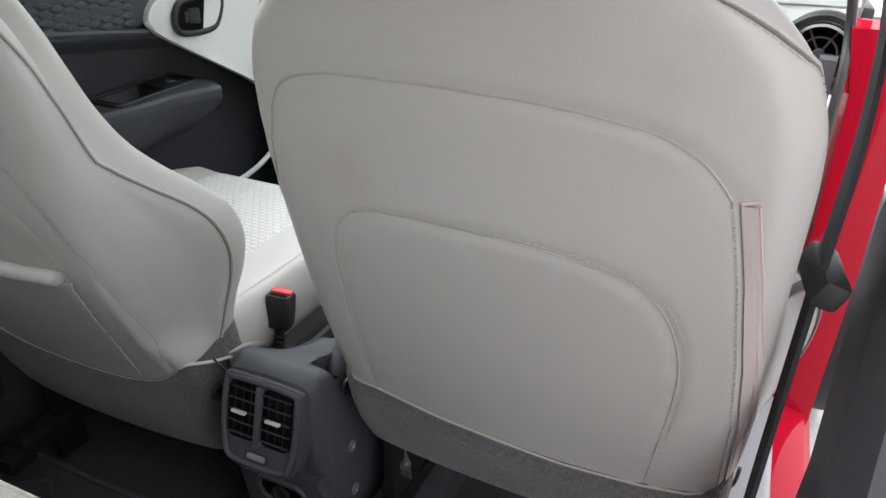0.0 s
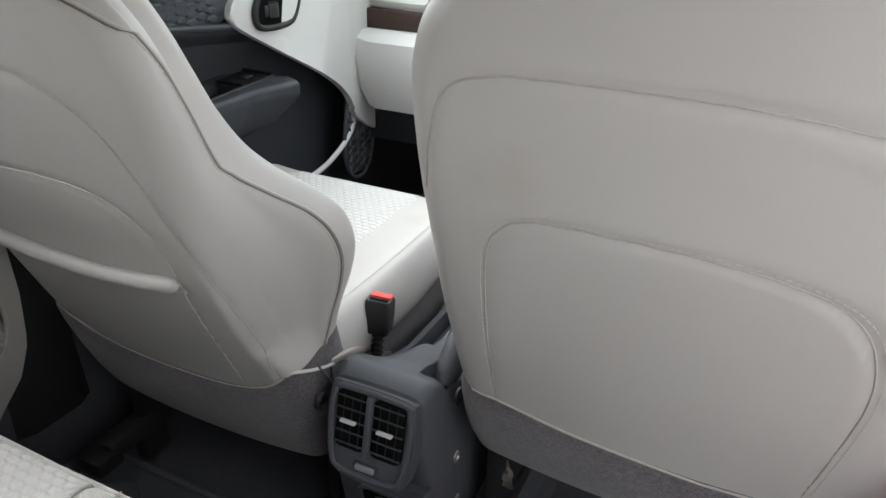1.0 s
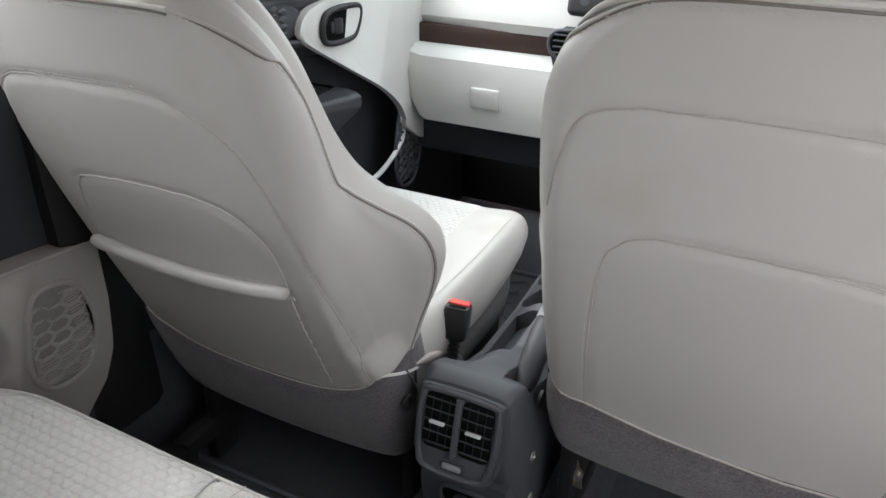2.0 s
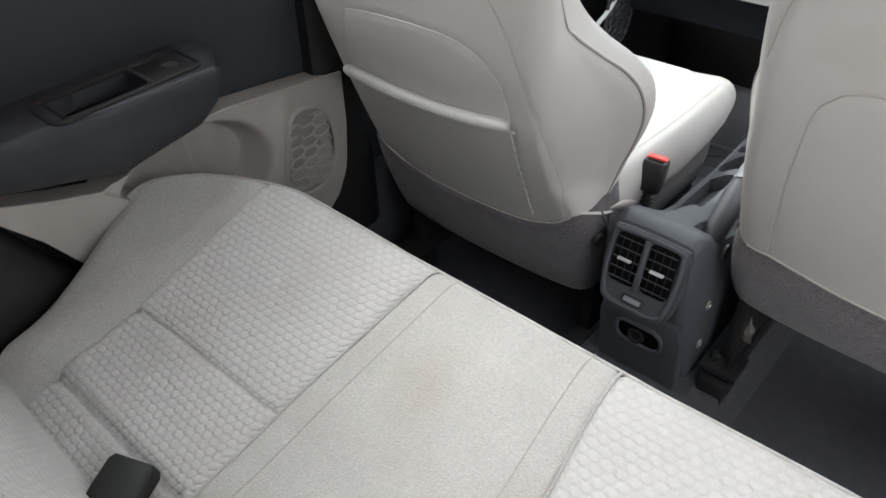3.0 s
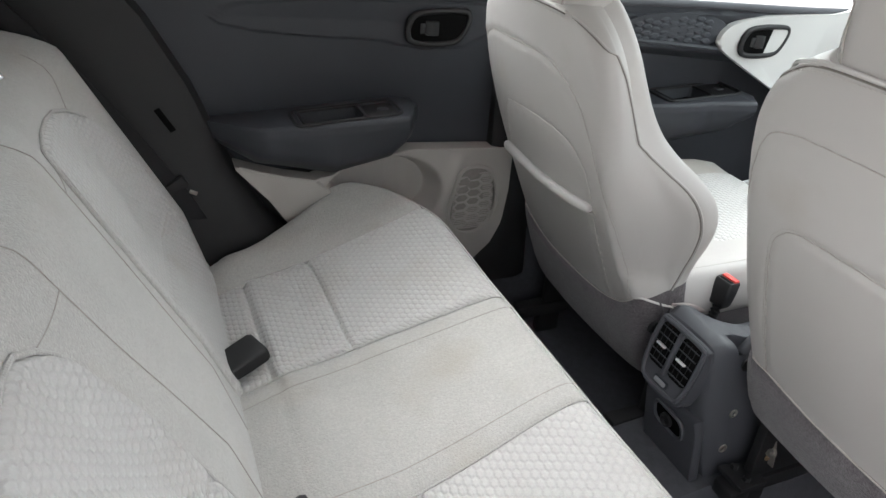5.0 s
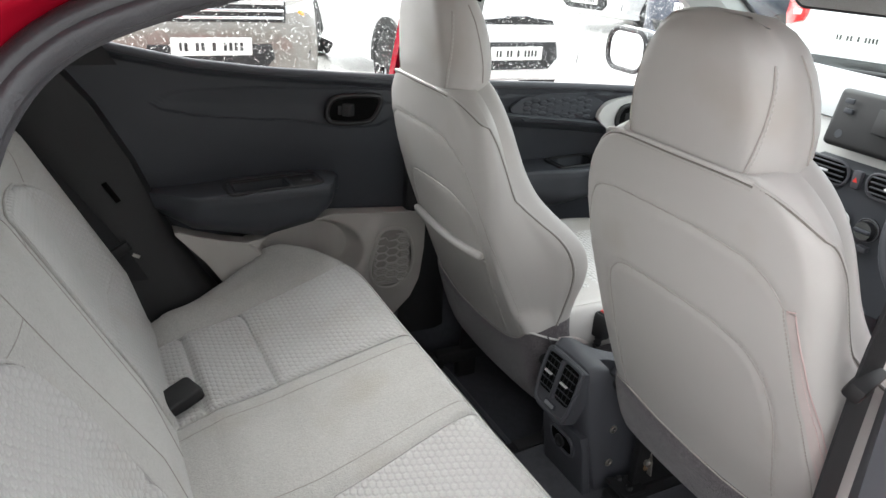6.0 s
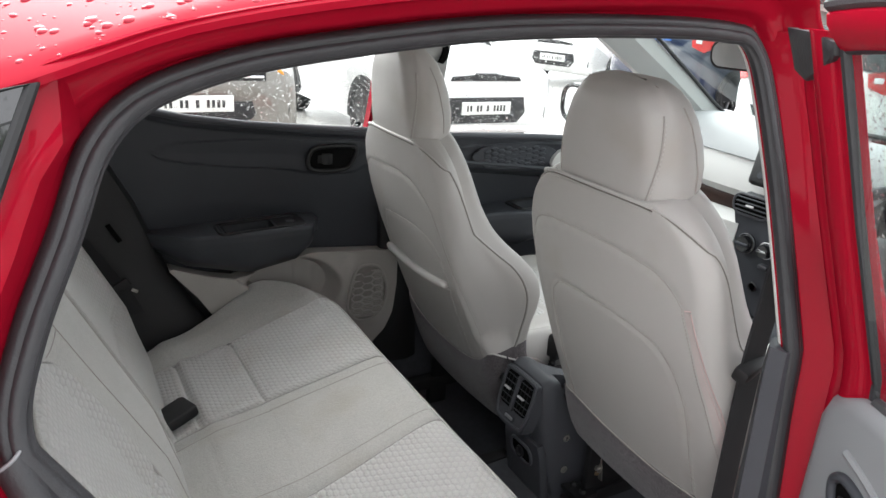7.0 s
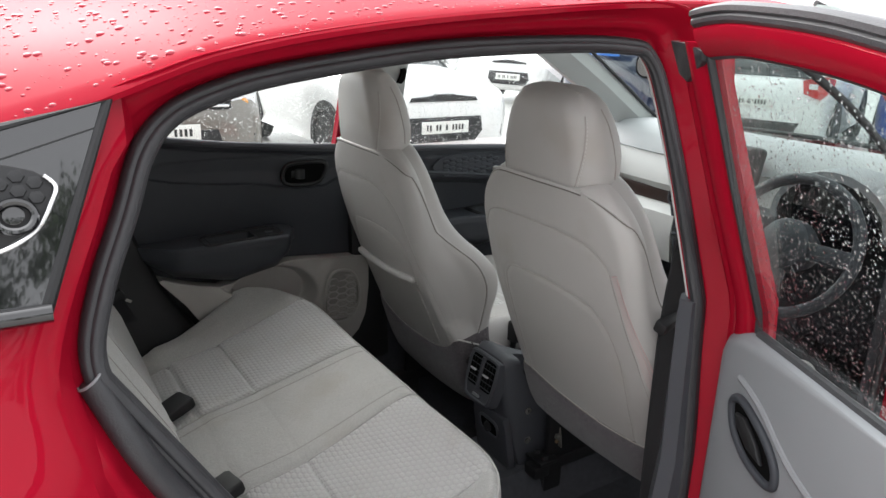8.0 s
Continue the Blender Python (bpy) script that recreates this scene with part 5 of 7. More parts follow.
part("tongue_plate", block(-0.002, -0.004, -0.016, 0.002, 0.004, 0.0, 0.001, m=pose(-0.618, -0.155, 0.667, 60, 0, 0)), STEEL, belt, "bright steel tongue")
part("belt_guide", slab([(-0.643, y, z) for y, z in ((-0.20, 0.83), (-0.19, 0.835), (-0.165, 0.79), (-0.175, 0.785))], (0.006, 0, 0), 0.001), BLACK, belt)


# ---------------------------------------------------------------- body shell
NEAR = Vector((-0.020, -0.034, 0.006))
car = thing("red_car", "wet red painted saloon car body with its rear door open", "car")


def side_x(z):
    """Plane of the door seal."""
    return 0.68 - 0.35 * max(0.0, z - 0.98) if z > 0.98 else 0.68 + 0.02 * ease((0.98 - z) / 0.3)


SEAL = [(0.572, 0.30), (0.574, 0.60), (0.574, 0.85), (0.573, 1.014), (0.572, 1.10), (0.569, 1.20), (0.560, 1.30), (0.548, 1.355), (0.520, 1.384), (0.46, 1.391), (0.36, 1.391), (0.23, 1.387), (0.10, 1.378), (-0.08, 1.355), (-0.165, 1.336), (-0.222, 1.312),
        (-0.258, 1.275), (-0.285, 1.215), (-0.318, 1.145), (-0.336, 1.085), (-0.328, 1.035), (-0.298, 0.975), (-0.256, 0.90), (-0.160, 0.76), (-0.048, 0.60), (0.045, 0.46), (0.105, 0.32)]
seal = [(p.x, p.y) for p in spline([(y + 0.013 * ease((0.25 - y) / 0.5), z, 0) for y, z in SEAL], 5)]


def outward(pts):
    """Unit normals pointing out of the opening."""
    out = []
    for i in range(len(pts)):
        a, b = pts[max(i - 1, 0)], pts[min(i + 1, len(pts) - 1)]
        t = Vector((b[0] - a[0], b[1] - a[1], 0)).normalized()
        out.append((t.y, -t.x))
    return out


nrm = outward(seal)
# the rubber sits a little inside the flange line behind and above
inset = [0.012 * ease((0.56 - y) / 0.06) * ease((z - 0.95) / 0.08) for y, z in seal]
seal = [(y - ny * k, z - nz * k) for (y, z), (ny, nz), k in zip(seal, nrm, inset)]


ROOF_EDGE = [(-1.0, 1.06), (-0.7, 1.19), (-0.376, 1.306), (-0.283, 1.333), (-0.16, 1.375), (0.037, 1.409), (0.289, 1.434), (0.48, 1.447), (0.7, 1.450), (1.06, 1.43), (1.2, 1.39), (1.75, 1.09)]
ROOF_CROWN = [(-1.0, 1.20), (-0.7, 1.35), (-0.376, 1.44), (-0.155, 1.475), (0.10, 1.495), (0.4, 1.50), (0.75, 1.50), (1.06, 1.472), (1.75, 1.15)]


def roof_edge(y):
    ez = curve(y, ROOF_EDGE)[0]
    return 0.62 - 0.30 * (ez - 1.40), ez


def jamb(depths):
    """Rings along the opening: rows (offset outwards, offset to the right)."""
    rings = []
    for (y, z), (ny, nz), far in zip(seal, nrm, inset):
        up = ease((nz - 0.5) / 0.4) if z > 1.2 else 0.0
        gap = max(0.012, roof_edge(y)[1] - z)
        k = 1 + up * (gap / 0.066 - 1)
        row = []
        for off, dx in depths:
            o = off * (k if off > 0.02 else 1) + (far * (1 - up) * min(1.0, (off - 0.02) / 0.03) if off > 0.02 else 0.0)
            yy, zz = y + ny * o, z + nz * o
            row.append(Vector((side_x(z) - 0.35 * (zz - z) * (1 if z > 0.98 else 0) * (1 - up) + dx, yy, zz)))
        rings.append(row)
    return rings


def rounded_ring(pts, n=4):
    """A smooth section through the corner points."""
    return [tuple(p)[:2] for p in spline([(a, c, 0) for a, c in pts], n, True)]


part("door_jamb", loft(jamb(rounded_ring(((-0.004, -0.004), (0.004, 0.0), (0.022, 0.004), (0.030, 0.020), (0.044, 0.030), (0.054, 0.052), (0.062, 0.068), (0.066, 0.066), (0.06, 0.02), (0.03, -0.002), (0.0, -0.006)))), True, True), RED, car)
seal_rings = jamb([(0.003 + 0.0132 * f * math.cos(radians(a)), 0.008 + 0.0125 * f * math.sin(radians(a))) for a in range(0, 360, 12) for f in (1 - 0.22 * math.exp(-((a - 72) / 11) ** 2) - 0.16 * math.exp(-((a - 150) / 10) ** 2),)])
part("door_seal", loft([r for r, (y, z) in zip(seal_rings, seal) if y > 0 or z > 1.05]), RUBBER, car, "black rubber door seal")
# pale garnish edge that shows beside the seal on the centre pillar
gar = [(y, z) for y, z in seal if y > 0.50 and 0.985 < z < 1.375]
part("opening_garnish", loft([[Vector((side_x(z) + a, y + c, z)) for a, c in ((-0.004, -0.003), (-0.009, -0.004), (-0.013, -0.001), (-0.013, 0.05), (-0.004, 0.05))] for y, z in gar]), WHITEP, car, "pale inner garnish")


# outer skin: roof side and roof, right to left
roof_rows = []
for y in span(-0.50, 1.05, 56):
    ex, ez = roof_edge(y)
    cz = curve(y, ROOF_CROWN)[0]
    row = []
    for k in range(41):
        t = -1 + 2 * k / 40
        t = math.copysign(abs(t) ** 0.8, t)
        row.append(Vector((ex * t, y, ez + (cz - ez) * (1 - abs(t) ** 2.6))))
    row = [Vector((-ex, y, ez - 0.004))] + row + [Vector((ex + 0.003, y, ez - 0.004)), Vector((ex + 0.001, y, ez - 0.010)), Vector((ex - 0.03, y, ez - 0.014)), Vector((0, y, cz - 0.045)), Vector((-ex + 0.03, y, ez - 0.02))]
    roof_rows.append(row)
roof = part("roof", loft(roof_rows), RED, car)
# pillars beside the rear screen
for sx in (1, -1):
    rows = []
    for y in span(-0.96, -0.498, 14):
        ex, ez = roof_edge(y)
        cz = curve(y, ROOF_CROWN)[0]
        rows.append([Vector((sx * ex * t, y, ez + (cz - ez) * (1 - t ** 2.6))) for t in (0.74, 0.80, 0.86, 0.92, 0.96, 1.0)] + [Vector((sx * (ex - 0.03), y, ez - 0.02)), Vector((sx * ex * 0.74, y, ez + (cz - ez) * 0.55 - 0.03))])
    part("rear_pillar", loft(rows), RED, car)
rows = []
for y in span(-0.97, -0.50, 10):
    ex, ez = roof_edge(y)
    cz = curve(y, ROOF_CROWN)[0]
    across = [(ex * t, ez + (cz - ez) * (1 - abs(t) ** 2.6) - 0.006) for t in span(-0.75, 0.75, 12)]
    rows.append([Vector((x, y, z)) for x, z in across] + [Vector((x, y, z - 0.004)) for x, z in across[::-1]])
w = part("rear_screen", loft(rows), REAR_TINT, car, "rear screen out of view, tinted to dim the light")

# headliner under it
rows = []
for y in span(-0.48, 1.0, 18):
    cz = line(y, [(-0.95, 1.25), (-0.376, 1.385), (0.10, 1.44), (0.4, 1.445), (0.9, 1.40)])[0]
    ex = roof_edge(y)[0] - 0.075
    ez = min(roof_edge(y)[1] - 0.012, cz - 0.004)
    rows.append([Vector((ex * t, y, ez + (cz - ez) * (1 - abs(t) ** 3))) for t in span(-1, 1, 16)] + [Vector((ex, y, ez + 0.008)), Vector((-ex, y, ez + 0.008))])
tagged(part("ceiling", loft(rows), HEADLINER), "grey fabric headliner under the roof", "headliner", kind="structure")
# rear quarter: outer skin under the roof behind the opening
q = []
for z in span(0.30, 1.335, 42):
    # front edge follows the opening, rear edge runs off
    cand = [(y, zz) for (y, zz), n_ in zip(seal, nrm) if y < 0.15]
    fy = line(-z, [(-p[1], p[0]) for p in cand])[0] - 0.062 * (0.7 + 0.5 * ease((1.1 - z) / 0.3))
    if z > 1.2:
        fy = min(fy, -0.264)
    x0 = side_x(z) + 0.062
    yb = min(line(z, [(e, a) for a, e in ROOF_EDGE if a < 0.5])[0] + 0.012, fy - 0.035)
    bulge = line(z, [(0.3, 0.09), (0.75, 0.10), (0.95, 0.075), (1.06, 0.03), (1.15, 0.012), (1.32, 0.0)])[0]
    q.append([Vector((x0 - 0.05, fy + 0.02, z)), Vector((x0 - 0.004, fy + 0.006, z)), Vector((x0 + 0.004, fy - 0.006, z)), Vector((x0 + bulge * 0.35 + 0.004, fy - 0.03, z)), Vector((x0 + bulge * 0.8, max(fy - 0.10, yb), z)), Vector((x0 + bulge, max(fy - 0.22, yb), z)), Vector((x0 + bulge, max(fy - 0.6, yb), z)), Vector((x0 - 0.05, max(fy - 0.6, yb), z))])
part("rear_quarter", loft(q), RED, car)
# glossy black corner garnish with a hexagon badge
def garn(y, z, d=0.0):
    return Vector((0.76 - 0.38 * (z - 0.98) + d, y + 0.016, z))


g0 = [(-0.290, 1.328), (-0.368, 1.150), (-0.385, 1.150), (-0.62, 1.165), (-0.80, 1.175), (-0.62, 1.235), (-0.42, 1.30)]
part("corner_garnish", slab([garn(y, z, 0.004) for y, z in g0], (0.010, 0, 0.003), 0.002), GLOSS, car, "gloss black corner garnish")
part("garnish_frame", tube([garn(y, z, 0.012) for y, z in g0], 0.006, 8, True), DARKER, car)
part("garnish_sill", tube([garn(y, z, 0.018) for y, z in ((-0.362, 1.154), (-0.45, 1.154), (-0.80, 1.167))], 0.009, 10), GLOSS, car)
part("garnish_crease", tube([garn(y, z, 0.0145) for y, z in ((-0.46, 1.262), (-0.379, 1.284), (-0.302, 1.306))], 0.0012, 6), DARKER, car)
badge = [(-0.36, 1.272), (-0.345, 1.262), (-0.347, 1.25), (-0.362, 1.226), (-0.39, 1.211), (-0.45, 1.20), (-0.50, 1.235), (-0.47, 1.27), (-0.42, 1.283), (-0.38, 1.278)]
part("garnish_badge", slab([garn(y, z, 0.014) for y, z in badge], (0.002, 0, 0), 0.001), DARKER, car)
for i in range(8):
    for j in range(5):
        y, z = -0.36 - 0.0135 * i, 1.225 + (j + 0.5 * (i % 2)) * 0.0125
        if line(-y, [(0.34, 1.255), (0.362, 1.230), (0.39, 1.216), (0.45, 1.208)])[0] < z < line(-y, [(0.34, 1.26), (0.36, 1.268), (0.38, 1.273), (0.45, 1.272)])[0] and math.hypot(y + 0.377, (z - 1.236) * 1.2) > 0.022:
            part("hex_boss", slab([garn(y + 0.0072 * math.cos(radians(60 * k)), z + 0.0060 * math.sin(radians(60 * k)), 0.0155) for k in range(6)], (0.0022, 0, 0), 0.0012, 1), DARKER, car)
part("badge_ring", tube([garn(-0.379 + 0.0155 * math.cos(a), 1.236 + 0.0125 * math.sin(a), 0.019) for a in [2 * math.pi * k / 28 for k in range(28)]], 0.0036, 8, True), GLOSS, car)
part("badge_ring_inset", slab([garn(-0.380 + 0.009 * math.cos(a), 1.237 + 0.008 * math.sin(a), 0.016) for a in [2 * math.pi * k / 20 for k in range(20)]], (0.003, 0, 0), 0.001), GLOSS, car)
part("badge_rim", tube(spline([garn(y, z, 0.0175) for y, z in ((-0.352, 1.268), (-0.344, 1.258), (-0.349, 1.245), (-0.363, 1.224), (-0.392, 1.209), (-0.45, 1.198))], 6), 0.0022, 8), CHROME, car)
# B pillar, near side
b = []
for z, y0, y1 in ((0.25, 0.585, 0.70), (0.7, 0.59, 0.71), (0.98, 0.592, 0.70), (1.2, 0.585, 0.675), (1.33, 0.575, 0.665), (1.385, 0.57, 0.68)):
    x = side_x(z)
    b.append([Vector((x - 0.006, y0, z)), Vector((x + 0.02, y0, z)), Vector((x + 0.062, y0 + 0.02, z)), Vector((x + 0.07, y0 + 0.03, z)), Vector((x + 0.07, y1, z)), Vector((x + 0.03, y1 + 0.02, z)), Vector((x + 0.002, y1 + 0.02, z))])
part("centre_pillar", loft([spline(r, 3, True) for r in b]), RED, car)
b = []
for z, y0, y1, d in ((0.25, 0.46, 0.70, 0.045), (0.45, 0.52, 0.69, 0.045), (0.7, 0.545, 0.675, 0.04), (0.95, 0.556, 0.665, 0.032), (0.985, 0.558, 0.664, 0.028)):
    x = side_x(z)
    b.append([Vector((x + 0.012, y0, z)), Vector((x - d * 0.4, y0 - 0.004, z)), Vector((x - d, y0 + 0.02, z)), Vector((x - d - 0.004, y1 - 0.02, z)), Vector((x - d * 0.3, y1, z)), Vector((x + 0.012, y1, z))])
part("pillar_lower_trim", loft(b), GREYP, car, "grey plastic lower pillar trim")
part("pillar_inner_trim", loft([[Vector((side_x(z) - 0.004, 0.586, z)), Vector((side_x(z) - 0.011, 0.592, z)), Vector((side_x(z) - 0.006, 0.675, z)), Vector((side_x(z) + 0.004, 0.682, z))] for z in (0.97, 1.1, 1.25, 1.38)]), DARKER, car, "black inner pillar trim")
# C side lower trim inside the near opening
cl = [(-0.334, 1.058), (-0.304, 0.985), (-0.260, 0.90), (-0.158, 0.75), (-0.045, 0.585), (0.06, 0.43), (0.115, 0.30)]
arch = [(p.x, p.y) for p in spline([(a + 0.013 * ease((0.25 - a) / 0.5), c, 0) for a, c in cl], 5)]
arch_rows = [[Vector((side_x(z) + dx, y + 0.80 * o, z + 0.60 * o)) for dx, o in rounded_ring(((0.006, -0.014), (0.018, -0.010), (0.022, 0.000), (0.019, 0.010), (0.004, 0.016), (-0.03, 0.014), (-0.03, -0.012)), 3)] for y, z in arch]
part("wheel_arch_trim", loft(arch_rows), RUBBER, car, "charcoal plastic wheel arch trim")
part("arch_trim_edge", tube(arch_rows[0], 0.0016, 6, True), MIDGREY, car, "pale cut edge of the arch trim")
# wheel house behind the seat edge, near side
part("wheelhouse", loft([[Vector((x, y0, z)), Vector((x, y1, z)), Vector((x - 0.04, y1 - 0.01, z)), Vector((x - 0.05, y0, z))] for z, x, y0, y1 in ((0.3, 0.66, -0.6, 0.12), (0.6, 0.66, -0.6, -0.02), (0.9, 0.655, -0.6, -0.23), (1.03, 0.65, -0.6, -0.31), (1.15, 0.61, -0.6, -0.30), (1.3, 0.56, -0.6, -0.235))]), DARKER, car)
# sill
part("sill_plate", block(0.57, 0.70, 0.24, 0.693, 1.33, 0.316, 0.012, 3), MIDGREY, car, "scuffed grey plastic sill plate")
part("dash_end_strip", loft([[Vector((x, y, z)) for x, y in ((0.618, 1.33), (0.621, 1.316), (0.642, 1.316), (0.645, 1.36), (0.618, 1.36))] for z in (0.42, 0.62, 0.80, 0.95)]), GREYP, car)
part("door_sill", slab([(x, -0.3, z) for x, z in ((0.62, 0.185), (0.62, 0.29), (0.69, 0.305), (0.75, 0.28), (0.78, 0.2), (0.76, 0.15))], (0, 2.0, 0), 0.01), RED, car)
# front door opening, near side: hinge pillar and seal
part("hinge_pillar", loft([[Vector((x + d, y, z)) for d, y in ((-0.05, 1.36), (-0.05, 1.322), (0.0, 1.33), (0.04, 1.345), (0.05, 1.43), (-0.05, 1.45))] for z, x in ((0.2, 0.72), (0.6, 0.725), (0.9, 0.72), (1.0, 0.70))]), RED, car)
part("front_door_seal", tube(spline([(0.655, 1.30, 0.30), (0.654, 1.308, 0.6), (0.653, 1.310, 0.9), (0.645, 1.34, 1.02), (0.60, 1.20, 1.20), (0.555, 0.98, 1.34), (0.545, 0.85, 1.375), (0.555, 0.70, 1.37), (0.60, 0.685, 1.2), (0.67, 0.69, 0.98), (0.68, 0.70, 0.5), (0.675, 0.71, 0.30)], 6), 0.008, 10), RUBBER, car)
for sx in (1, -1):
    part("windscreen_pillar", loft([[Vector((sx * (x + a), y + c, z + e)) for a, c, e in ((0.03, -0.03, -0.012), (0.035, 0.03, 0.008), (-0.01, 0.055, 0.042), (-0.052, 0.05, 0.048), (-0.062, 0.0, 0.02), (-0.03, -0.04, -0.022))] for x, y, z in ((0.665, 1.97, 0.93), (0.65, 1.74, 1.045), (0.625, 1.50, 1.190), (0.59, 1.24, 1.330), (0.55, 0.95, 1.420))]), PILLAR, car, "pale windscreen pillar trim")
    part("windscreen_pillar_skin", loft([[Vector((sx * (x + a), y + c, z + e)) for a, c, e in ((0.036, -0.012, 0.002), (0.052, 0.0, 0.004), (0.045, 0.05, 0.02), (0.005, 0.06, 0.034), (0.0, 0.05, 0.026), (0.033, 0.035, 0.008))] for x, y, z in ((0.65, 1.74, 1.045), (0.625, 1.50, 1.190), (0.59, 1.24, 1.330), (0.55, 0.95, 1.420))]), RED, car)
    part("windscreen_edge", tube(spline([(sx * (x - 0.058), y + 0.052, z + 0.050) for x, y, z in ((0.655, 1.90, 0.968), (0.65, 1.74, 1.045), (0.625, 1.50, 1.190), (0.59, 1.24, 1.330), (0.55, 0.95, 1.420))], 6), 0.006, 8), DARKER, car, "black glazing edge of the windscreen")
part("windscreen_foot", tube(spline([(-0.60, 1.94, 1.034), (-0.52, 2.00, 1.050), (-0.3, 2.04, 1.058), (0.0, 2.05, 1.062), (0.3, 2.04, 1.058), (0.52, 2.00, 1.050), (0.60, 1.94, 1.034)], 6), 0.008, 8), DARKER, car, "black glazing edge at the windscreen foot")
# far side: belt line skin, pillars and window frames
part("far_side_skin", loft([[Vector((-0.80, y, 0.25)), Vector((-0.84, y, 0.6)), Vector((-0.82, y, 0.9)), Vector((-0.79, y, sill(y) - 0.075)), Vector((-0.75, y, sill(y) - 0.075)), Vector((-0.76, y, 0.9)), Vector((-0.76, y, 0.25))] for y in span(-0.9, 1.6, 20)]), RED, car)
part("far_roof_rail", loft([[Vector((-ex - a, y, z + c)) for a, c in ((0.01, 0.0), (0.0, -0.04), (-0.045, -0.05), (-0.06, -0.02), (-0.05, 0.0))] for y, ex, z in ((-0.6, 0.645, 1.24), (-0.376, 0.627, 1.310), (-0.28, 0.62, 1.335), (-0.155, 0.607, 1.374), (0.045, 0.597, 1.409), (0.3, 0.59, 1.435), (0.6, 0.586, 1.446), (0.85, 0.585, 1.43))]), RED, car)
part("far_door_frame", loft([[Vector((-0.735 + 0.32 * (z - 1.03) - a, y + c, z)) for a, c in ((0.02, -0.088), (0.02, 0.05), (-0.01, 0.05), (-0.01, -0.088))] for z, y in ((1.02, 0.60), (1.2, 0.605), (1.42, 0.61))]), RED, car)
part("far_corner", loft([[Vector((-0.70 + 0.33 * (z - 1.03) - a, y + c, z)) for a, c in ((0.03, -0.4), (0.03, 0.0), (-0.02, 0.02), (-0.02, -0.4))] for z, y in ((1.08, -0.16), (1.13, -0.19), (1.2, -0.16), (1.27, -0.10), (1.34, 0.02))]), DARKER, car, "black inner corner trim")
# window glass
for nm, pts in (("rear_window", ((-0.745, -0.25, 1.08), (-0.755, 0.56, 1.03), (-0.635, 0.57, 1.40), (-0.63, 0.1, 1.39), (-0.655, -0.2, 1.31))), ("front_window", ((-0.755, 0.65, 1.03), (-0.755, 1.62, 1.0), (-0.685, 1.42, 1.20), (-0.64, 1.15, 1.34), (-0.62, 0.9, 1.41), (-0.63, 0.66, 1.415)))):
    w = part(nm, slab(pts, (-0.004, 0, 0)), CLEAR, car, "rain-spotted side window glass")
    w.visible_shadow = False
w = part("windscreen", loft([[Vector((x * s, y - 0.05 * (x / 0.6) ** 2, z)) for x in span(-0.62, 0.62, 12)] + [Vector((x * s, y - 0.05 * (x / 0.6) ** 2, z - 0.005)) for x in span(0.62, -0.62, 12)] for y, z, s in ((2.12, 1.03, 1.0), (1.76, 1.19, 0.97), (1.42, 1.352, 0.93), (1.02, 1.468, 0.88))]), GLASS, car, "clear windscreen")
w.visible_shadow = False
part("bonnet", loft([[Vector((x, y, z - 0.11 * (abs(x) / w) ** 4)) for x in span(-w, w, 20)] + [Vector((w, y, low)), Vector((-w, y, low))] for y, z, w, low in ((2.11, 0.98, 0.80, 0.45), (2.3, 0.955, 0.80, 0.42), (2.6, 0.905, 0.785, 0.36), (2.82, 0.845, 0.74, 0.32), (2.96, 0.77, 0.67, 0.30), (3.04, 0.67, 0.59, 0.32), (3.07, 0.58, 0.52, 0.36))]), RED, car)
part("cowl", block(-0.72, 1.90, 0.9, 0.72, 2.12, 0.97, 0.01), DARKER, car)
part("firewall", block(-0.78, 2.05, 0.2, 0.78, 2.1, 0.93, 0.01), DARKER, car)
part("tail", loft([[Vector((x, y, z)) for x, z in rounded(0, (top + low) / 2, 2 * w, top - low, 0.10, 6)] for y, w, top, low in ((-0.62, 0.72, 1.05, 0.30), (-1.10, 0.72, 1.05, 0.28), (-1.45, 0.71, 1.04, 0.28), (-1.66, 0.68, 1.01, 0.30), (-1.80, 0.63, 0.95, 0.33), (-1.88, 0.56, 0.86, 0.38), (-1.90, 0.48, 0.76, 0.44))]), RED, car)
part("parcel_shelf", block(-0.66, -1.0, 1.0, 0.66, -0.46, 1.05, 0.01), DARKER, car)
for wx in (-0.74, 0.74):
    for wy in (-0.62, 1.85 + 0.0):
        wh = part("wheel", lathe(((0.12, -0.09), (0.27, -0.09), (0.30, -0.07), (0.30, 0.07), (0.27, 0.09), (0.20, 0.085), (0.19, 0.05), (0.04, 0.06), (0.0, 0.06)), 36, pose(wx * 1.02, wy, 0.30, 0, 90 if wx > 0 else -90, 0)), DARKER, car)


# the parts round the near opening are laid out from the pillar and set in place together
for ob in list(car.children):
    if ob.name.split(".")[0] in ("door_jamb", "door_seal", "opening_garnish", "roof", "rear_pillar", "rear_quarter", "corner_garnish", "garnish_frame", "garnish_sill", "garnish_crease", "garnish_badge", "hex_boss", "badge_ring", "badge_ring_inset", "badge_rim", "centre_pillar", "pillar_lower_trim", "pillar_inner_trim", "wheel_arch_trim", "arch_trim_edge", "wheelhouse", "sill_plate", "dash_end_strip", "door_sill", "hinge_pillar", "front_door_seal"):
        ob.location = NEAR


# ---------------------------------------------------------------- open rear door, near side
HINGE = Vector((0.775, 0.575, 0.0))
DDIR = Vector((0.898, -0.44, 0.0)).normalized()
DIN = Vector((-0.44, -0.898, 0.0)).normalized()


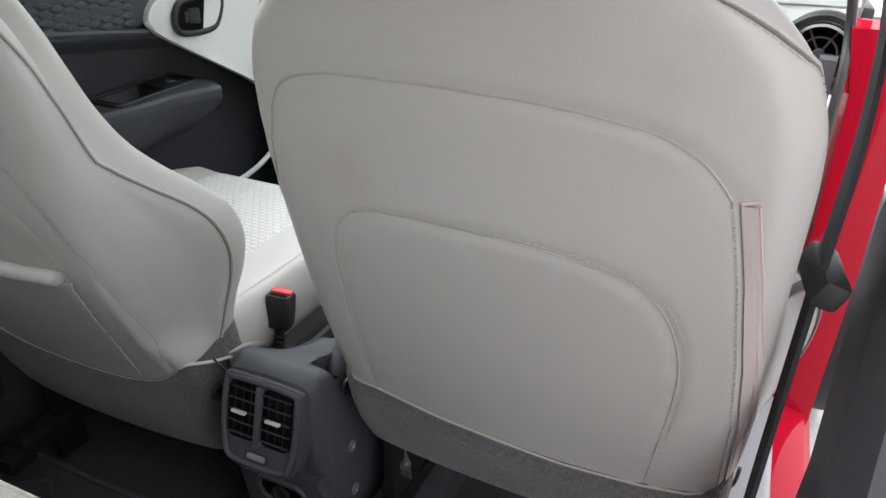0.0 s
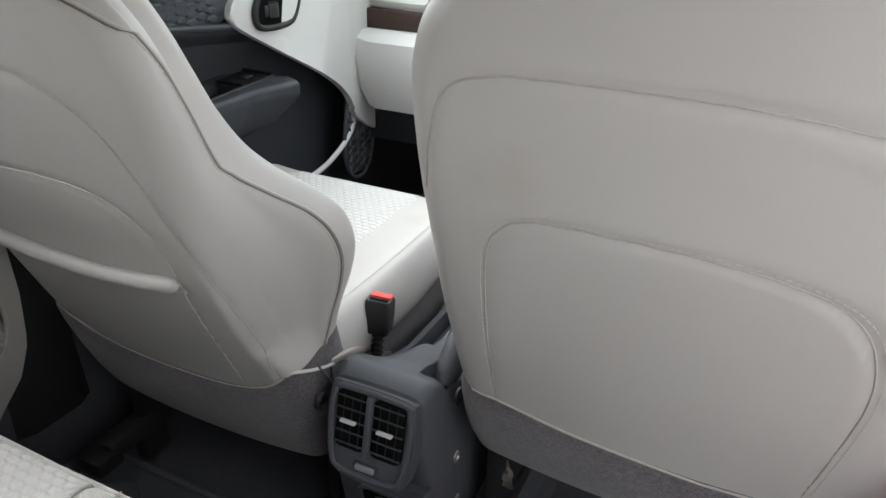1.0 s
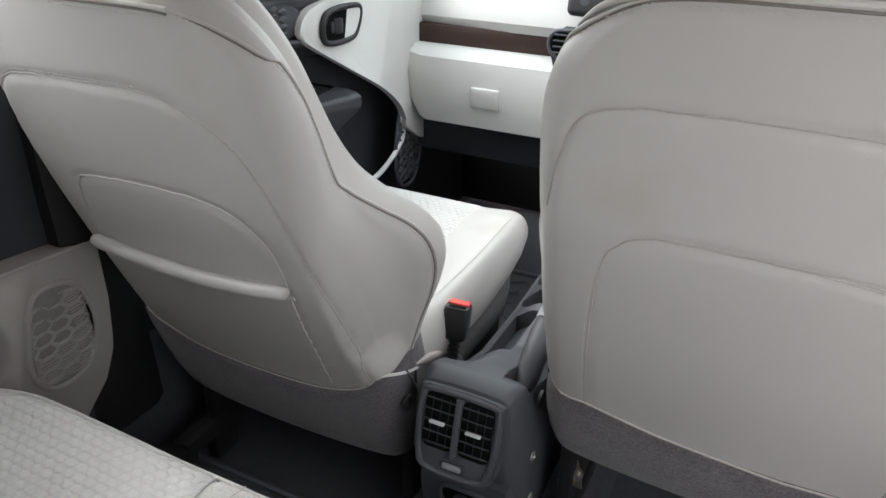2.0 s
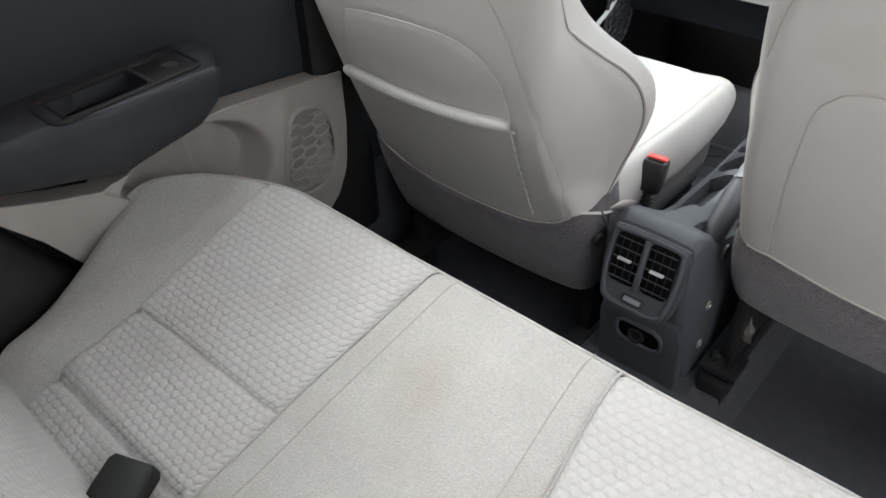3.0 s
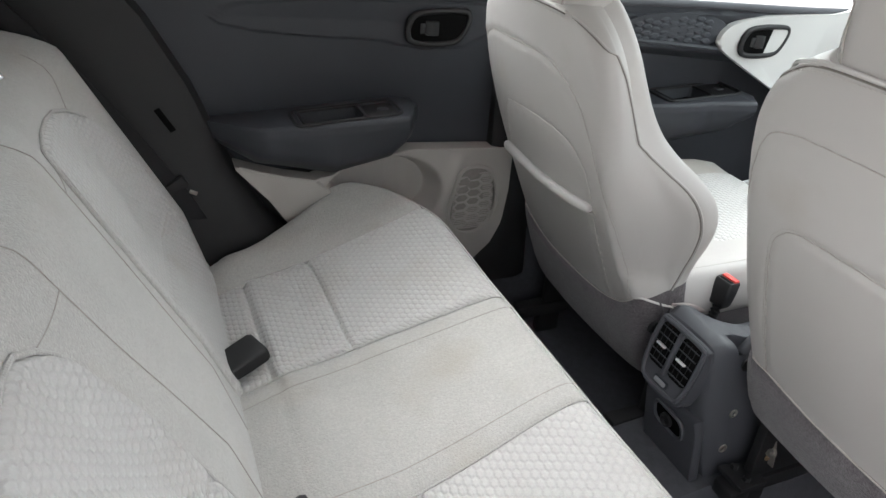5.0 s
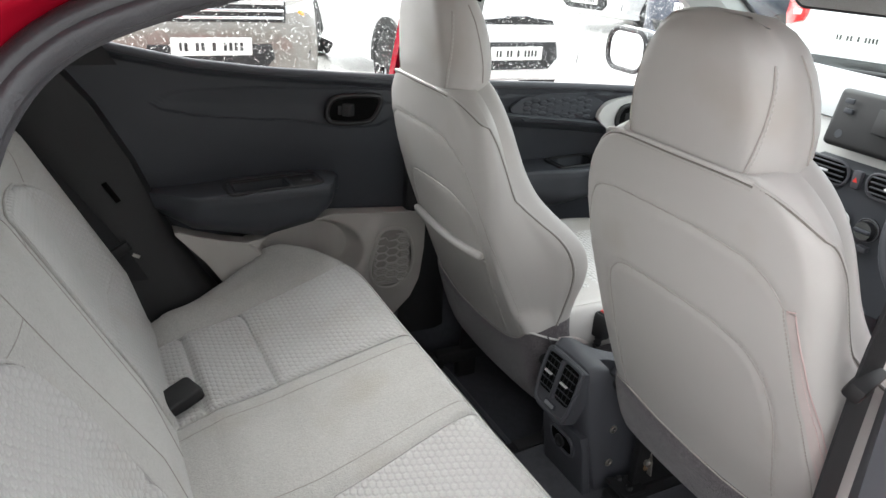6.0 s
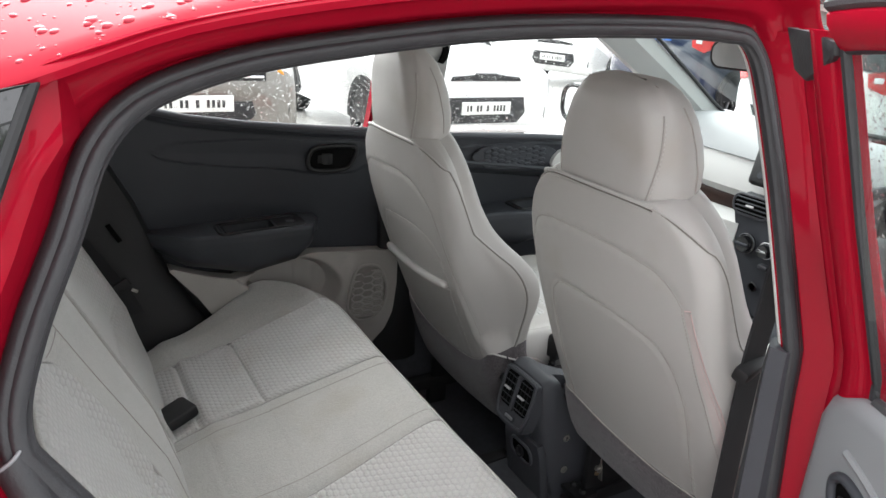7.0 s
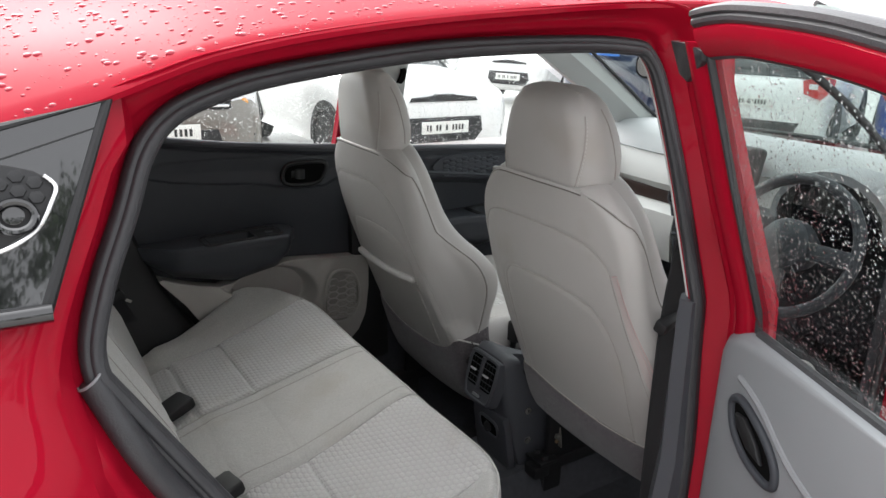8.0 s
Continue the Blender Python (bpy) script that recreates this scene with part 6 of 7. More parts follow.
def on_door(s, z, n=0.0):
    lean = 0.33 * max(0.0, z - 0.99)
    return HINGE + DDIR * s + DIN * (n + lean) + Vector((0, 0, z))


def door_prism(outline, n0, n1, bevel=0.004, segs=2):
    bm = bmesh.new()
    a = [bm.verts.new(on_door(s, z, n0)) for s, z in outline]
    c = [bm.verts.new(on_door(s, z, n1)) for s, z in outline]
    fs = [bm.faces.new(a), bm.faces.new(c[::-1])]
    k = len(a)
    for i in range(k):
        bm.faces.new((a[i], c[i], c[(i + 1) % k], a[(i + 1) % k]))
    if bevel:
        bmesh.ops.bevel(bm, geom=[e for f in fs for e in f.edges], offset=bevel, segments=segs, profile=0.5, affect='EDGES', clamp_overlap=True)
    return bm


open_door = thing("open_rear_door", "open red rear door with grey inner trim and wet glass", "car door", at=NEAR)
part("door_skin", door_prism([(-0.075, 0.30), (0.72, 0.30), (0.86, 0.62), (0.94, 0.90), (0.94, 0.94), (-0.075, 0.925)], -0.09, -0.03, 0.006), RED, open_door)
part("door_trim", door_prism([(-0.042, 0.33), (0.70, 0.33), (0.84, 0.62), (0.93, 0.95), (0.93, 0.992), (0.4, 0.980), (0.02, 0.972), (-0.030, 0.950), (-0.042, 0.92)], -0.032, 0.012, 0.022, 5), MIDGREY, open_door, "grey plastic inner door trim")
# inner edge of the window opening: up the hinge side, along the top and down the rear
def hinge_edge(z):
    return line(z, [(0.30, 0.03), (0.93, 0.026), (1.19, 0.008), (1.378, 0.001)])[0]


frame_path = [(0.0, 1.374), (0.06, 1.379), (0.126, 1.380), (0.263, 1.372), (0.363, 1.359), (0.50, 1.335), (0.62, 1.305), (0.78, 1.23), (0.89, 1.10), (0.93, 0.99)]
fp = [(p.x, p.y) for p in spline([(a, c, 0) for a, c in frame_path], 6)]


def door_band(rows, mat, name, label=""):
    """A band that follows the window opening: rows (offset away from the glass, depth)."""
    nn = outward(fp[::-1])[::-1]
    bm = loft([[on_door(s + ns * o, z + nz * o, d) for o, d in rows] for (s, z), (ns, nz) in zip(fp, nn)])
    return part(name, bm, mat, open_door, label)


door_band(((0.0, -0.028), (-0.001, -0.010), (0.004, -0.005), (0.014, 0.0), (0.024, 0.004), (0.034, 0.003), (0.040, -0.003), (0.043, -0.03)), RED, "window_frame")
door_band(((0.000, -0.022), (-0.001, -0.009), (-0.004, -0.012), (-0.004, -0.022)), RUBBER, "glass_run", "black glass run rubber")
door_band(((0.039, -0.03), (0.037, 0.001), (0.041, 0.005), (0.046, 0.004), (0.049, 0.001), (0.052, 0.005), (0.058, 0.003), (0.062, -0.006), (0.060, -0.03)), RUBBER, "frame_seal", "black rubber frame seal")
post = [(-0.094, -0.030), (-0.094, -0.020), (-0.088, -0.010), (-0.074, -0.006), (-0.066, -0.014), (-0.060, -0.014), (-0.054, -0.004), (-0.036, 0.0), (-0.022, -0.004), (-0.016, -0.010), (-0.006, -0.010), (0.0, -0.012), (0.0, -0.030)]
part("hinge_post", loft([[on_door(hinge_edge(z) + a, z, d) for a, d in rounded_ring(post, 3)] for z in span(0.90, 1.392, 14)]), RED, open_door)
part("post_run", loft([[on_door(hinge_edge(z) + a, z, d) for a, d in ((-0.003, -0.022), (-0.003, -0.008), (0.002, -0.009), (0.004, -0.013), (0.004, -0.022))] for z in span(0.965, 1.378, 14)]), RUBBER, open_door, "black glass run rubber")
part("corner_block", door_prism([(-0.100, 1.392), (-0.092, 1.345), (-0.070, 1.335), (-0.030, 1.352), (-0.004, 1.368), (-0.002, 1.382), (-0.04, 1.390)], -0.02, -0.002, 0.003), RUBBER, open_door)
part("sill_seal", tube([on_door(s, 0.972 + 0.018 * s, -0.012) for s in span(0.03, 0.93, 10)], 0.008, 8), RUBBER, open_door)
gl = part("window_glass", door_prism([(0.022, 0.965), (0.90, 0.98), (0.88, 1.10), (0.77, 1.23), (0.62, 1.305), (0.50, 1.335), (0.363, 1.36), (0.126, 1.38), (0.003, 1.376)], -0.019, -0.015, 0.0), DOOR_GLASS, open_door, "rain-spotted door glass")
gl.visible_shadow = False
cup = [(0.030, 0.857), (0.040, 0.873), (0.062, 0.876), (0.100, 0.866), (0.138, 0.849), (0.162, 0.827), (0.164, 0.803), (0.140, 0.793), (0.085, 0.799), (0.045, 0.823)]
cp2 = [(p.x, p.y) for p in spline([(a, c, 0) for a, c in cup], 5, True)]
part("handle_bezel", tube([on_door(s, z, 0.014) for s, z in cp2], 0.007, 10, True), DARK, open_door)
part("handle_cup", door_prism(cp2, 0.0, 0.0135, 0.0), BLACK, open_door)
part("pull_lever", door_prism([(0.052, 0.855), (0.076, 0.859), (0.115, 0.838), (0.135, 0.816), (0.095, 0.819), (0.058, 0.838)], 0.0135, 0.022, 0.003), DARKER, open_door)
swell = [(0.035, 0.905), (0.10, 0.890), (0.20, 0.845), (0.35, 0.825), (0.60, 0.825), (0.85, 0.825)]
part("trim_swell", tube(spline([on_door(s, z, 0.010) for s, z in swell], 5), 0.007, 8), MIDGREY, open_door)
sw = [on_door(s, z, 0.012) for s, z in ((0.10, 0.64), (0.2, 0.66), (0.5, 0.70), (0.75, 0.70))]
part("armrest", tube(spline(sw, 6), lambda t: 0.02 + 0.03 * math.sin(math.pi * t), 12), DARK, open_door)

# front belt on the near B pillar
fb = thing("front_seat_belt", "black webbing front seat belt hanging from the pillar", "seat belt", at=NEAR)
fpts = spline([(0.548, 0.645, 1.33), (0.600, 0.630, 1.15), (0.613, 0.612, 1.04), (0.611, 0.605, 0.90), (0.610, 0.610, 0.65), (0.612, 0.615, 0.45), (0.615, 0.62, 0.30)], 8)
part("webbing", loft([[p + Vector((a, c, 0)) for a, c in ((-0.002, -0.022), (0.002, -0.022), (0.002, 0.024), (-0.002, 0.024))] for p in fpts]), WEB, fb)
part("tongue", block(-0.012, -0.03, -0.014, 0.012, 0.03, 0.012, 0.006, m=pose(0.614, 0.600, 0.915, 10, 20, 15)), DARKER, fb)
part("tongue_plate", block(-0.0012, -0.007, -0.024, 0.0012, 0.007, 0.0, 0.001, m=pose(0.604, 0.60, 0.905, 10, 40, 15)), STEEL, fb, "bright steel tongue")


# ---------------------------------------------------------------- dashboard
BROWN_BAND = material("dark_brown_patterned_plastic", (0.035, 0.018, 0.014), rough=0.4, vary=0.5, scale=260, bump=0.6, bump_scale=240)
dash = thing("dashboard", "two-tone grey and ivory dashboard with radio and air vents", "dashboard")
rows = []
for x in span(-0.66, 0.66, 33):
    bulge = 0.02 * (1 - (x / 0.66) ** 2)
    prof = [(2.08, 1.035), (1.85, 1.072), (1.68, 1.082 + bulge * 0.6), (1.60, 1.076 + bulge), (1.545, 1.045 + bulge), (1.518, 1.004)]
    rows.append([Vector((x, y - 0.10 * max(0, (abs(x) - 0.45) / 0.2) ** 2 * 0 + 0.06 * (abs(x) / 0.66) ** 2, z)) for y, z in prof] + [Vector((x, 1.60, 0.97)), Vector((x, 2.08, 0.93))])
part("dash_top", loft(rows), DASHTOP, dash, "light grey dash top")
rows = []
for x in span(-0.60, 0.64, 31):
    sag = 0.03 * math.sin(math.pi * (x + 0.6) / 1.24)
    prof = [(1.58, 1.000), (1.530, 1.000), (1.508, 0.95), (1.50, 0.905 + sag * 0.2), (1.515, 0.882 + sag * 0.2), (1.56, 0.875)]
    rows.append([Vector((x, y + 0.05 * (abs(x) / 0.66) ** 2, z)) for y, z in prof] + [Vector((x, 1.7, 0.87)), Vector((x, 1.7, 1.0))])
part("ivory_panel", loft(rows), WHITEP, dash, "ivory dash panel")
rows = []
for x in span(-0.60, -0.17, 24):
    prof = [(1.56, 0.845), (1.50, 0.84), (1.475, 0.82), (1.465, 0.75), (1.48, 0.66), (1.54, 0.642)]
    cut = 1 - 0.72 * ease((-0.515 - x) / 0.085)
    rows.append([Vector((x, y, 0.845 - (0.845 - z) * cut)) for y, z in prof] + [Vector((x, 1.7, 0.8)), Vector((x, 1.7, 0.845))])
part("glovebox", loft(rows), WHITEP, dash, "ivory glovebox lid")
part("glovebox_latch", block(-0.038, -0.006, -0.026, 0.038, 0.006, 0.026, 0.006, m=pose(-0.345, 1.466, 0.738, 6, 0, 0)), WHITEP, dash, "ivory glovebox latch in a shallow recess")
part("textured_band", block(-0.60, 1.525, 0.842, -0.17, 1.6, 0.888, 0.004), BROWN_BAND, dash, "dark brown patterned band")
part("lower_dash", block(-0.66, 1.55, 0.55, 0.66, 1.8, 0.82, 0.02), DARK, dash)
part("centre_fascia", loft([[Vector((x, y, z)) for x, y in ((-w, 1.56), (-w + 0.01, y0), (w - 0.01, y0), (w, 1.56), (w, 1.7), (-w, 1.7))] for z, w, y0 in ((0.58, 0.13, 1.45), (0.70, 0.16, 1.465), (0.80, 0.185, 1.475), (0.86, 0.205, 1.478), (0.90, 0.208, 1.482), (0.918, 0.18, 1.50))]), DARK, dash)
part("radio", block(-0.135, -0.015, -0.072, 0.135, 0.02, 0.072, 0.014, 3, m=pose(-0.03, 1.490, 1.016, -12, 0, 0)), DARKER, dash)
part("radio_screen", block(-0.045, -0.002, -0.030, 0.045, 0.002, 0.030, 0.002, m=pose(0.0, 1.472, 1.030, -12, 0, 0)), DARKER, dash)
for k in range(3):
    part("radio_button", block(-0.012, -0.003, -0.006, 0.012, 0.003, 0.006, 0.002, m=pose(-0.12, 1.470 + 0.005 * k, 1.062 - 0.025 * k, -12, 0, 0)), DARK, dash)
for k in range(4):
    part("radio_button", block(-0.02, -0.003, -0.006, 0.02, 0.003, 0.006, 0.002, m=pose(-0.075 + 0.045 * k, 1.486, 0.966, -12, 0, 0)), DARK, dash)
part("radio_knob", lathe(((0.0, 0.018), (0.010, 0.018), (0.012, 0.014), (0.012, 0.0)), 20, pose(-0.125, 1.484, 0.976, 78, 0, 0)), DARK, dash)
for cx in (-0.135, 0.045):
    part("vent_mouth", slab([(px, 1.473, pz) for px, pz in rounded(cx, 0.884, 0.125, 0.056, 0.027)], (0, 0.004, 0), 0), BLACK, dash)
    part("vent_rim", tube([(px, 1.473, pz) for px, pz in rounded(cx, 0.884, 0.13, 0.060, 0.029)], 0.004, 8, True), GREYP, dash)
    for k in range(4):
        part("vent_slat", block(cx - 0.053, 1.465, 0.864 + 0.013 * k, cx + 0.053, 1.478, 0.8665 + 0.013 * k, 0.001), GREYP, dash)
for cx in (-0.135, 0.045):
    part("vent_tab", block(cx - 0.012, 1.459, 0.882, cx + 0.012, 1.466, 0.887, 0.001), SILVER, dash, "silver vent tab")
part("hazard_switch", block(-0.056, 1.465, 0.862, -0.034, 1.48, 0.906, 0.003), GREYP, dash)
part("hazard_mark", slab([(-0.051, 1.4635, 0.878), (-0.039, 1.4635, 0.878), (-0.045, 1.4635, 0.890)], (0, 0.002, 0)), REDBTN, dash, "red hazard triangle")
for cx, r in ((-0.118, 0.030), (-0.048, 0.024), (0.025, 0.030)):
    part("climate_knob", lathe(((0.0, 0.022), (r * 0.75, 0.022), (r * 0.82, 0.016), (r * 0.85, 0.006), (r, 0.005), (r * 1.05, 0.0)), 28, pose(cx, 1.462, 0.778, 90, 0, 0)), GLOSS, dash)
    part("knob_grip", block(cx - r * 0.72, 1.432, 0.773, cx + r * 0.72, 1.445, 0.783, 0.004), CHROME if r < 0.03 else DARK, dash)
    part("knob_ring", tube([(cx + r * 0.97 * math.cos(a), 1.458, 0.778 + r * 0.97 * math.sin(a)) for a in [2 * math.pi * k / 28 for k in range(28)]], 0.0018, 6, True), SILVER if r < 0.03 else GREYP, dash)
for k in range(3):
    part("climate_button", block(-0.06 + 0.035 * k, 1.45, 0.722, -0.03 + 0.035 * k, 1.47, 0.736, 0.002), GREYP, dash)
for k in range(2):
    part("socket", lathe(((0.0, 0.0), (0.010, 0.0), (0.011, 0.004), (0.014, 0.003), (0.015, 0.0)), 20, pose(-0.06 + 0.05 * k, 1.448, 0.665, 90, 0, 0)), DARKER, dash)
# round vent at the driver's end
vm = pose(0.603, 1.46, 0.934, 90, 0, -6)
part("round_vent", lathe(((0.072, -0.03), (0.074, 0.010), (0.068, 0.018), (0.058, 0.010), (0.052, -0.02)), 40, vm), DARKER, dash)
part("round_vent_ring", lathe(((0.056, 0.010), (0.054, 0.018), (0.049, 0.018), (0.047, 0.006), (0.05, 0.0)), 40, vm), CHROME, dash, "silver vent ring")
part("round_vent_mouth", lathe(((0.0, -0.008), (0.046, -0.008), (0.046, -0.012)), 32, vm), BLACK, dash)
for k in range(6):
    part("round_vent_vane", block(0.008, -0.003, -0.0015, 0.045, 0.006, 0.0015, 0.0007, m=vm @ pose(0, 0, 0, 90, 0, 0) @ pose(0, 0, 0, 0, 60 * k, 0)), GREYP, dash)
part("round_vent_ribring", lathe(((0.031, 0.002), (0.031, 0.006), (0.028, 0.006), (0.028, 0.002)), 32, vm), GREYP, dash)
part("round_vent_boss", lathe(((0.0, 0.012), (0.008, 0.012), (0.010, 0.008), (0.010, 0.0)), 18, vm), GREYP, dash)
part("instrument_hood", loft([[Vector((x, y, z)) for x, z in [(0.36 + 0.17 * math.cos(radians(a)) * s, 0.93 + 0.145 * math.sin(radians(a)) * s) for a in range(0, 190, 15)] + [(0.36 - 0.16 * s, 0.92), (0.36 + 0.16 * s, 0.92)]] for y, s in ((1.43, 0.98), (1.44, 1.0), (1.56, 1.0))]), MIDGREY, dash)
part("instrument_face", slab([(0.36 + 0.145 * math.cos(radians(a)), 1.428, 0.945 + 0.105 * math.sin(radians(a))) for a in range(0, 361, 20)][:-1], (0, 0.004, 0)), GLOSS, dash)
part("end_panel", block(0.60, 1.44, 0.42, 0.66, 1.62, 0.84, 0.02), WHITEP, dash, "ivory dash end panel")
wheel = thing("steering_wheel", "black three-spoke steering wheel", "steering wheel", at=(0.36, 1.27, 0.90))
wheel.rotation_euler = (radians(68), 0, 0)
part("rim", tube([(0.175 * math.cos(a), 0.175 * math.sin(a), 0) for a in [2 * math.pi * k / 48 for k in range(48)]], 0.015, 12, True), DARK, wheel)
part("boss", lathe(((0.0, 0.035), (0.05, 0.032), (0.065, 0.02), (0.07, -0.02), (0.05, -0.08)), 28), DARK, wheel)
for a in (0, 180, 270):
    part("spoke", block(0.05, -0.022, -0.012, 0.17, 0.022, 0.014, 0.006, m=pose(0, 0, 0, 0, 0, a)), DARK, wheel)
mir = thing("rear_view_mirror", "black rear-view mirror under the windscreen", "mirror", at=(0.02, 1.17, 1.315))
mir.rotation_euler = (radians(6), 0, radians(15))
part("shell", loft([[Vector((px, y, pz)) for px, pz in rounded(0, 0, 0.23 * s, 0.07 * s, 0.028 * s, 5)] for y, s in ((-0.006, 0.98), (0.0, 1.0), (0.02, 0.9), (0.032, 0.5))]), DARKER, mir)
part("mirror_glass", slab([(px, -0.007, pz) for px, pz in rounded(0, 0, 0.215, 0.058, 0.024, 5)], (0, 0.002, 0)), CHROME, mir, "mirror glass")
part("stem", tube([(0, 0.03, 0), (0, 0.09, 0.06)], 0.008, 8), DARKER, mir)


# ---------------------------------------------------------------- outside
ASPHALT = material("wet_concrete", (0.42, 0.41, 0.39), rough=0.35, vary=0.3, scale=2.5, bump=0.5, bump_scale=60, stain=(0.30, 0.29, 0.27), stain_scale=1.2, mottle=0.15, mottle_scale=40)
tagged(part("ground", slab([(-600, -600, -0.05), (600, -600, -0.05), (600, 600, -0.05), (-600, 600, -0.05)], (0, 0, 0.05)), ASPHALT), "wet pale concrete ground of a car park", "ground", kind="structure")
WHITEPAINT = material("white_car_paint", (0.80, 0.80, 0.79), rough=0.3, vary=0.02, coat=0.8)
BROWN = material("grey_brown_car_paint", (0.17, 0.155, 0.135), rough=0.3, vary=0.04, coat=0.9)
NAVY = material("dark_blue_car_paint", (0.012, 0.02, 0.045), rough=0.3, vary=0.05, coat=1.0)
TINT = material("dark_tinted_glass", (0.02, 0.024, 0.026), rough=0.06, vary=0.1, coat=0.5)
TYRE = material("tyre_rubber", (0.02, 0.02, 0.021), rough=0.75, vary=0.2, scale=30, bump=0.3, bump_scale=120)
ALLOY = material("alloy_rim", (0.55, 0.56, 0.57), rough=0.3, metal=0.9, vary=0.06)
LAMP = material("headlamp_lens", (0.75, 0.77, 0.78), rough=0.12, vary=0.12, scale=25, coat=1.0)
AMBER = material("amber_indicator", (0.80, 0.35, 0.05), rough=0.25, vary=0.1, coat=0.8)
TAIL = material("red_tail_lamp", (0.60, 0.02, 0.02), rough=0.15, vary=0.1, coat=1.0)
PLATE = material("number_plate_white", (0.78, 0.78, 0.74), rough=0.4, vary=0.04)
INK = material("plate_black_bars", (0.02, 0.02, 0.02), rough=0.5, vary=0.1)
TARP = material("blue_sheet", (0.02, 0.13, 0.45), rough=0.5, vary=0.12, scale=20)


def parked_car(label, paint, place, yaw, L, W, H, suv, bars):
    """A parked car; its own x points forwards, origin on the ground at its middle."""
    c = thing("parked_car", label, "car", "parked cars", at=place)
    c.rotation_euler = (0, 0, radians(yaw))
    lift = 0.10 if suv else 0.0
    hood = 0.98 + lift if suv else 0.90
    f, b = L / 2, -L / 2
    nose = 0.0 if suv else 0.08
    rings = []
    for x, z0, z1, w in ((f, 0.42, 0.58 + lift + nose, 0.66), (f - 0.03, 0.30, 0.70 + lift + nose, 0.80), (f - 0.10, 0.24, 0.76 + lift + nose, 0.90), (f - 0.30, 0.22, hood - 0.07 + nose * 0.5, 0.96), (f - 0.95, 0.22, hood + 0.04, 1.0), (f - 1.3, 0.22, hood + 0.07, 1.0),
                         (b + 0.9, 0.22, hood + 0.09, 1.0), (b + 0.3, 0.24, hood + 0.07, 0.97), (b + 0.08, 0.28, hood - 0.02, 0.90), (b + 0.02, 0.36, hood - 0.12, 0.82), (b, 0.45, hood - 0.2, 0.72)):
        w *= W / 2
        half = [(0, z1 + 0.02), (w * 0.6, z1 + 0.014), (w * 0.86, z1 - 0.03), (w * 0.97, z1 - 0.12), (w, (z0 + z1) / 2), (w * 0.98, z0 + 0.10), (w * 0.92, z0), (0, z0)]
        pts = half + [(-y, z) for y, z in half[-2:0:-1]]
        rings.append([Vector((x, p.x, p.y)) for p in spline([(y, z, 0) for y, z in pts], 3, True)])
    part("body", loft(rings), paint, c)
    cab = []
    for z, x0, x1, w in ((hood + 0.02, f - 1.0, b + 0.12, 0.90), (hood + 0.12, f - 1.15, b + 0.16, 0.88), (H - 0.16, f - 1.55, b + 0.34, 0.77), (H - 0.06, f - 1.72, b + 0.42, 0.72)):
        cab.append([Vector((px, py, z)) for px, py in rounded((x0 + x1) / 2, 0, x0 - x1, w * W, 0.18, 5)])
    part("glasshouse", loft(cab), TINT, c, "dark tinted windows")
    top = []
    for z, g in ((H - 0.07, 1.012), (H - 0.03, 0.98), (H - 0.005, 0.86), (H, 0.6)):
        x0, x1 = f - 1.70, b + 0.40
        m_, l_ = (x0 + x1) / 2, (x0 - x1) * g
        top.append([Vector((px, py, z)) for px, py in rounded(m_, 0, l_, 0.725 * W * g, 0.2, 5)])
    part("roof", loft(top), paint, c)
    for sy in (1, -1):
        for xa, xb, r in ((f - 1.0, f - 1.72, 0.035), (0.05, -0.02, 0.03), (b + 0.14, b + 0.44, 0.05)):
            part("pillar", tube([(xa, sy * 0.445 * W, hood + 0.03), (xb, sy * 0.362 * W, H - 0.055)], r, 8), paint, c)
        # wheels
        for wx in (f - 0.78, b + 0.72):
            arch = [(wx + 0.36 * math.cos(radians(a)), sy * (W / 2 + 0.003), 0.31 + 0.36 * math.sin(radians(a))) for a in range(-15, 200, 12)]
            part("wheel_arch", slab(arch, (0, -sy * 0.05, 0)), DARKER, c)
            wm = pose(wx, sy * (W / 2 - 0.09), 0.31, -90 * sy, 0, 0)
            tyre = part("wheel", lathe(((0.20, -0.08), (0.28, -0.095), (0.31, -0.07), (0.31, 0.07), (0.28, 0.098), (0.205, 0.09), (0.20, 0.06)), 32, wm), TYRE, c)
            part("rim", lathe(((0.0, 0.055), (0.035, 0.06), (0.04, 0.045), (0.18, 0.02), (0.19, 0.09), (0.203, 0.094), (0.203, 0.0)), 32, wm), DARKER, tyre)
            for k in range(7):
                part("spoke", block(0.03, -0.017, 0.05, 0.195, 0.017, 0.082, 0.006, m=wm @ pose(0, 0, 0, 0, 0, 360 / 7 * k)), ALLOY, tyre)
        # lamps
        hl = [(f - 0.36, sy * 0.90 * W / 2, hood - 0.16), (f - 0.16, sy * 0.86 * W / 2, hood - 0.20), (f - 0.09, sy * 0.60 * W / 2, hood - 0.23), (f - 0.075, sy * 0.58 * W / 2, hood - 0.31), (f - 0.13, sy * 0.84 * W / 2, hood - 0.33), (f - 0.36, sy * 0.93 * W / 2, hood - 0.26)]
        lamp = part("headlamp", slab(hl, (0.035, sy * 0.02, 0.01), 0.012), LAMP, c)
        part("indicator", lathe(((0.0, 0.012), (0.03, 0.010), (0.036, 0.0), (0.036, -0.02)), 16, pose(f - 0.085, sy * 0.74 * W / 2, hood - 0.285, 0, 90, 0)), AMBER, lamp)
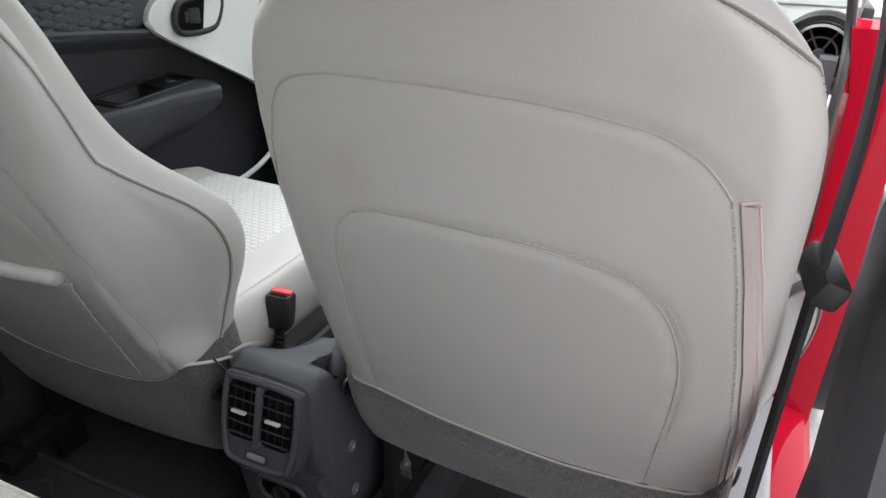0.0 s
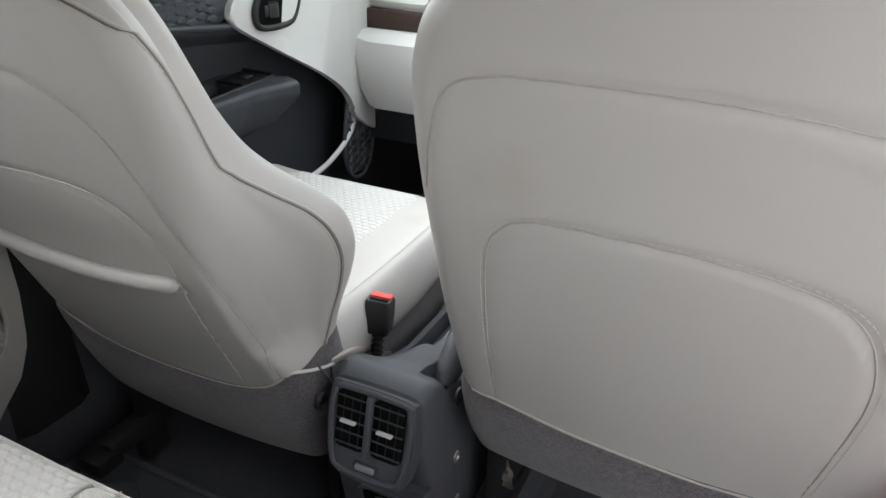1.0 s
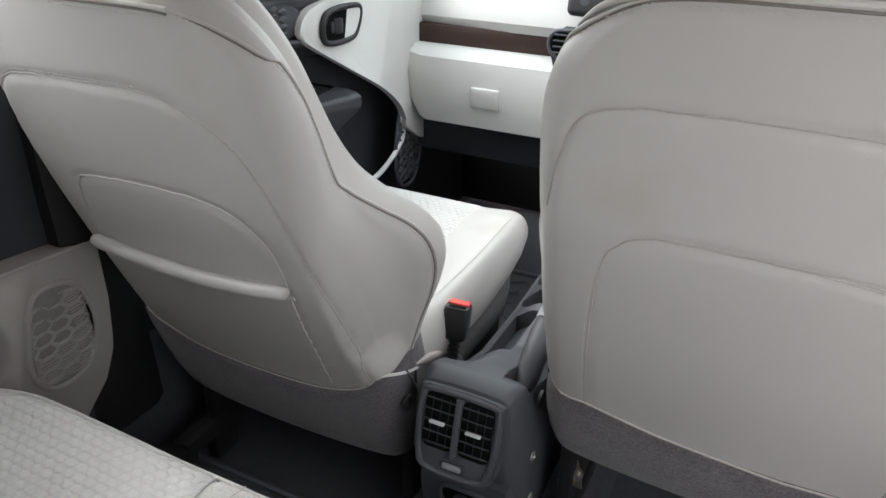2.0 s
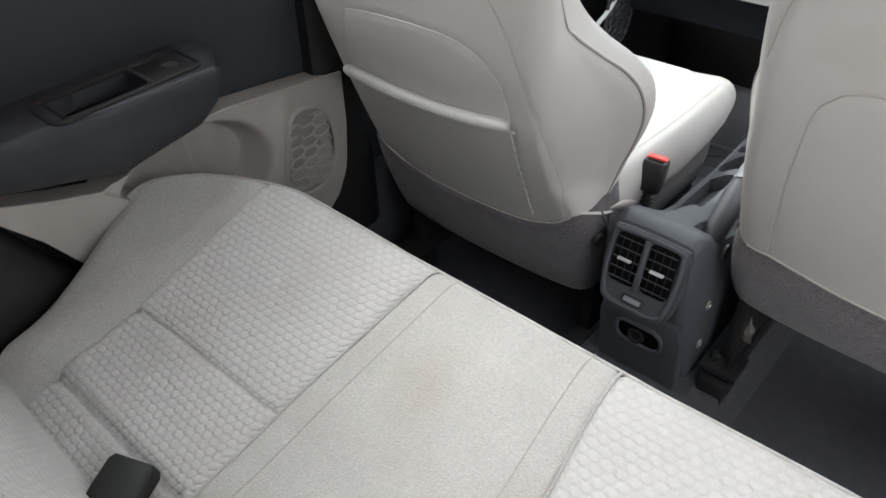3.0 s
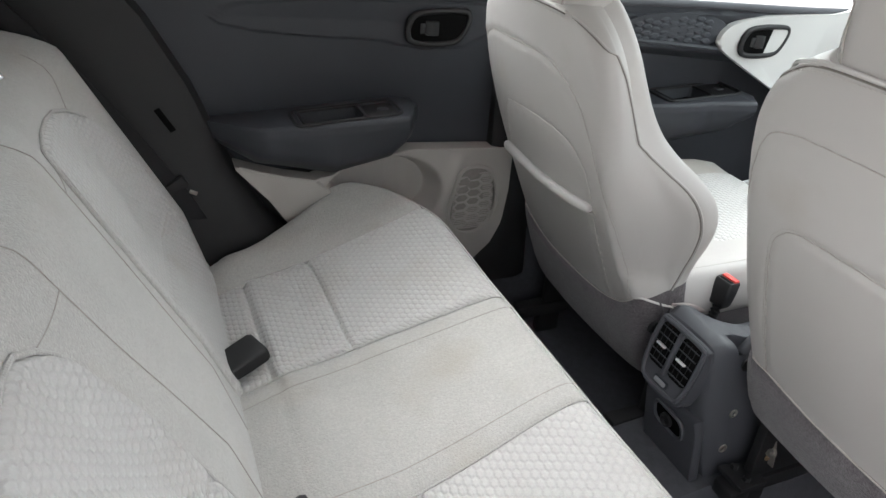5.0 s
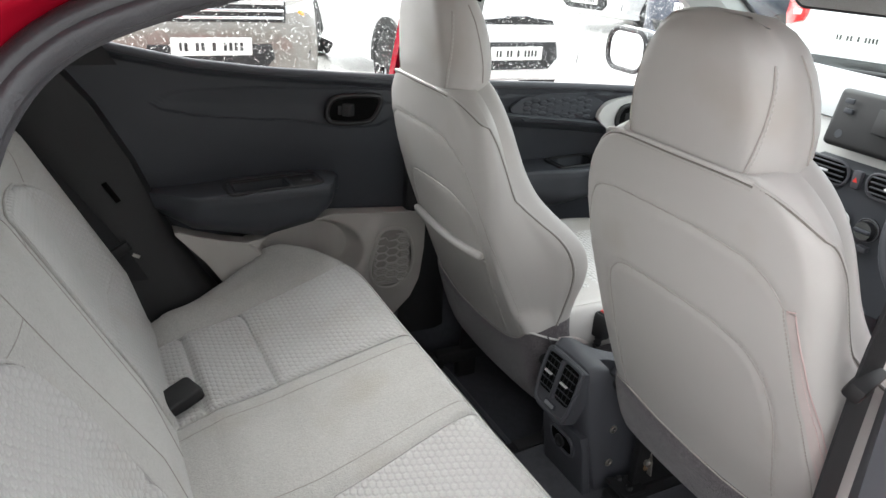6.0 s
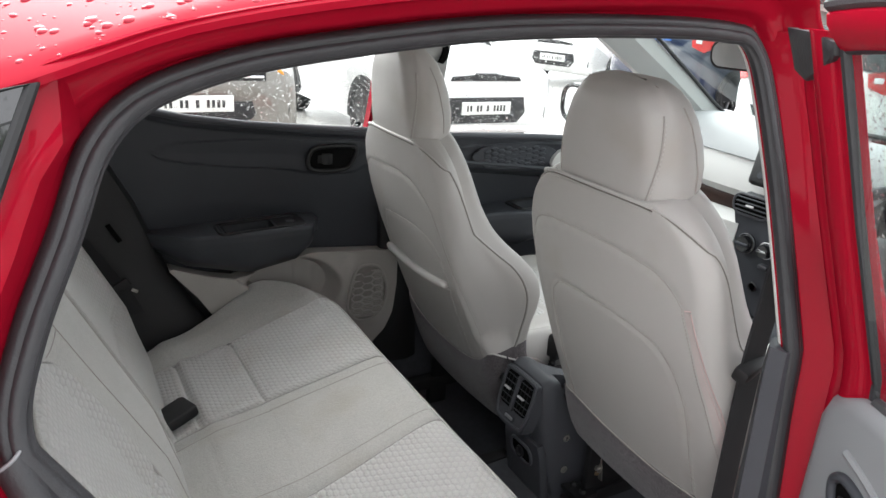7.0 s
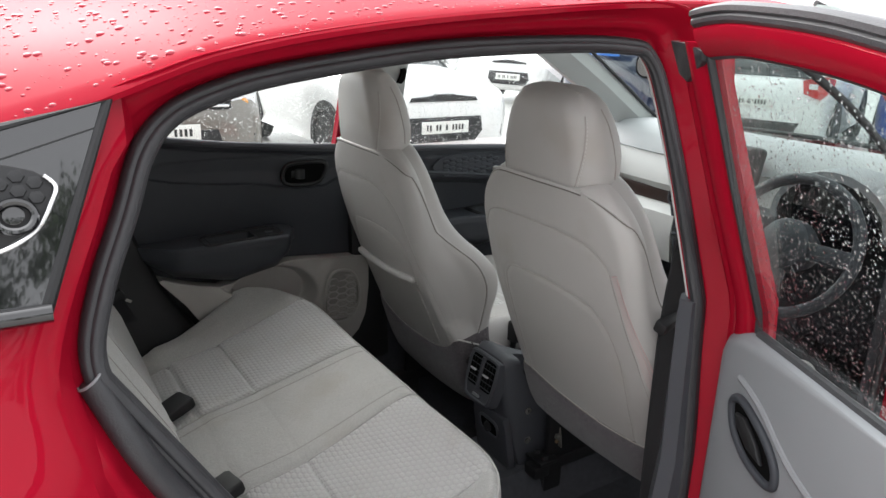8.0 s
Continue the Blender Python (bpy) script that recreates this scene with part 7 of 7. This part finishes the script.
        tl = [(b + 0.05, sy * 0.62 * W / 2, hood + 0.0), (b + 0.10, sy * 0.90 * W / 2, hood + 0.05), (b + 0.30, sy * 0.965 * W / 2, hood + 0.02), (b + 0.26, sy * 0.965 * W / 2, hood - 0.10), (b + 0.06, sy * 0.86 * W / 2, hood - 0.20), (b + 0.03, sy * 0.66 * W / 2, hood - 0.14)]
        tail = part("tail_lamp", slab(tl, (-0.045, sy * 0.015, 0), 0.012), TAIL, c)
        part("reverse_lens", block(b + 0.005, sy * 0.77 * W / 2 - 0.045, hood - 0.09, b + 0.03, sy * 0.77 * W / 2 + 0.045, hood - 0.03, 0.01), LAMP, tail, "clear reversing lens")
        part("fog_lamp", slab([(f - 0.06, sy * (0.74 * W / 2 + dy), 0.42 + lift + dz) for dy, dz in ((-0.05, -0.07), (0.05, -0.05), (0.06, 0.06), (-0.04, 0.07))], (0.03, 0, 0), 0.008), DARKER, c)
        part("reflector", block(b + 0.02, sy * 0.74 * W / 2 - 0.05, 0.44, b + 0.06, sy * 0.74 * W / 2 + 0.05, 0.49, 0.008), TAIL, c)
        part("door_mirror", loft([[Vector((f - 1.28 + dx, sy * (W / 2 + 0.02) + py, hood + 0.12 + pz)) for py, pz in rounded(0, 0, 0.18 * g, 0.12 * g, 0.04 * g)] for dx, g in ((0.0, 1.0), (0.06, 0.9), (0.10, 0.5))]), paint, c)
    # nose: upper grille, lower intake, tail bumper
    part("upper_grille", slab([(f - 0.06 + 0.03 * (1 - abs(y) * 2), y * W, 0.715 + dz) for y, dz in ((-0.215, 0.0), (0.215, 0.0), (0.20, 0.035), (0.07, 0.05), (0.06, 0.065), (-0.06, 0.065), (-0.07, 0.05), (-0.20, 0.035))] if not suv else [(f - 0.06, y * W, hood - 0.26 + dz) for y, dz in ((-0.30, -0.06), (0.30, -0.06), (0.30, 0.07), (-0.30, 0.07))], (0.05, 0, 0), 0.008), DARKER, c)
    if suv:
        for k in range(3):
            part("grille_bar", block(f - 0.02, -0.29 * W, hood - 0.30 + 0.045 * k, f + 0.005, 0.29 * W, hood - 0.28 + 0.045 * k, 0.006), CHROME, c)
    part("lower_intake", slab([(f - 0.03, y * W, z) for y, z in ((-0.25, 0.44 + lift), (-0.20, 0.35 + lift), (0.20, 0.35 + lift), (0.25, 0.44 + lift), (0.235, 0.575 + lift * 0.5), (-0.235, 0.575 + lift * 0.5))], (0.05, 0, 0), 0.010), DARKER, c)
    part("rear_bumper_insert", slab([(b + 0.05, y * W, z) for y, z in ((-0.34, 0.44), (-0.30, 0.30), (0.30, 0.30), (0.34, 0.44))], (-0.055, 0, 0), 0.008), DARKER, c)
    part("rear_screen", slab([(b + 0.15, y * W, z) for y, z in ((-0.36, hood + 0.10), (0.36, hood + 0.10))] + [(b + 0.40, y * W, z) for y, z in ((0.30, H - 0.13), (-0.30, H - 0.13))], (-0.03, 0, 0), 0.006), TINT, c)
    for px, sgn, pz in ((f + 0.024, 1, 0.485 if not suv else 0.615), (b - 0.012, -1, 0.64)):
        plate = part("number_plate", block(px - 0.006, -0.25, pz - 0.055, px + 0.006, 0.25, pz + 0.055, 0.004), PLATE, c, "white number plate")
        y = -0.20
        for k, wd in enumerate(bars):
            if wd > 0:
                part("plate_bar", block(px + sgn * 0.0055 - 0.002, sgn * y, pz - 0.026, px + sgn * 0.0055 + 0.002, sgn * (y + wd * sgn * sgn), pz + 0.026, 0.0), INK, plate)
            y += abs(wd) + 0.014
    return c


BARS = (0.016, 0.02, -0.02, 0.02, 0.02, -0.02, 0.022, -0.02, 0.02, 0.02, 0.02, 0.02)
parked_car("wet grey-brown car with chrome grille bars, parked nose-on", BROWN, (-5.95, 0.60, 0), 0, 4.2, 1.62, 1.68, True, BARS)
parked_car("wet white hatchback with black intake, parked nose-on", WHITEPAINT, (-6.07, 3.12, 0), 0, 3.7, 1.68, 1.52, False, BARS)
parked_car("white car parked at an angle across the lot", WHITEPAINT, (-9.9, 9.4, 0), -69, 3.9, 1.7, 1.55, False, BARS)
parked_car("white hatchback seen from behind through the windscreen", WHITEPAINT, (-4.58, 8.75, 0), 112, 3.75, 1.68, 1.52, False, BARS)
parked_car("dark blue car with a pale sheet over its tail", NAVY, (-6.88, 9.26, 0), 100, 4.0, 1.75, 1.62, True, BARS)
BRIGHTBLUE = material("bright_blue_car_paint", (0.012, 0.06, 0.36), rough=0.3, vary=0.05, coat=0.8)
parked_car("bright blue car parked beside the white hatchback", BRIGHTBLUE, (-3.0, 10.2, 0), 112, 3.8, 1.68, 1.52, False, BARS)
sheet = thing("blue_sheet", "bright blue sheet hanging on the dark car's tail", "sheet", at=(-6.52, 7.18, 1.12))
sheet.rotation_euler = (0, 0, radians(100))
part("cloth", loft([[Vector((-0.02 + 0.02 * math.sin(5 * y + z * 3), y, z)) for z in span(-0.12, 0.30, 6)] + [Vector((0.0 + 0.02 * math.sin(5 * y + z * 3), y, z)) for z in span(0.30, -0.12, 6)] for y in span(-0.35, 0.35, 14)]), TARP, sheet)

# trees that ring the lot, seen in the gloss of the paint and trim
BARK = material("brown_bark", (0.10, 0.075, 0.055), rough=0.9, vary=0.3, scale=20, bump=0.8, bump_scale=60)
LEAVES = material("green_leaves", (0.045, 0.075, 0.03), rough=0.5, vary=0.5, scale=3)
leaf_rnd = random.Random(11)


def tree(label, place, size):
    t = thing("tree", label, "tree", "trees round the lot", at=place)
    part("trunk", tube(spline([(0, 0, -0.1), (0.05, 0.05, 1.2), (-0.05, 0.1, 2.6), (0.1, 0, 4.2 * size)], 5), lambda u: 0.17 * (1 - 0.7 * u), 10), BARK, t)
    for k in range(6):
        a = k * 1.05
        part("limb", tube(spline([(0, 0, 1.4 + 0.3 * k), (0.7 * math.cos(a), 0.7 * math.sin(a), 2.1 + 0.3 * k), (1.5 * math.cos(a), 1.5 * math.sin(a), 2.6 + 0.4 * k)], 4), lambda u: 0.06 * (1 - 0.8 * u), 6), BARK, t)
    verts, faces = [], []
    for _ in range(46):
        a, el, r = leaf_rnd.uniform(0, 6.28), leaf_rnd.uniform(-0.9, 1.2), leaf_rnd.uniform(0.5, 1.0)
        c = Vector((2.1 * r * math.cos(a) * math.cos(el), 2.1 * r * math.sin(a) * math.cos(el), 3.3 + 2.5 * r * math.sin(el))) * size
        for _ in range(60):
            p = c + Vector((leaf_rnd.gauss(0, 0.36), leaf_rnd.gauss(0, 0.36), leaf_rnd.gauss(0, 0.28)))
            u = Vector((leaf_rnd.gauss(0, 1), leaf_rnd.gauss(0, 1), leaf_rnd.gauss(0, 1))).normalized()
            v = u.orthogonal().normalized()
            k = len(verts)
            verts += [p + u * 0.13, p + v * 0.06, p - u * 0.13, p - v * 0.06]
            faces.append((k, k + 1, k + 2, k + 3))
    me = bpy.data.meshes.new("crown")
    me.from_pydata([tuple(v) for v in verts], [], faces)
    me.materials.append(LEAVES)
    crown = new("crown", me)
    crown.parent = t
    tagged(crown, kind="stuff")
    return t


first_tree = tree("leafy green tree at the edge of the lot", (14.5, -9.0, 0), 1.25)
for k, (tx, ty, g) in enumerate(((16.0, -4.6, 1.0), (16.6, -0.4, 1.1), (15.8, 3.6, 0.95), (16.2, 7.8, 1.1), (9.6, -13.0, 1.05), (4.6, -14.0, 1.15), (-1.6, -13.6, 1.0))):
    copy_thing(first_tree, pose(tx, ty, 0, 0, 0, 70 * k + 20))

# mirror on the far front door
em = thing("door_mirror", "gloss black door mirror on the far side", "mirror", at=(-0.90, 1.42, 1.06))
part("shell", loft([[Vector((px, y, pz)) for px, pz in rounded(0, 0, 0.20 * g, 0.14 * g, 0.055 * g, 6)] for y, g in ((0.0, 1.0), (0.02, 1.04), (0.06, 0.95), (0.09, 0.6))]), GLOSS, em)
part("mirror_glass", slab([(px, -0.002, pz) for px, pz in rounded(0, 0, 0.175, 0.118, 0.045, 6)], (0, 0.003, 0)), CHROME, em, "mirror glass")
part("glass_rim", tube([(px, -0.003, pz) for px, pz in rounded(0, 0, 0.185, 0.128, 0.05, 6)], 0.008, 8, True), DARKER, em)
part("arm", block(0.08, 0.01, -0.06, 0.17, 0.05, -0.02, 0.01), DARKER, em)

# painted bay lines on the ground
LINE = material("worn_white_line", (0.55, 0.55, 0.52), rough=0.6, vary=0.2, scale=8, stain=(0.2, 0.19, 0.18), stain_scale=5)
for k in range(6):
    tagged(part("bay_line", slab([(-8.2, -3.2 + 2.5 * k, 0.004), (-3.7, -3.2 + 2.5 * k, 0.004), (-3.7, -3.1 + 2.5 * k, 0.004), (-8.2, -3.1 + 2.5 * k, 0.004)], (0, 0, 0.002)), LINE), "worn white painted parking bay line", "road marking", "bay lines", "structure")

# ---------------------------------------------------------------- rain drops
rnd = random.Random(7)


def drops(name, label, count, place, small, large, mat=WATER):
    bm = bmesh.new()
    for _ in range(count):
        p, n_ = place()
        r = small + (large - small) * rnd.random() ** 3
        dome(p, n_, r, 0.38, 7, bm, rnd.uniform(0.8, 1.3))
    ob = part(name, bm, mat)
    tagged(ob, label, "rain drops", kind="stuff")
    return ob


def far_pane():
    while True:
        y, z = rnd.uniform(-0.2, 1.4), rnd.uniform(1.0, 1.40)
        if abs(y - 0.605) > 0.055 and z > sill(y) - 0.02:
            x = -0.757 + (z - 1.03) * 0.34 - 0.004
            return Vector((x, y, z)), Vector((-1, 0, 0.34))


drops("window_rain_drops", "clear rain drops on the far windows", 15000, far_pane, 0.0006, 0.0019)


def roof_spot():
    while True:
        y, t = rnd.uniform(-0.9, 0.85), rnd.uniform(0.1, 0.995)
        ex, ez = roof_edge(y)
        cz = curve(y, ROOF_CROWN)[0]
        slope = (cz - ez) * 2.6 * t ** 1.6 / ex
        return Vector((ex * t, y, ez + (cz - ez) * (1 - t ** 2.6))) + NEAR, Vector((slope, 0, 1))


drops("roof_rain_drops", "rain drops standing on the red roof, in opaque paint red", 6000, roof_spot, 0.0012, 0.0058, BEAD)


def pane_spot():
    while True:
        s, z = rnd.uniform(0.022, 0.88), rnd.uniform(0.985, 1.375)
        if z < line(s, [(0.0, 1.37), (0.126, 1.375), (0.363, 1.355), (0.62, 1.30), (0.78, 1.22), (0.88, 1.10)])[0]:
            return on_door(s, z, -0.0195) + NEAR, -DIN + Vector((0, 0, 0.3))


drops("door_rain_drops", "clear rain drops on the open door's glass", 9000, pane_spot, 0.0006, 0.0020)
